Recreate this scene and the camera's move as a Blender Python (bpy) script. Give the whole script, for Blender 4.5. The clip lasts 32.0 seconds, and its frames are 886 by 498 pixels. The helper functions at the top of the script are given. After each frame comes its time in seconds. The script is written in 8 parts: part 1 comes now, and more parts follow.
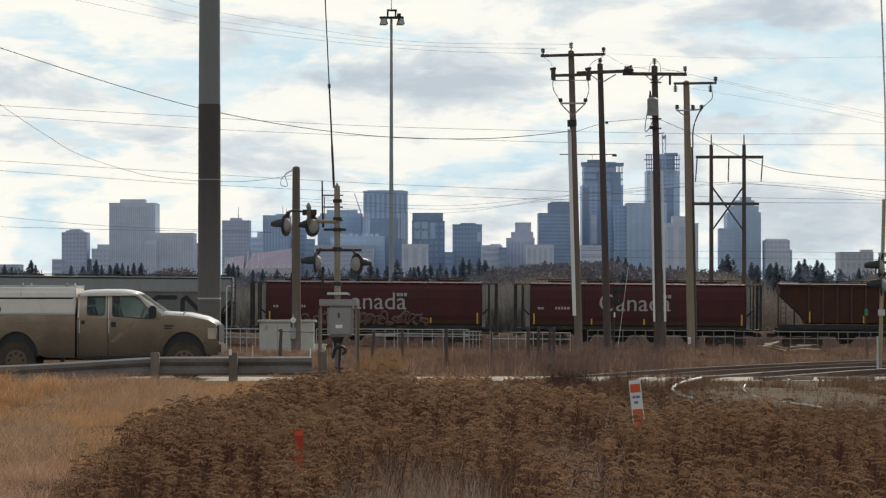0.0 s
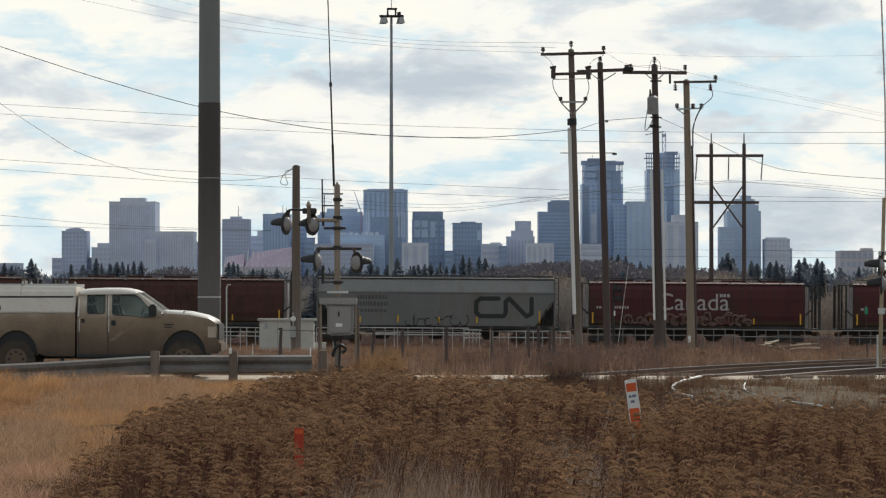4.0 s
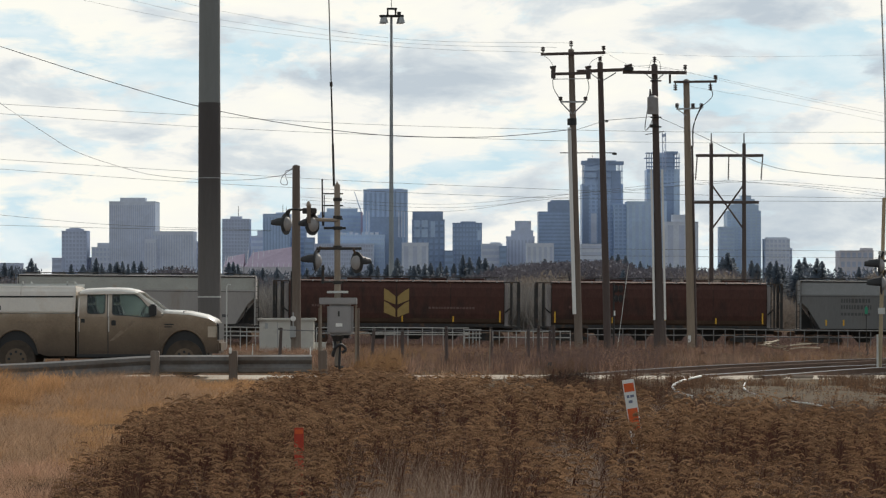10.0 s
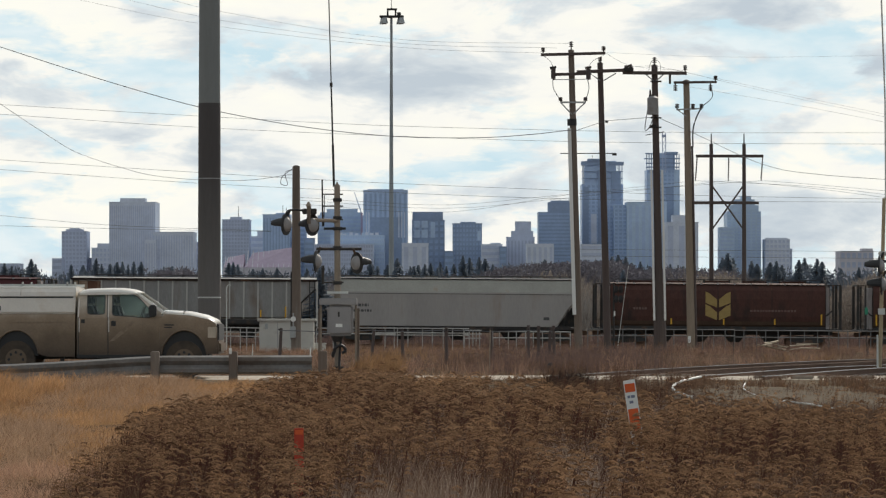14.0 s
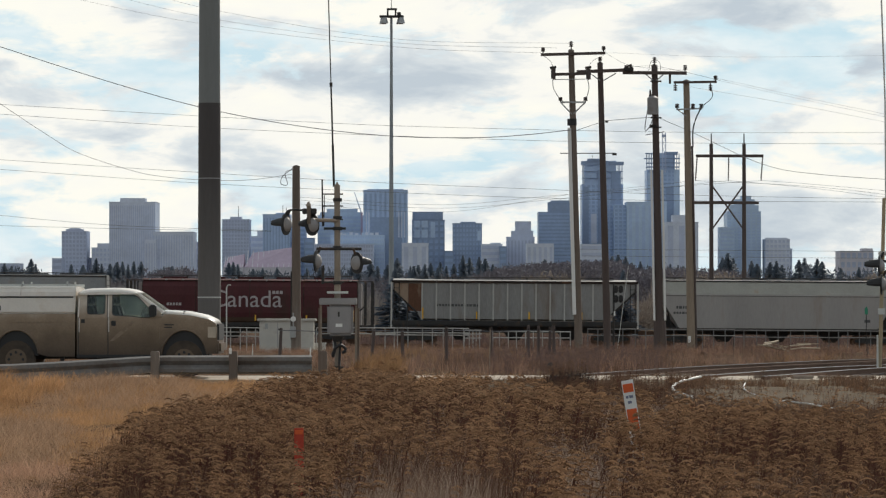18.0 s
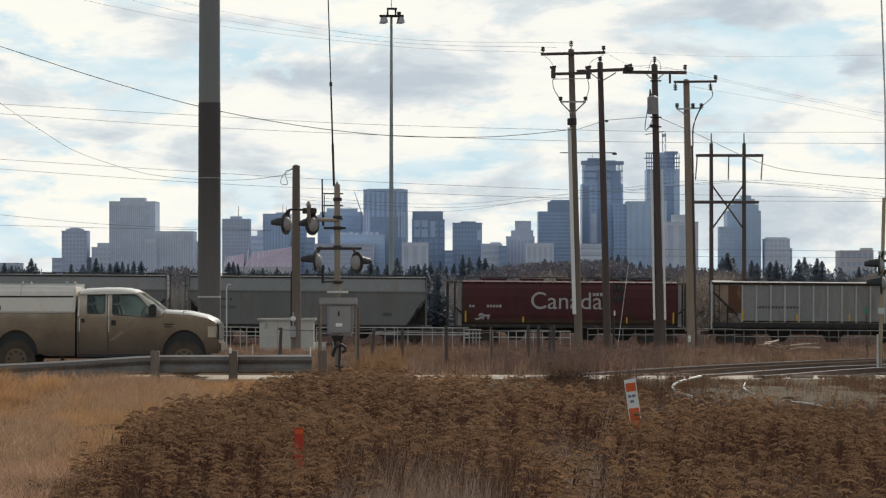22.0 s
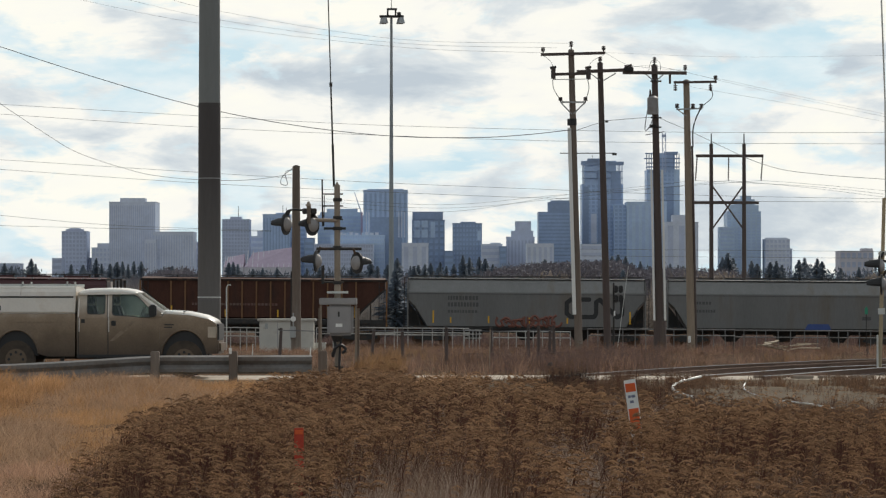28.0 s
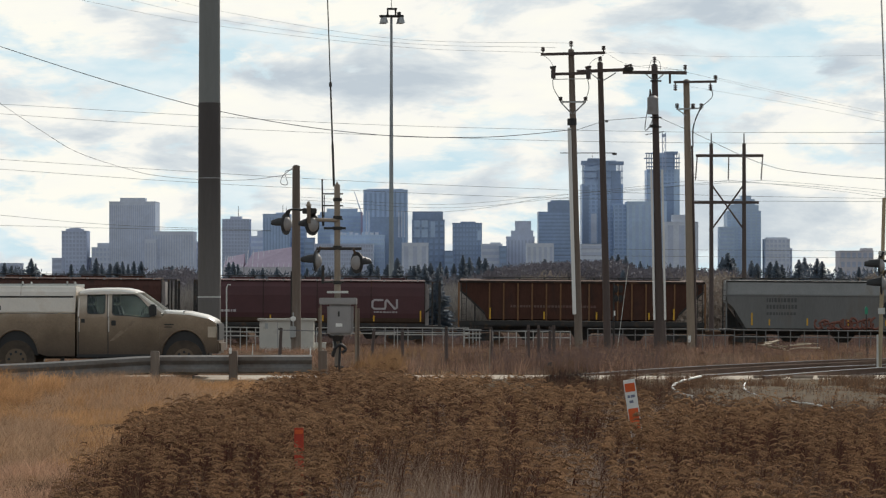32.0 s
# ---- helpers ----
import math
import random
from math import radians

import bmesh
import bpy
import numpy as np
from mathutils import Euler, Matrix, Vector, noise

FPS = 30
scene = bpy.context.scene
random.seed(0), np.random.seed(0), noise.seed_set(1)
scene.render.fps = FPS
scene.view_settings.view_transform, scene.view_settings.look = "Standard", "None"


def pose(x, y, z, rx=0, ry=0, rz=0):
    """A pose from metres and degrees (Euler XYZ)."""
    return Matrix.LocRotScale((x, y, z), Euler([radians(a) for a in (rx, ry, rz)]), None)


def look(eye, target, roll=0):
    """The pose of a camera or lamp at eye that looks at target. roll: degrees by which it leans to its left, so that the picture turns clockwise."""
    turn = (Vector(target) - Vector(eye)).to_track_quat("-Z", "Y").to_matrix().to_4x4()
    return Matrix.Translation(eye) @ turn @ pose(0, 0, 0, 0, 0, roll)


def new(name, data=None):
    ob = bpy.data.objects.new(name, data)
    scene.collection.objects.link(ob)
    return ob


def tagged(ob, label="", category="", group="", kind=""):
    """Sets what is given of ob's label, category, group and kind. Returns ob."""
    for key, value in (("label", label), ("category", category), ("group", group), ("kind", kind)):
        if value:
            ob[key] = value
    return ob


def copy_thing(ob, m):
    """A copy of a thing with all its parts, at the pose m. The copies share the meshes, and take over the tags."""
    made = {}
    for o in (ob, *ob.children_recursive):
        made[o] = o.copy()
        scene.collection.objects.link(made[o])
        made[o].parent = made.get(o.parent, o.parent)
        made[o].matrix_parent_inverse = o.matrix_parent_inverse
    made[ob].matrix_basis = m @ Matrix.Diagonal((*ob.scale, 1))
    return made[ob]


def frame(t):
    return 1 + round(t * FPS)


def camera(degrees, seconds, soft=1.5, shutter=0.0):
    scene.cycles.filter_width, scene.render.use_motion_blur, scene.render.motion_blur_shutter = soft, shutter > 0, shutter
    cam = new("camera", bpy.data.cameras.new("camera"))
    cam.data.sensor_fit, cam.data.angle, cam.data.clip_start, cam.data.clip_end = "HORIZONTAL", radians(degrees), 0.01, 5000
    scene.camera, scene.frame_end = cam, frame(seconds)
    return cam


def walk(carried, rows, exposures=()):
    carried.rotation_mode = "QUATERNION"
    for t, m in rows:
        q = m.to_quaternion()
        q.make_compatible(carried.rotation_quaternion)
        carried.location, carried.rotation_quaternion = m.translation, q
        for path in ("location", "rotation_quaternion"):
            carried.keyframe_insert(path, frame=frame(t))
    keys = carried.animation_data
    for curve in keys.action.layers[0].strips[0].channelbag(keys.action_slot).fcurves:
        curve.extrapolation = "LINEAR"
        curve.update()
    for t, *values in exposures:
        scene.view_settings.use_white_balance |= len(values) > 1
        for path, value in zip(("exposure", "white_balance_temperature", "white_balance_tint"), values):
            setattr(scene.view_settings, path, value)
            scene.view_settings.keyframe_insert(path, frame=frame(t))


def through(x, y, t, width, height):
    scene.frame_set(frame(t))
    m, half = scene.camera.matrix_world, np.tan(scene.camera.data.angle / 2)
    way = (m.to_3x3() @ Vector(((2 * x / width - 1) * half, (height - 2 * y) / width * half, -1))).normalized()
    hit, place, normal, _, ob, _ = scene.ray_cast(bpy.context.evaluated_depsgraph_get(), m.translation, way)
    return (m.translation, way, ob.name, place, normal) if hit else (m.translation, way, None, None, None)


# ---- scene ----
# ---- camera ----
cam = camera(14.0, 32.0, soft=1.25)
EYE = 1.65
LEVEL = 90 + 0.8435


def aim(dy=0.0, dx=0.0):
    """The tripod's pose, nudged by a few thousandths of a degree by the wind."""
    return pose(0, 0, EYE, LEVEL + dy, 0, dx)


NUDGES = [(0.0, 2.8), (0.3, 1.2), (0.5, 0.0), (1.0, 0.9), (1.5, 0.0), (2.0, 0.0), (2.5, 0.7), (3.0, 0.0), (5.5, 1.0), (6.0, 0.8), (6.5, 0.0),
          (8.0, 0.0), (10.0, 0.1), (12.0, 0.2), (13.0, 0.3), (14.0, 1.0), (14.5, 1.2), (16.5, 0.8), (17.5, 0.0), (18.0, 0.8), (19.0, 0.2),
          (20.0, 0.5), (21.0, 0.1), (22.0, 0.0), (23.0, 0.7), (24.0, 0.2), (25.0, 0.4), (25.5, 0.0), (27.5, 0.0), (28.0, 0.7), (28.5, -0.3),
          (29.0, 0.2), (30.0, 0.0), (31.0, 0.4), (32.0, 0.3)]
walk(cam, [(t, aim(n * 0.009)) for t, n in NUDGES], exposures=[(0.0, 0.0), (32.0, 0.0)])

# ---- world and sun ----
SUN_ELEVATION, SUN_AZIMUTH = 36.0, 24.0


def cloud_nodes(nt, vector, stretch):
    """Broken stratocumulus: blue gaps, white sunlit tops, grey-blue bellies."""
    n, l = nt.nodes, nt.links
    mp = n.new("ShaderNodeMapping")
    mp.inputs["Scale"].default_value = stretch
    l.new(vector, mp.inputs["Vector"])

    def noise_tex(scale, detail, rough, warp, off):
        shift = n.new("ShaderNodeMapping")
        shift.inputs["Location"].default_value = off
        l.new(mp.outputs[0], shift.inputs["Vector"])
        t = n.new("ShaderNodeTexNoise")
        t.inputs["Scale"].default_value, t.inputs["Detail"].default_value = scale, detail
        t.inputs["Roughness"].default_value, t.inputs["Distortion"].default_value = rough, warp
        l.new(shift.outputs[0], t.inputs["Vector"])
        return t.outputs[0]

    def ramp(fac, stops):
        r = n.new("ShaderNodeValToRGB")
        e = r.color_ramp.elements
        while len(e) < len(stops):
            e.new(0.5)
        for el, (p, c) in zip(e, stops):
            el.position, el.color = p, (*c, 1)
        l.new(fac, r.inputs[0])
        return r.outputs[0]

    cover = ramp(noise_tex(1.0, 9, 0.57, 0.25, (3.1, 0.7, 5.2)), [(0.405, (0, 0, 0)), (0.485, (1, 1, 1))])
    shade = ramp(noise_tex(0.9, 9, 0.57, 0.25, (8.3, 4.4, 2.9)),
                 [(0.38, (1.0, 0.985, 0.89)), (0.485, (0.96, 0.95, 0.89)), (0.56, (0.72, 0.77, 0.79)), (0.67, (0.54, 0.61, 0.67))])
    gap = ramp(noise_tex(2.3, 5, 0.5, 0.0, (1.3, 9.4, 6.9)), [(0.35, (0.60, 0.78, 0.86)), (0.65, (0.80, 0.89, 0.91))])
    mix = n.new("ShaderNodeMix")
    mix.data_type = "RGBA"
    l.new(cover, mix.inputs[0])
    l.new(gap, mix.inputs[6])
    l.new(shade, mix.inputs[7])
    return mix.outputs[2]


def make_world():
    w = bpy.data.worlds.new("sky")
    scene.world = w
    w.use_nodes = True
    nt = w.node_tree
    nt.nodes.clear()
    n, l = nt.nodes, nt.links
    sky = n.new("ShaderNodeTexSky")
    sky.sky_type, sky.sun_disc = "NISHITA", False
    sky.sun_elevation, sky.sun_rotation = radians(SUN_ELEVATION), radians(SUN_AZIMUTH)
    sky_bg = n.new("ShaderNodeBackground")
    sky_bg.inputs["Strength"].default_value = 0.09
    l.new(sky.outputs[0], sky_bg.inputs["Color"])
    tc = n.new("ShaderNodeTexCoord")
    cl_bg = n.new("ShaderNodeBackground")
    cl_bg.inputs["Strength"].default_value = 0.62
    l.new(cloud_nodes(nt, tc.outputs["Generated"], (2.2, 2.2, 7.0)), cl_bg.inputs["Color"])
    mix = n.new("ShaderNodeMixShader")
    mix.inputs[0].default_value = 0.7
    out = n.new("ShaderNodeOutputWorld")
    l.new(sky_bg.outputs[0], mix.inputs[1])
    l.new(cl_bg.outputs[0], mix.inputs[2])
    l.new(mix.outputs[0], out.inputs[0])


make_world()
sun_data = bpy.data.lights.new("sun", "SUN")
sun_data.energy, sun_data.angle, sun_data.color = 3.0, radians(0.6), (1.0, 0.93, 0.82)
sun = new("sun", sun_data)
_az, _el = radians(SUN_AZIMUTH), radians(SUN_ELEVATION)
sun.matrix_world = look((math.sin(_az) * math.cos(_el) * 300, math.cos(_az) * math.cos(_el) * 300, math.sin(_el) * 300), (0, 0, 0))

# ---- materials ----
MATS = {}


def surf(name, rgb, rough=0.8, metal=0.0, var=0.25, scale=2.0, fine=40.0, bump=0.25, other=None, mask=0.5, rnd=0.0, spec=0.5, streak=1.0):
    """A surface with two scales of variation; other: a second colour in stains of the larger scale; streak > 1 draws stains out upright."""
    if name in MATS:
        return MATS[name]
    m = bpy.data.materials.new(name)
    MATS[name] = m
    m.use_nodes = True
    nt = m.node_tree
    n, l = nt.nodes, nt.links
    b = n["Principled BSDF"]
    b.inputs["Roughness"].default_value, b.inputs["Metallic"].default_value = rough, metal
    b.inputs["Specular IOR Level"].default_value = spec
    tc = n.new("ShaderNodeTexCoord")
    mp = n.new("ShaderNodeMapping")
    mp.inputs["Scale"].default_value = (1, 1, 1 / streak)
    l.new(tc.outputs["Object"], mp.inputs["Vector"])
    big, small = n.new("ShaderNodeTexNoise"), n.new("ShaderNodeTexNoise")
    for t, s, d in ((big, scale, 4), (small, fine, 3)):
        t.inputs["Scale"].default_value, t.inputs["Detail"].default_value, t.inputs["Roughness"].default_value = s, d, 0.6
        l.new(mp.outputs[0], t.inputs["Vector"])

    def math_node(op, a, c):
        k = n.new("ShaderNodeMath")
        k.operation = op
        for i, v in enumerate((a, c)):
            if isinstance(v, (int, float)):
                k.inputs[i].default_value = v
            else:
                l.new(v, k.inputs[i])
        return k.outputs[0]

    bright = math_node("ADD", math_node("MULTIPLY", big.outputs[0], var * 2.2), math_node("MULTIPLY", small.outputs[0], var * 1.4))
    bright = math_node("ADD", bright, 1 - var * 1.8)
    if rnd:
        oi = n.new("ShaderNodeObjectInfo")
        bright = math_node("ADD", bright, math_node("MULTIPLY", math_node("SUBTRACT", oi.outputs["Random"], 0.5), rnd))
    col = n.new("ShaderNodeMix")
    col.data_type = "RGBA"
    col.inputs[6].default_value, col.inputs[7].default_value = (*rgb, 1), (*(other or rgb), 1)
    if other:
        r = n.new("ShaderNodeValToRGB")
        r.color_ramp.elements[0].position, r.color_ramp.elements[1].position = mask, min(1, mask + 0.14)
        l.new(big.outputs[0], r.inputs[0])
        l.new(r.outputs[0], col.inputs[0])
    else:
        col.inputs[0].default_value = 0
    mul = n.new("ShaderNodeVectorMath")
    mul.operation = "SCALE"
    l.new(col.outputs[2], mul.inputs[0])
    l.new(bright, mul.inputs["Scale"])
    l.new(mul.outputs[0], b.inputs["Base Color"])
    if bump:
        bp = n.new("ShaderNodeBump")
        bp.inputs["Strength"].default_value, bp.inputs["Distance"].default_value = bump, 0.02
        l.new(small.outputs[0], bp.inputs["Height"])
        l.new(bp.outputs[0], b.inputs["Normal"])
    return m


def leafy(name, rgb, rgb2, through=0.35, rough=0.75):
    """Dry stalks and leaves that let some light through, each island its own shade."""
    if name in MATS:
        return MATS[name]
    m = surf(name, rgb, rough, 0, 0.3, 0.6, 30.0, 0.0, spec=0.15)
    n, l = m.node_tree.nodes, m.node_tree.links
    b = n["Principled BSDF"]
    geo = n.new("ShaderNodeNewGeometry")
    mx = n.new("ShaderNodeMix")
    mx.data_type = "RGBA"
    mx.inputs[6].default_value, mx.inputs[7].default_value = (*rgb, 1), (*rgb2, 1)
    l.new(geo.outputs["Random Per Island"], mx.inputs[0])
    mul = next(k for k in n if k.type == "VECT_MATH")
    l.new(mx.outputs[2], mul.inputs[0])
    tr = n.new("ShaderNodeBsdfTranslucent")
    l.new(mul.outputs[0], tr.inputs["Color"])
    ms = n.new("ShaderNodeMixShader")
    ms.inputs[0].default_value = through
    l.new(b.outputs[0], ms.inputs[1])
    l.new(tr.outputs[0], ms.inputs[2])
    l.new(ms.outputs[0], n["Material Output"].inputs["Surface"])
    return m


M_TAN_WOOD = surf("light_tan_wood", (0.31, 0.25, 0.19), 0.9, 0, 0.35, 1.0, 30, 0.5, (0.22, 0.17, 0.13), 0.54, streak=12)
M_WOOD = surf("weathered_wood", (0.19, 0.15, 0.122), 0.9, 0, 0.35, 1.2, 30, 0.5, (0.24, 0.21, 0.18), 0.52, streak=12)
M_POLE_DARK = surf("creosoted_wood", (0.105, 0.080, 0.073), 0.85, 0, 0.3, 1.0, 25, 0.4, (0.15, 0.12, 0.1), 0.58, streak=14)
M_GALV = surf("galvanised_steel", (0.42, 0.43, 0.43), 0.5, 0.6, 0.2, 2, 30, 0.1, (0.3, 0.29, 0.27), 0.55)
M_PALE_STEEL = surf("pale_painted_steel", (0.6, 0.61, 0.58), 0.55, 0.0, 0.15, 1.5, 25, 0.1, (0.42, 0.38, 0.32), 0.6)
M_PIPE = surf("chalky_pipe_paint", (0.40, 0.40, 0.385), 0.7, 0, 0.4, 0.9, 20, 0.1, (0.17, 0.16, 0.15), 0.52)
M_BEAM = surf("weathered_beam", (0.20, 0.19, 0.18), 0.6, 0.15, 0.45, 0.7, 14, 0.15, (0.12, 0.1, 0.085), 0.5)
M_RAIL_WHITE = surf("white_pipe_paint", (0.86, 0.86, 0.83), 0.6, 0, 0.08, 1.5, 20, 0.05, (0.74, 0.71, 0.66), 0.62)
M_IRON = surf("dark_iron", (0.05, 0.048, 0.047), 0.7, 0.4, 0.3, 2, 30, 0.2, (0.1, 0.065, 0.045), 0.55)
M_RAIL_TOP = surf("polished_rail", (0.3, 0.29, 0.28), 0.5, 0.35, 0.1, 3, 30, 0.02)
M_RAIL_DULL = surf("dull_worn_rail", (0.17, 0.155, 0.15), 0.55, 0.3, 0.2, 3, 30, 0.02)
M_RUST = surf("rusty_steel", (0.13, 0.075, 0.05), 0.85, 0.2, 0.3, 2, 30, 0.3)
M_PORCELAIN = surf("dark_porcelain", (0.06, 0.04, 0.035), 0.3, 0, 0.1, 5, 40, 0.0)
M_WIRE = surf("wire_aluminium", (0.16, 0.16, 0.17), 0.6, 0.3, 0.1, 1, 10, 0.0)
M_BLACK = surf("black_paint", (0.025, 0.025, 0.027), 0.55, 0, 0.25, 3, 40, 0.1)
M_CONC = surf("pale_concrete", (0.58, 0.56, 0.51), 0.9, 0, 0.2, 1.5, 30, 0.3, (0.36, 0.33, 0.29), 0.58)
M_YELLOW = surf("yellow_reflector", (0.75, 0.42, 0.03), 0.5, 0, 0.1, 4, 40, 0.0)
M_SOIL = surf("dry_soil_and_thatch", (0.125, 0.09, 0.065), 0.95, 0, 0.35, 0.12, 5, 0.6, (0.085, 0.062, 0.047), 0.5, spec=0.0)
M_ROAD = surf("gravelled_road", (0.52, 0.455, 0.38), 0.9, 0, 0.3, 0.5, 14, 0.5, (0.33, 0.275, 0.22), 0.5, spec=0.1)
M_SHOULDER = surf("dirty_gravel_shoulder", (0.17, 0.138, 0.105), 0.95, 0, 0.35, 0.6, 16, 0.7, (0.1, 0.078, 0.058), 0.5, spec=0.0)
M_BALLAST = surf("track_ballast", (0.036, 0.030, 0.027), 0.95, 0, 0.4, 1.5, 9, 0.9, spec=0.0)


# ---- building helpers ----
def tri_object(name, verts, tris, mats, midx=None, smooth=False):
    me = bpy.data.meshes.new(name)
    verts, tris = np.asarray(verts, np.float32), np.asarray(tris, np.int32)
    me.vertices.add(len(verts))
    me.vertices.foreach_set("co", verts.ravel())
    me.loops.add(tris.size)
    me.loops.foreach_set("vertex_index", tris.ravel())
    me.polygons.add(len(tris))
    me.polygons.foreach_set("loop_start", np.arange(0, tris.size, 3, dtype=np.int32))
    for m in mats:
        me.materials.append(m)
    if midx is not None:
        me.polygons.foreach_set("material_index", np.asarray(midx, np.int32))
    me.update(calc_edges=True)
    me.validate()
    return new(name, me)


def finish(name, bm, material, smooth=False):
    bmesh.ops.recalc_face_normals(bm, faces=bm.faces)
    if smooth:
        for e in bm.edges:
            e.smooth = all(len(f.verts) == 4 for f in e.link_faces)
    me = bpy.data.meshes.new(name)
    bm.to_mesh(me)
    bm.free()
    me.materials.append(material)
    if smooth:
        for p in me.polygons:
            p.use_smooth = len(p.vertices) == 4
    return me


def part(name, bm, material, parent, label="", smooth=False):
    me = finish(name, bm, material, smooth) if isinstance(bm, bmesh.types.BMesh) else bm
    ob = new(name, me)
    ob.parent = parent
    return tagged(ob, label)


def thing(name, at, label, category, group="", kind="", turn=0.0):
    e = new(name)
    e.matrix_basis = pose(*at, 0, 0, turn)
    return tagged(e, label, category, group, kind)


def box(x0, x1, y0, y1, z0, z1, bev=0.0, bm=None):
    b = bmesh.new()
    bmesh.ops.create_cube(b, size=1)
    bmesh.ops.scale(b, vec=(abs(x1 - x0), abs(y1 - y0), abs(z1 - z0)), verts=b.verts)
    bmesh.ops.translate(b, vec=((x0 + x1) / 2, (y0 + y1) / 2, (z0 + z1) / 2), verts=b.verts)
    if bev:
        bmesh.ops.bevel(b, geom=b.edges, offset=bev, segments=2, affect="EDGES")
    return join(bm, b)


def join(bm, b):
    if bm is None:
        return b
    me = bpy.data.meshes.new("t")
    b.to_mesh(me)
    b.free()
    bm.from_mesh(me)
    bpy.data.meshes.remove(me)
    return bm


def rod(p, q, r0, r1=None, seg=10, bm=None):
    p, q = Vector(p), Vector(q)
    d = q - p
    b = bmesh.new()
    bmesh.ops.create_cone(b, cap_ends=True, segments=seg, radius1=r0, radius2=r0 if r1 is None else r1, depth=d.length)
    bmesh.ops.transform(b, matrix=Matrix.Translation((p + q) / 2) @ d.to_track_quat("Z", "Y").to_matrix().to_4x4(), verts=b.verts)
    return join(bm, b)


def loft(sections, bm=None, closed=True):
    """Rings of equal count, joined in turn, ends capped."""
    b = bmesh.new()
    rings = [[b.verts.new(v) for v in s] for s in sections]
    k = len(rings[0])
    for a, c in zip(rings, rings[1:]):
        for i in range(k):
            b.faces.new((a[i], a[(i + 1) % k], c[(i + 1) % k], c[i]))
    if closed:
        b.faces.new(rings[0])
        b.faces.new(rings[-1][::-1])
    return join(bm, b)


def prism(profile, y0, y1, bev=0.0, bm=None):
    """A profile in x and z, drawn out along y."""
    b = loft([[(x, y0, z) for x, z in profile], [(x, y1, z) for x, z in profile]])
    if bev:
        bmesh.ops.bevel(b, geom=b.edges, offset=bev, segments=2, affect="EDGES")
    return join(bm, b)


def tube(points, r, seg=6, bm=None):
    pts = [Vector(p) for p in points]
    rings = []
    for i, p in enumerate(pts):
        d = (pts[min(i + 1, len(pts) - 1)] - pts[max(i - 1, 0)]).normalized()
        a = d.orthogonal().normalized() if abs(d.z) > 0.95 else d.cross(Vector((0, 0, 1))).normalized()
        c = d.cross(a)
        rings.append([p + (a * math.cos(w) + c * math.sin(w)) * r for w in (2 * math.pi * k / seg for k in range(seg))])
    return loft(rings, bm)


def disc(c, normal, r, thick, seg=24, bm=None):
    n = Vector(normal).normalized()
    return rod(Vector(c) - n * thick / 2, Vector(c) + n * thick / 2, r, r, seg, bm)


# ---- sky backdrop ----
def make_cloud_backdrop():
    m = bpy.data.materials.new("cloud_glow")
    m.use_nodes = True
    nt = m.node_tree
    nt.nodes.clear()
    tc = nt.nodes.new("ShaderNodeTexCoord")
    em = nt.nodes.new("ShaderNodeEmission")
    out = nt.nodes.new("ShaderNodeOutputMaterial")
    nt.links.new(cloud_nodes(nt, tc.outputs["Object"], (0.0046, 0.0046, 0.0135)), em.inputs["Color"])
    em.inputs["Strength"].default_value = 1.0
    nt.links.new(em.outputs[0], out.inputs["Surface"])
    b = bmesh.new()
    rows = []
    for i in range(33):
        a = radians(-40 + 80 * i / 32)
        rows.append([b.verts.new((4960 * math.sin(a), 4960 * (math.cos(a) - 1), z)) for z in (-120, 1150)])
    for p, q in zip(rows, rows[1:]):
        b.faces.new((p[0], q[0], q[1], p[1]))
    ob = new("backdrop", finish("backdrop", b, m))
    ob.location = (0, 4960, 0)
    return tagged(ob, "drifting broken white and grey-blue clouds over pale sky", "sky", kind="structure")


cloud_backdrop = make_cloud_backdrop()


# ---- ground, road, tracks ----
def ground_z(x, y):
    """Road level at 0; behind the road the land falls gently to the yard."""
    s = np.clip((y - 112) / 100.0, 0, 1)
    drop = -1.55 * s * s * (3 - 2 * s)
    s2 = np.clip((y - 62) / 8.0, 0, 1)
    ditch = -0.22 * (1 - s2) * np.clip((y - 2) / 12.0, 0, 1)
    return drop + ditch


def make_ground():
    ys = np.concatenate([np.linspace(-600, -10, 8), np.linspace(0, 120, 121), np.linspace(122, 270, 75), np.linspace(290, 1000, 30), np.linspace(1100, 4940, 30)])
    xs = np.concatenate([np.linspace(-3200, -80, 14), np.linspace(-60, 60, 121), np.linspace(80, 3200, 14)])
    gx, gy = np.meshgrid(xs, ys)
    gz = ground_z(gx, gy)
    rng = np.random.default_rng(4)
    near = (np.abs(gx) < 61) & (gy < 271) & ~((gy > 68) & (gy < 86))
    gz = gz - 0.03 + np.where(near, rng.normal(0, 0.025, gz.shape), 0)
    k = len(xs)
    idx = np.arange(len(xs) * len(ys)).reshape(len(ys), k)
    a, b, c, d = idx[:-1, :-1].ravel(), idx[:-1, 1:].ravel(), idx[1:, 1:].ravel(), idx[1:, :-1].ravel()
    tris = np.concatenate([np.stack([a, b, c], 1), np.stack([a, c, d], 1)])
    ob = tri_object("ground", np.stack([gx, gy, gz], -1).reshape(-1, 3), tris, [M_SOIL])
    return tagged(ob, "dry brown prairie soil under dead grass", "ground", kind="structure")


make_ground()


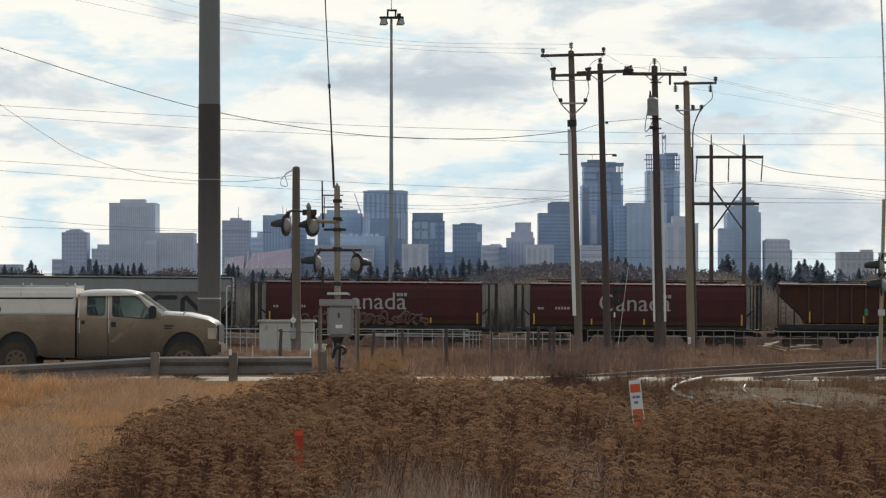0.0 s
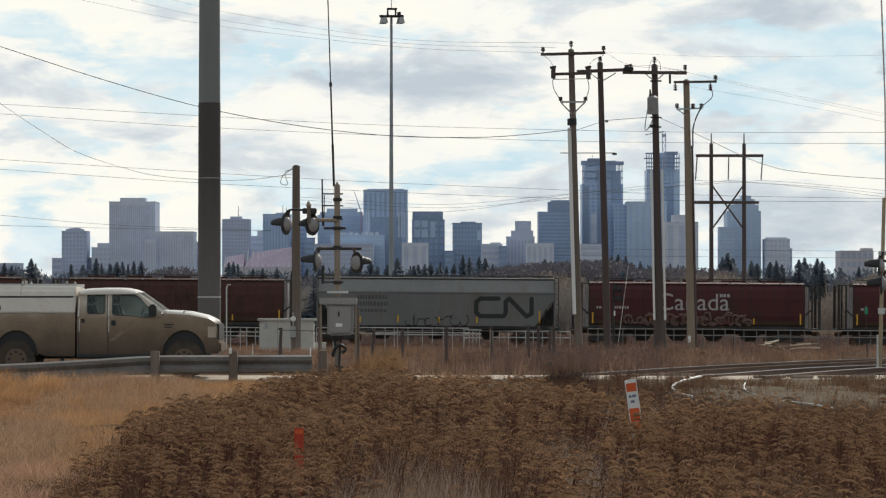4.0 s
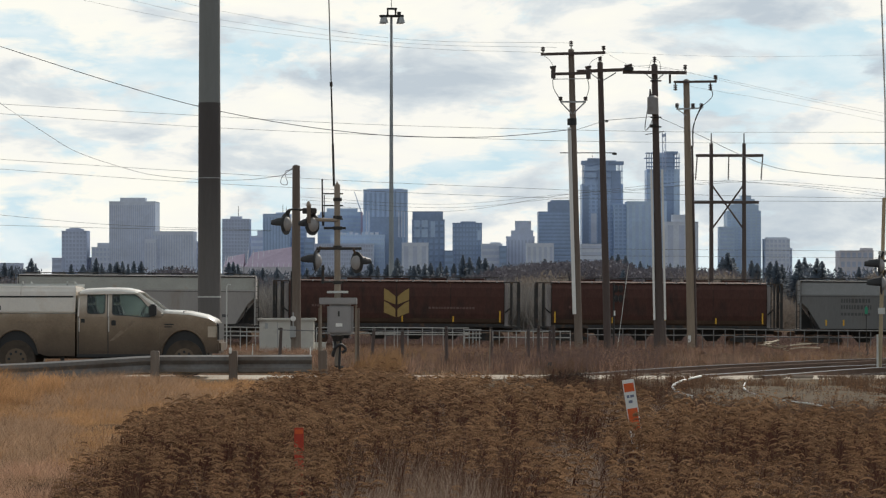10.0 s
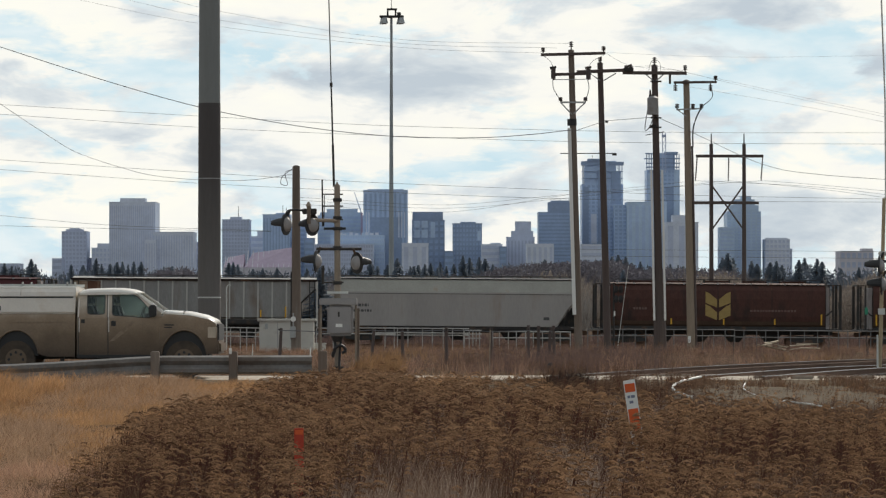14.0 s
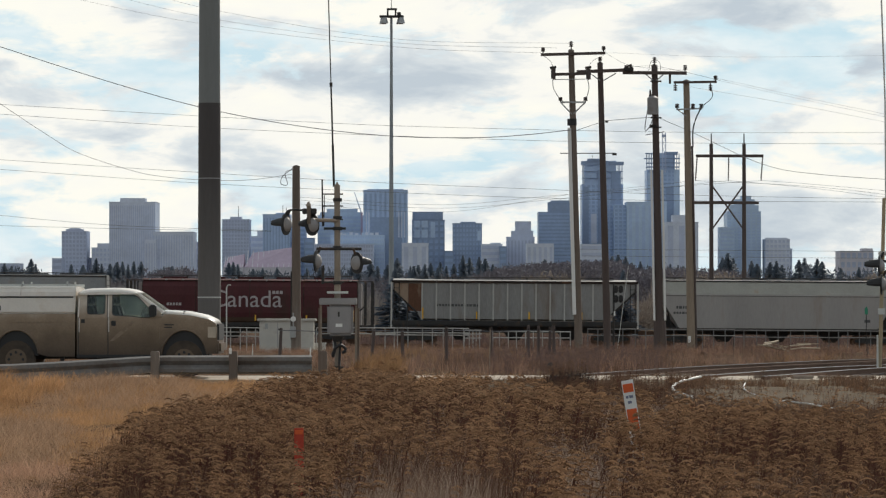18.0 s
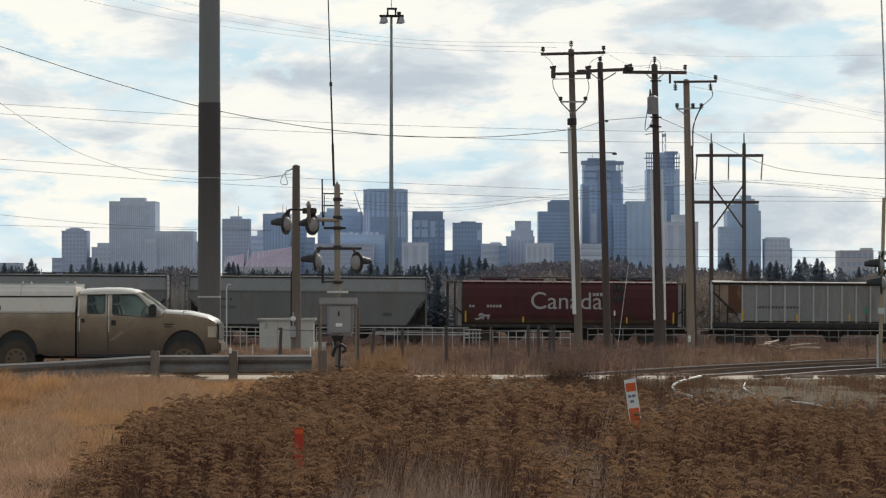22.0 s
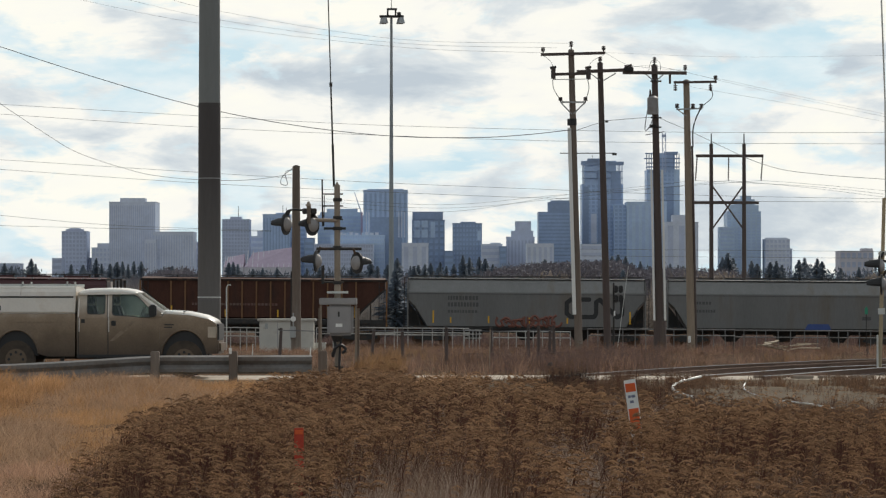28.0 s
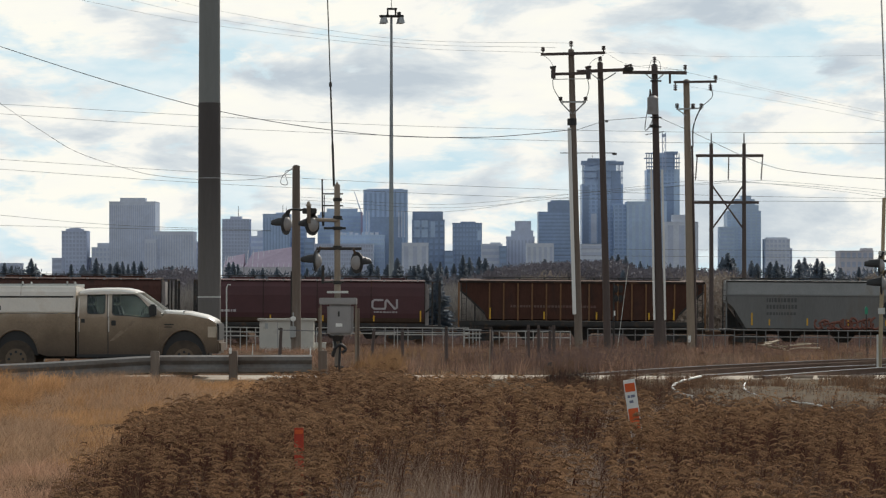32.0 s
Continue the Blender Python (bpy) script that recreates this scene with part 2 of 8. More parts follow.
def make_road():
    b = bmesh.new()
    rng = random.Random(3)
    rings, near = [], []
    for i in range(61):
        x = -45 + 1.5 * i
        w0, w1 = 76.2 + rng.uniform(-0.35, 0.35), 81.0 + rng.uniform(-0.3, 0.3)
        rings.append([(x, w0, -0.12), (x, w0 + 0.3, 0.02), (x, 78.6, 0.05), (x, w1 - 0.3, 0.02), (x, w1, -0.12), (x, 78.6, -0.3)])
        near.append([(x, 69.8 + rng.uniform(-0.3, 0.3), -0.14), (x, 70.8, -0.02), (x, 73.5, rng.uniform(0.0, 0.03)), (x, w0 + 0.29, 0.016), (x, w0 + 0.31, -0.2), (x, 73.5, -0.3)])
    tagged(new("road", finish("road", loft(rings, b), M_ROAD)), "pale dusty gravelled road past a railway crossing", "road", kind="structure")
    tagged(new("road_shoulder", finish("road_shoulder", loft(near), M_SHOULDER)), "dull grey-brown gravel shoulder of the road", "road shoulder", kind="structure")


make_road()


def bend(path, n=40):
    """A smooth curve through a few plan points (Catmull-Rom)."""
    p = [Vector(q) for q in path]
    p = [p[0] * 2 - p[1]] + p + [p[-1] * 2 - p[-2]]
    out = []
    segs = len(p) - 3
    for i in range(n + 1):
        u = min(i / n * segs, segs - 1e-6)
        k = int(u)
        f = u - k
        a, b, c, d = p[k:k + 4]
        out.append(0.5 * ((2 * b) + (c - a) * f + (2 * a - 5 * b + 4 * c - d) * f * f + (3 * b - a - 3 * c + d) * f ** 3))
    return out


def offset_line(line, d):
    out = []
    for i, p in enumerate(line):
        t = (line[min(i + 1, len(line) - 1)] - line[max(i - 1, 0)]).normalized()
        out.append(p + Vector((t.y, -t.x, 0)) * d)
    return out


def make_track(line, label, head):
    bed = thing("railway_track", (0, 0, 0), label, "railway track", "tracks over the road")
    sec = []
    for c, l, r, l2, r2 in zip(line, offset_line(line, -1.6), offset_line(line, 2.2), offset_line(line, -2.1), offset_line(line, 2.9)):
        sec.append([(l2.x, l2.y, c.z - 0.45), (l.x, l.y, c.z - 0.14), (r.x, r.y, c.z - 0.14), (r2.x, r2.y, c.z - 0.45)])
    part("ballast", loft(sec), M_BALLAST, bed, "grey crushed-stone ballast")
    for side, top in ((-0.7175, head), (0.7175, M_RUST if head == M_RAIL_DULL else head)):
        ln = offset_line(line, side)
        web = part("rail", loft([[(p.x - 0.024, p.y, p.z - 0.15), (p.x + 0.024, p.y, p.z - 0.15), (p.x + 0.026, p.y, p.z - 0.012), (p.x - 0.026, p.y, p.z - 0.012)] for p in ln]), M_RUST, bed, "rusty steel rail")
        part("rail_head", loft([[(p.x - 0.027, p.y, p.z - 0.011), (p.x + 0.027, p.y, p.z - 0.011), (p.x + 0.022, p.y, p.z + 0.002), (p.x - 0.022, p.y, p.z + 0.002)] for p in ln]), top, web, "running surface of the rail")
    sleeper = finish("sleeper", box(-1.25, 1.25, -0.11, 0.11, -0.2, -0.1, 0.01), M_POLE_DARK)
    dist = 0
    for a, c in zip(line, line[1:]):
        dist += (c - a).length
        if dist > 0.6:
            dist = 0
            s = part("sleeper", sleeper, None, bed)
            s.matrix_basis = pose(c.x, c.y, c.z - 0.02, 0, 0, math.degrees(math.atan2((c - a).y, (c - a).x)) - 90)


make_track(bend([(2.9, 76.9, 0.08), (3.45, 78.3, 0.08), (5.95, 85.0, 0.1), (8.9, 92.1, 0.1), (12.85, 100.5, 0.08), (22, 114, 0.0), (44, 140, -0.3)], 170),
           "curving railway track with dull rails on stone ballast", M_RAIL_DULL)
make_track(bend([(6.1, 76.5, 0.1), (6.66, 77.9, 0.1), (9.07, 83.9, 0.12), (11.36, 88.4, 0.12), (15.5, 95, 0.1), (30, 112, 0.0), (44, 126, -0.2)], 170),
           "second curving railway track with polished rails", M_RAIL_TOP)


def make_yard_track():
    line = [Vector((x, 249, -1.25 - 0.008 * x)) for x in np.linspace(-270, 330, 120)]
    bed = thing("yard_track", (0, 0, 0), "straight railway yard track under the freight train", "railway track")
    part("ballast", loft([[(p.x, 246.6, p.z - 0.9), (p.x, 247.6, p.z - 0.2), (p.x, 250.4, p.z - 0.2), (p.x, 251.4, p.z - 0.9)] for p in line]), M_BALLAST, bed)
    for y in (248.28, 249.72):
        part("rail", loft([[(p.x, y - 0.035, p.z - 0.2), (p.x, y + 0.035, p.z - 0.2), (p.x, y + 0.035, p.z - 0.002), (p.x, y - 0.035, p.z - 0.002)] for p in line]), M_RUST, bed)


make_yard_track()


# ---- freight train ----
M_RED = surf("maroon_car_paint", (0.085, 0.024, 0.027), 0.6, 0, 0.42, 0.6, 12, 0.1, (0.055, 0.026, 0.022), 0.55, streak=3, spec=0.25)
M_BROWN = surf("mineral_brown_paint", (0.088, 0.040, 0.032), 0.65, 0, 0.5, 0.7, 10, 0.15, (0.042, 0.026, 0.022), 0.52, streak=2.5, spec=0.2)
M_OXIDE = surf("oxide_brown_paint", (0.082, 0.036, 0.025), 0.7, 0, 0.45, 0.8, 12, 0.1, (0.045, 0.026, 0.022), 0.54, streak=3, spec=0.2)
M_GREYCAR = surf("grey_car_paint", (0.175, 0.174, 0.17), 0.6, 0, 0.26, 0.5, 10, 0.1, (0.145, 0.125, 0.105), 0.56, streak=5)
M_GREYTOP = surf("lighter_upper_grey", (0.23, 0.23, 0.225), 0.6, 0, 0.26, 0.5, 10, 0.1, (0.19, 0.165, 0.14), 0.56, streak=3)
M_PALECAR = surf("pale_grey_car_paint", (0.375, 0.35, 0.33), 0.6, 0, 0.2, 0.5, 10, 0.1, (0.3, 0.25, 0.205), 0.6, streak=5)
M_CREAM = surf("cream_roof_panel", (0.36, 0.35, 0.31), 0.7, 0, 0.25, 0.5, 10, 0.1, (0.3, 0.2, 0.12), 0.63)
M_DUSTY_RED = surf("dust_caked_maroon_paint", (0.085, 0.05, 0.032), 0.9, 0, 0.35, 0.6, 12, 0.1, (0.115, 0.08, 0.05), 0.55)
M_PALE_END = surf("pale_grey_steel", (0.33, 0.30, 0.29), 0.8, 0, 0.4, 0.9, 14, 0.1, (0.16, 0.145, 0.145), 0.58, streak=4)
M_CHORD = surf("rusty_dark_chord", (0.045, 0.034, 0.03), 0.9, 0.0, 0.35, 0.9, 12, 0.2, (0.11, 0.058, 0.036), 0.56, spec=0.2)
M_BOARDWALK = surf("weathered_roof_walk", (0.06, 0.055, 0.052), 0.8, 0.1, 0.3, 0.3, 9, 0.1, (0.34, 0.33, 0.31), 0.6)
M_LETTER = surf("faded_white_lettering", (0.46, 0.42, 0.42), 0.8, 0, 0.25, 1.5, 14, 0.0, (0.26, 0.15, 0.15), 0.6)
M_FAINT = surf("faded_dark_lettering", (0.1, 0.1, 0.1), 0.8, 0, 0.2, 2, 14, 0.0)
M_PINK = surf("faded_sprayed_paint", (0.165, 0.105, 0.09), 0.8, 0, 0.35, 1.5, 8, 0.0, (0.13, 0.05, 0.045), 0.5)
M_SPRAY_RED = surf("red_sprayed_paint", (0.24, 0.10, 0.075), 0.8, 0, 0.3, 1.5, 8, 0.0)
M_WHEAT = surf("yellow_wheat_paint", (0.40, 0.275, 0.095), 0.7, 0, 0.25, 1.5, 10, 0.0, (0.3, 0.2, 0.06), 0.55)
M_BLUE = surf("blue_patch_paint", (0.05, 0.09, 0.28), 0.6, 0, 0.2, 2, 10, 0.0)
M_GREEN = surf("green_spot_paint", (0.04, 0.28, 0.17), 0.6, 0, 0.2, 2, 10, 0.0)
M_RUSTSTAIN = surf("rust_stain", (0.13, 0.062, 0.036), 0.9, 0, 0.45, 1.0, 10, 0.1, (0.24, 0.165, 0.115), 0.56, streak=3)

M_TAN_STAIN = surf("tan_dust_stain", (0.34, 0.25, 0.18), 0.9, 0, 0.3, 1.0, 10, 0.1, (0.22, 0.13, 0.08), 0.55, streak=2)

TRACK_Y, RAIL_Z, GRADE, NEAR = 249.0, -1.25, -0.008, -1.5
TRAIN = []
WHEELSETS = []


def text_mesh(words, size):
    cu = bpy.data.curves.new("lettering", "FONT")
    cu.body, cu.size, cu.extrude, cu.align_x, cu.offset = words, size, 0.004, "CENTER", 0.0
    ob = bpy.data.objects.new("lettering", cu)
    scene.collection.objects.link(ob)
    me = bpy.data.meshes.new_from_object(ob.evaluated_get(bpy.context.evaluated_depsgraph_get()))
    bpy.data.objects.remove(ob)
    return me


def mesh_cache(key, make, store={}):
    if key not in store:
        store[key] = make()
    return store[key]


def bogie(car, x):
    tr = part("bogie", mesh_cache("bogie", lambda: finish("bogie", box(-0.25, 0.25, -1.2, -1.05, 0.35, 0.75, 0.03, box(-0.25, 0.25, 1.05, 1.2, 0.35, 0.75, 0.03, box(
        -0.2, 0.2, -1.2, 1.2, 0.5, 0.8, 0.03, prism([(-1.2, 0.4), (-1.2, 0.55), (-0.5, 0.8), (0.5, 0.8), (1.2, 0.55), (1.2, 0.4), (0.4, 0.28), (-0.4, 0.28)], -1.16, -1.06, 0, prism(
            [(-1.2, 0.4), (-1.2, 0.55), (-0.5, 0.8), (0.5, 0.8), (1.2, 0.55), (1.2, 0.4), (0.4, 0.28), (-0.4, 0.28)], 1.06, 1.16))))), M_IRON)), None, car, "dark cast-steel bogie")
    tr.matrix_basis = pose(x, 0, 0)

    def wheels():
        b = rod((0, -0.75, 0), (0, 0.75, 0), 0.08, 0.08, 8)
        for s in (-0.75, 0.75):
            disc((0, s, 0), (0, 1, 0), 0.42, 0.12, 20, b)
            disc((0, s - 0.06 * (1 if s > 0 else -1), 0), (0, 1, 0), 0.45, 0.03, 20, b)
            for k in range(4):
                box(0.2 * math.cos(k * 1.57) - 0.03, 0.2 * math.cos(k * 1.57) + 0.03, s * 1.1 - 0.02, s * 1.1 + 0.02, 0.2 * math.sin(k * 1.57) - 0.03, 0.2 * math.sin(k * 1.57) + 0.03, 0, b)
        return finish("wheelset", b, M_RUST)

    for dx in (-0.9, 0.9):
        w = part("wheelset", mesh_cache("wheelset", wheels), None, tr, "steel wheelset on its axle")
        w.matrix_basis = pose(dx, 0, 0.42)
        WHEELSETS.append((w, dx))


def ladder(car, x, y, z0, z1, mat, width=0.42):
    b = box(x - width / 2 - 0.025, x - width / 2 + 0.025, y - 0.025, y + 0.025, z0, z1)
    box(x + width / 2 - 0.025, x + width / 2 + 0.025, y - 0.025, y + 0.025, z0, z1, 0, b)
    z = z0 + 0.15
    while z < z1:
        box(x - width / 2, x + width / 2, y - 0.015, y + 0.015, z, z + 0.03, 0, b)
        z += 0.36
    part("ladder", b, mat, car)


def bars(car, x0, x1, z0, z1, rows, mat, y, seed, name="lettering"):
    """Writing too faint to read: short bars in rows."""
    rng = random.Random(seed)
    h = (z1 - z0) / rows
    for r in range(rows):
        x = x0
        while x < x1 - 0.05:
            w = min(rng.uniform(0.1, 0.2), x1 - x)
            part(name, box(x, x + w, y - 0.006, y, z0 + r * h + 0.18 * h, z0 + (r + 1) * h - 0.18 * h), mat, car)
            x += w + 0.06


def spray(car, x0, x1, z0, z1, mat, y, seed, r=0.035):
    """Looping sprayed strokes and blots on the car's side."""
    rng = random.Random(seed)
    x = x0
    while x < x1:
        w, h = rng.uniform(0.25, 0.8), (z1 - z0) * rng.uniform(0.5, 1.0)
        ph, turn = rng.uniform(-2.5, 2.5), rng.choice((-4.2, -3.0, 2.4, 3.6, 4.6))
        pts = [(x + w / 2 + w / 2 * math.cos(ph + k / 10 * turn), y, z0 + h / 2 + h / 2 * math.sin(ph + k / 10 * turn + rng.uniform(-0.2, 0.2))) for k in range(11)]
        part("sprayed_stroke", tube(pts, r, 4), mat, car)
        x += w * rng.uniform(0.55, 0.95)


def reflectors(car, xs, y, z0, heights):
    for x, h in zip(xs, heights):
        part("reflector_strip", box(x - 0.05, x + 0.05, y - 0.02, y, z0, z0 + h), M_YELLOW, car, "yellow reflective strip")


def running_board(car, half, z, mat):
    rb = part("running_board", box(-half, half, -0.35, 0.35, z - 0.05, z), mat, car, "steel grating walkway along the roof")
    n = 8
    for i in range(n):
        x = -half + (i + 0.5) * 2 * half / n
        part("bracket", box(x - 0.04, x + 0.04, -0.3, 0.3, z - 0.24, z - 0.05), M_IRON, rb)


def underframe(car, half, z, chutes, mat):
    part("centre_sill", box(-half - 0.6, half + 0.6, -0.25, 0.25, 0.85, z - 0.05, 0.02), M_IRON, car)
    part("side_sill", box(-half, half, NEAR + 0.06, NEAR + 0.16, z - 0.16, z + 0.08, 0.01), M_IRON, car)
    part("side_sill", box(-half, half, -NEAR - 0.16, -NEAR - 0.06, z - 0.16, z + 0.08, 0.01), M_IRON, car)
    for i in range(chutes):
        x = -3.7 + 7.4 * i / (chutes - 1)
        b = loft([[(x - 1.1, -1.1, z + 0.05), (x + 1.1, -1.1, z + 0.05), (x + 1.1, 1.1, z + 0.05), (x - 1.1, 1.1, z + 0.05)],
                  [(x - 0.35, -0.4, 0.35), (x + 0.35, -0.4, 0.35), (x + 0.35, 0.4, 0.35), (x - 0.35, 0.4, 0.35)]])
        part("discharge_chute", b, mat, car)
    for s in (-1, 1):
        part("coupler", box(s * (half + 0.6), s * (half + 1.15), -0.15, 0.15, 0.75, 1.05, 0.04), M_RUST, car)
        bogie(car, s * (half - 1.3))


def end_frame(car, s, x, z0, z1, mat, thick=0.09):
    """Posts, top bar and rungs of the open end platform."""
    for y in (-1.4, 1.4):
        part("end_post", box(x - thick, x + thick, y - 0.06, y + 0.06, z0, z1), mat, car)
    part("end_bar", box(x - 0.06, x + 0.06, -1.4, 1.4, z1, z1 + 0.09), mat, car)
    part("end_brace", box(min(x, x - s * 1.1), max(x, x - s * 1.1), -1.45, -1.38, z1, z1 + 0.07), mat, car)
    for y in (-1.4, 1.4):
        part("end_post", box(x - s * 0.5 - 0.06, x - s * 0.5 + 0.06, y - 0.05, y + 0.05, z0, z1), mat, car)
    part("end_brace", rod((x - s * 0.5, -1.4, z0 + 1.3), (x - s * 0.95, -1.4, z0 + 0.9), 0.05, 0.05, 6), mat, car)


def new_car(name, x0, label):
    car = thing(name, (0, TRACK_Y, RAIL_Z), label, "rail car", "cars of the freight train")
    TRAIN.append((car, x0))
    return car


def round_car(x0, paint, label, seed):
    """Cylindrical covered grain hopper with open end platforms."""
    car = new_car("grain_hopper", x0, label)
    half = 7.4
    sec = [(-1.05, 1.2), (-1.42, 1.55), (-1.5, 2.1), (-1.5, 3.3), (-1.42, 3.9), (-1.2, 4.28), (-0.7, 4.42), (0.7, 4.42), (1.2, 4.28), (1.42, 3.9), (1.5, 3.3), (1.5, 2.1), (1.42, 1.55), (1.05, 1.2)]
    b = loft([[(x, y, z) for y, z in sec] for x in (-half, -half / 3, half / 3, half)])
    bmesh.ops.bevel(b, geom=[e for e in b.edges if abs(e.verts[0].co.x) > half - 0.01 and abs(e.verts[1].co.x) > half - 0.01], offset=0.03, segments=1, affect="EDGES")
    part("tank_body", b, paint, car)
    for x in (-half + 0.02, -3.7, 0.0, 3.7, half - 0.02):
        part("seam", loft([[(x - 0.025, y * 1.004, z * 1.001) for y, z in sec], [(x + 0.025, y * 1.004, z * 1.001) for y, z in sec]]), M_CHORD, car, "rust-streaked weld seam")
    low = [(-1.06, 1.19), (-1.432, 1.545), (-1.508, 1.78), (-1.49, 1.78), (-1.41, 1.56), (-1.04, 1.2)]
    part("lower_panel", loft([[(x, y, z) for y, z in low] for x in (-half + 0.05, half - 0.05)]), M_DUSTY_RED, car, "lower side panel caked with pale dust")
    part("roof_edge", box(-half + 0.1, half - 0.1, -1.3, -1.2, 4.27, 4.32), M_CHORD, car, "rusty worn roof flange")
    for i in range(13):
        part("roof_clamp", box(-6.9 + 1.15 * i - 0.07, -6.9 + 1.15 * i + 0.07, -1.31, -1.15, 4.29, 4.4), M_PALE_END, car)
    running_board(car, half - 0.4, 4.66, M_BOARDWALK)
    for i in range(5):
        x = -5.2 + 2.6 * i
        part("roof_hatch", box(x - 0.85, x + 0.85, -0.32, 0.32, 4.42, 4.56, 0.03), paint, car)
    underframe(car, half, 1.35, 4, M_IRON)
    for s in (-1, 1):
        part("end_platform", box(min(s * half, s * (half + 1.15)), max(s * half, s * (half + 1.15)), -1.45, 1.45, 1.15, 1.3), M_IRON, car)
        end_frame(car, s, s * (half + 1.0), 1.3, 4.25, M_IRON)
        # End sheet is coloured pale to stand for light on it.
        part("end_sheet", box(min(s * half, s * (half + 0.26)), max(s * half, s * (half + 0.26)), -1.3, 1.3, 1.3, 4.15, 0.03), M_PALE_END, car, "grey end sheet of the tank, painted pale as if lit")
        part("brake_wheel", disc((s * (half + 0.95), -0.9, 2.9), (1, 0, 0), 0.25, 0.04, 16), M_IRON, car)
    reflectors(car, [-half + 0.25, half - 0.3, -3.2, 0.4, 3.9], NEAR - 0.004, 1.55, [0.75, 0.75, 0.4, 0.4, 0.4])
    return car


CAR_NUMBER = 2.52


def national_car(x0, seed):
    car = round_car(x0, M_RED, "dull maroon cylindrical grain hopper lettered in faded white", seed)
    t = part("lettering", mesh_cache("canada", lambda: text_mesh("Canada", 1.66)), None, car, "large faded white word on the side")
    if not t.data.materials:
        t.data.materials.append(M_LETTER)
    t.matrix_basis = pose(-0.25, NEAR - 0.006, 2.5, 90, 0, 0)
    fl = part("flag_mark", box(1.55, 1.75, NEAR - 0.008, NEAR, 3.40, 3.62, 0, box(1.8, 1.98, NEAR - 0.008, NEAR, 3.40, 3.62, 0, box(2.05, 2.25, NEAR - 0.008, NEAR, 3.40, 3.62))), M_LETTER, car)
    bars(car, -half_of(car) + 0.5, -half_of(car) + 0.9, CAR_NUMBER, CAR_NUMBER + 0.25, 1, M_LETTER, NEAR - 0.002, seed)
    bars(car, -half_of(car) + 1.7, -half_of(car) + 2.7, CAR_NUMBER, CAR_NUMBER + 0.28, 1, M_LETTER, NEAR - 0.002, seed + 1)
    return car


def half_of(car):
    return 7.4


def slope_car(x0, paint, band, label, seed):
    """Long smooth-sided covered hopper with sloped ends behind an upright end post."""
    car = new_car("covered_hopper", x0, label)
    half = 8.15

    def ring(x, zb, w=1.5):
        zs = [(-w * 0.75, zb), (-w, zb + 0.12), (-w, 3.56), (-1.42, 3.6), (-0.95, 4.5), (-0.4, 4.62), (0.4, 4.62), (0.95, 4.5), (1.42, 3.6), (w, 3.56), (w, zb + 0.12), (w * 0.75, zb)]
        return [(x, y, z) for y, z in zs]

    b = loft([ring(-half, 3.0), ring(-half + 0.5, 2.55), ring(-half + 1.35, 1.18), ring(0, 1.18), ring(half - 1.35, 1.18), ring(half - 0.5, 2.55), ring(half, 3.0)])
    part("tank_body", b, paint, car)
    part("roof_panel", loft([[(x, -1.42, 3.63), (x, -1.0, 4.44), (x, -0.98, 4.42), (x, -1.4, 3.6)] for x in (-half + 0.05, half - 0.05)]), band, car, "sloping upper side panel in its own tone")
    part("eave_rail", box(-half, half, -1.03, -0.92, 4.48, 4.56), M_IRON, car)
    part("side_flange", box(-half, half, NEAR - 0.03, NEAR + 0.02, 3.52, 3.58), paint, car)
    # Dark strip paints in the shade below the side flange.
    part("drip_strip", box(-half, half, NEAR - 0.004, NEAR + 0.02, 3.485, 3.518), M_FAINT, car, "dark strip painted as shade under the flange")
    running_board(car, half - 0.1, 4.76, M_BOARDWALK)
    underframe(car, half - 0.35, 1.25, 3, M_IRON)
    for s in (-1, 1):
        part("end_platform", box(min(s * (half - 1.6), s * (half + 0.35)), max(s * (half - 1.6), s * (half + 0.35)), -1.45, 1.45, 1.1, 1.24), M_IRON, car)
        part("corner_post", box(s * half - 0.05, s * half + 0.05, NEAR, NEAR + 0.08, 1.2, 4.4), paint, car)
        part("corner_post", box(s * half - 0.05, s * half + 0.05, -NEAR - 0.08, -NEAR, 1.2, 4.4), paint, car)
        part("end_stay", rod((s * (half - 0.9), NEAR + 0.25, 1.24), (s * (half - 0.55), NEAR + 0.25, 2.5), 0.05, 0.05, 6), M_IRON, car)
        part("slope_web", prism([(s * (half - 0.06), 2.9), (s * (half - 1.3), 1.26), (s * (half - 0.06), 1.26)], -0.06, 0.06), M_IRON, car)
        ladder(car, s * (half + 0.1), NEAR + 0.2, 1.2, 4.6, M_IRON, 0.3)
    for i in range(9):
        x = -half + 0.9 + i * 1.8
        part("roof_hatch", box(x - 0.5, x + 0.5, -0.3, 0.3, 4.6, 4.7, 0.02), paint, car)
    return car


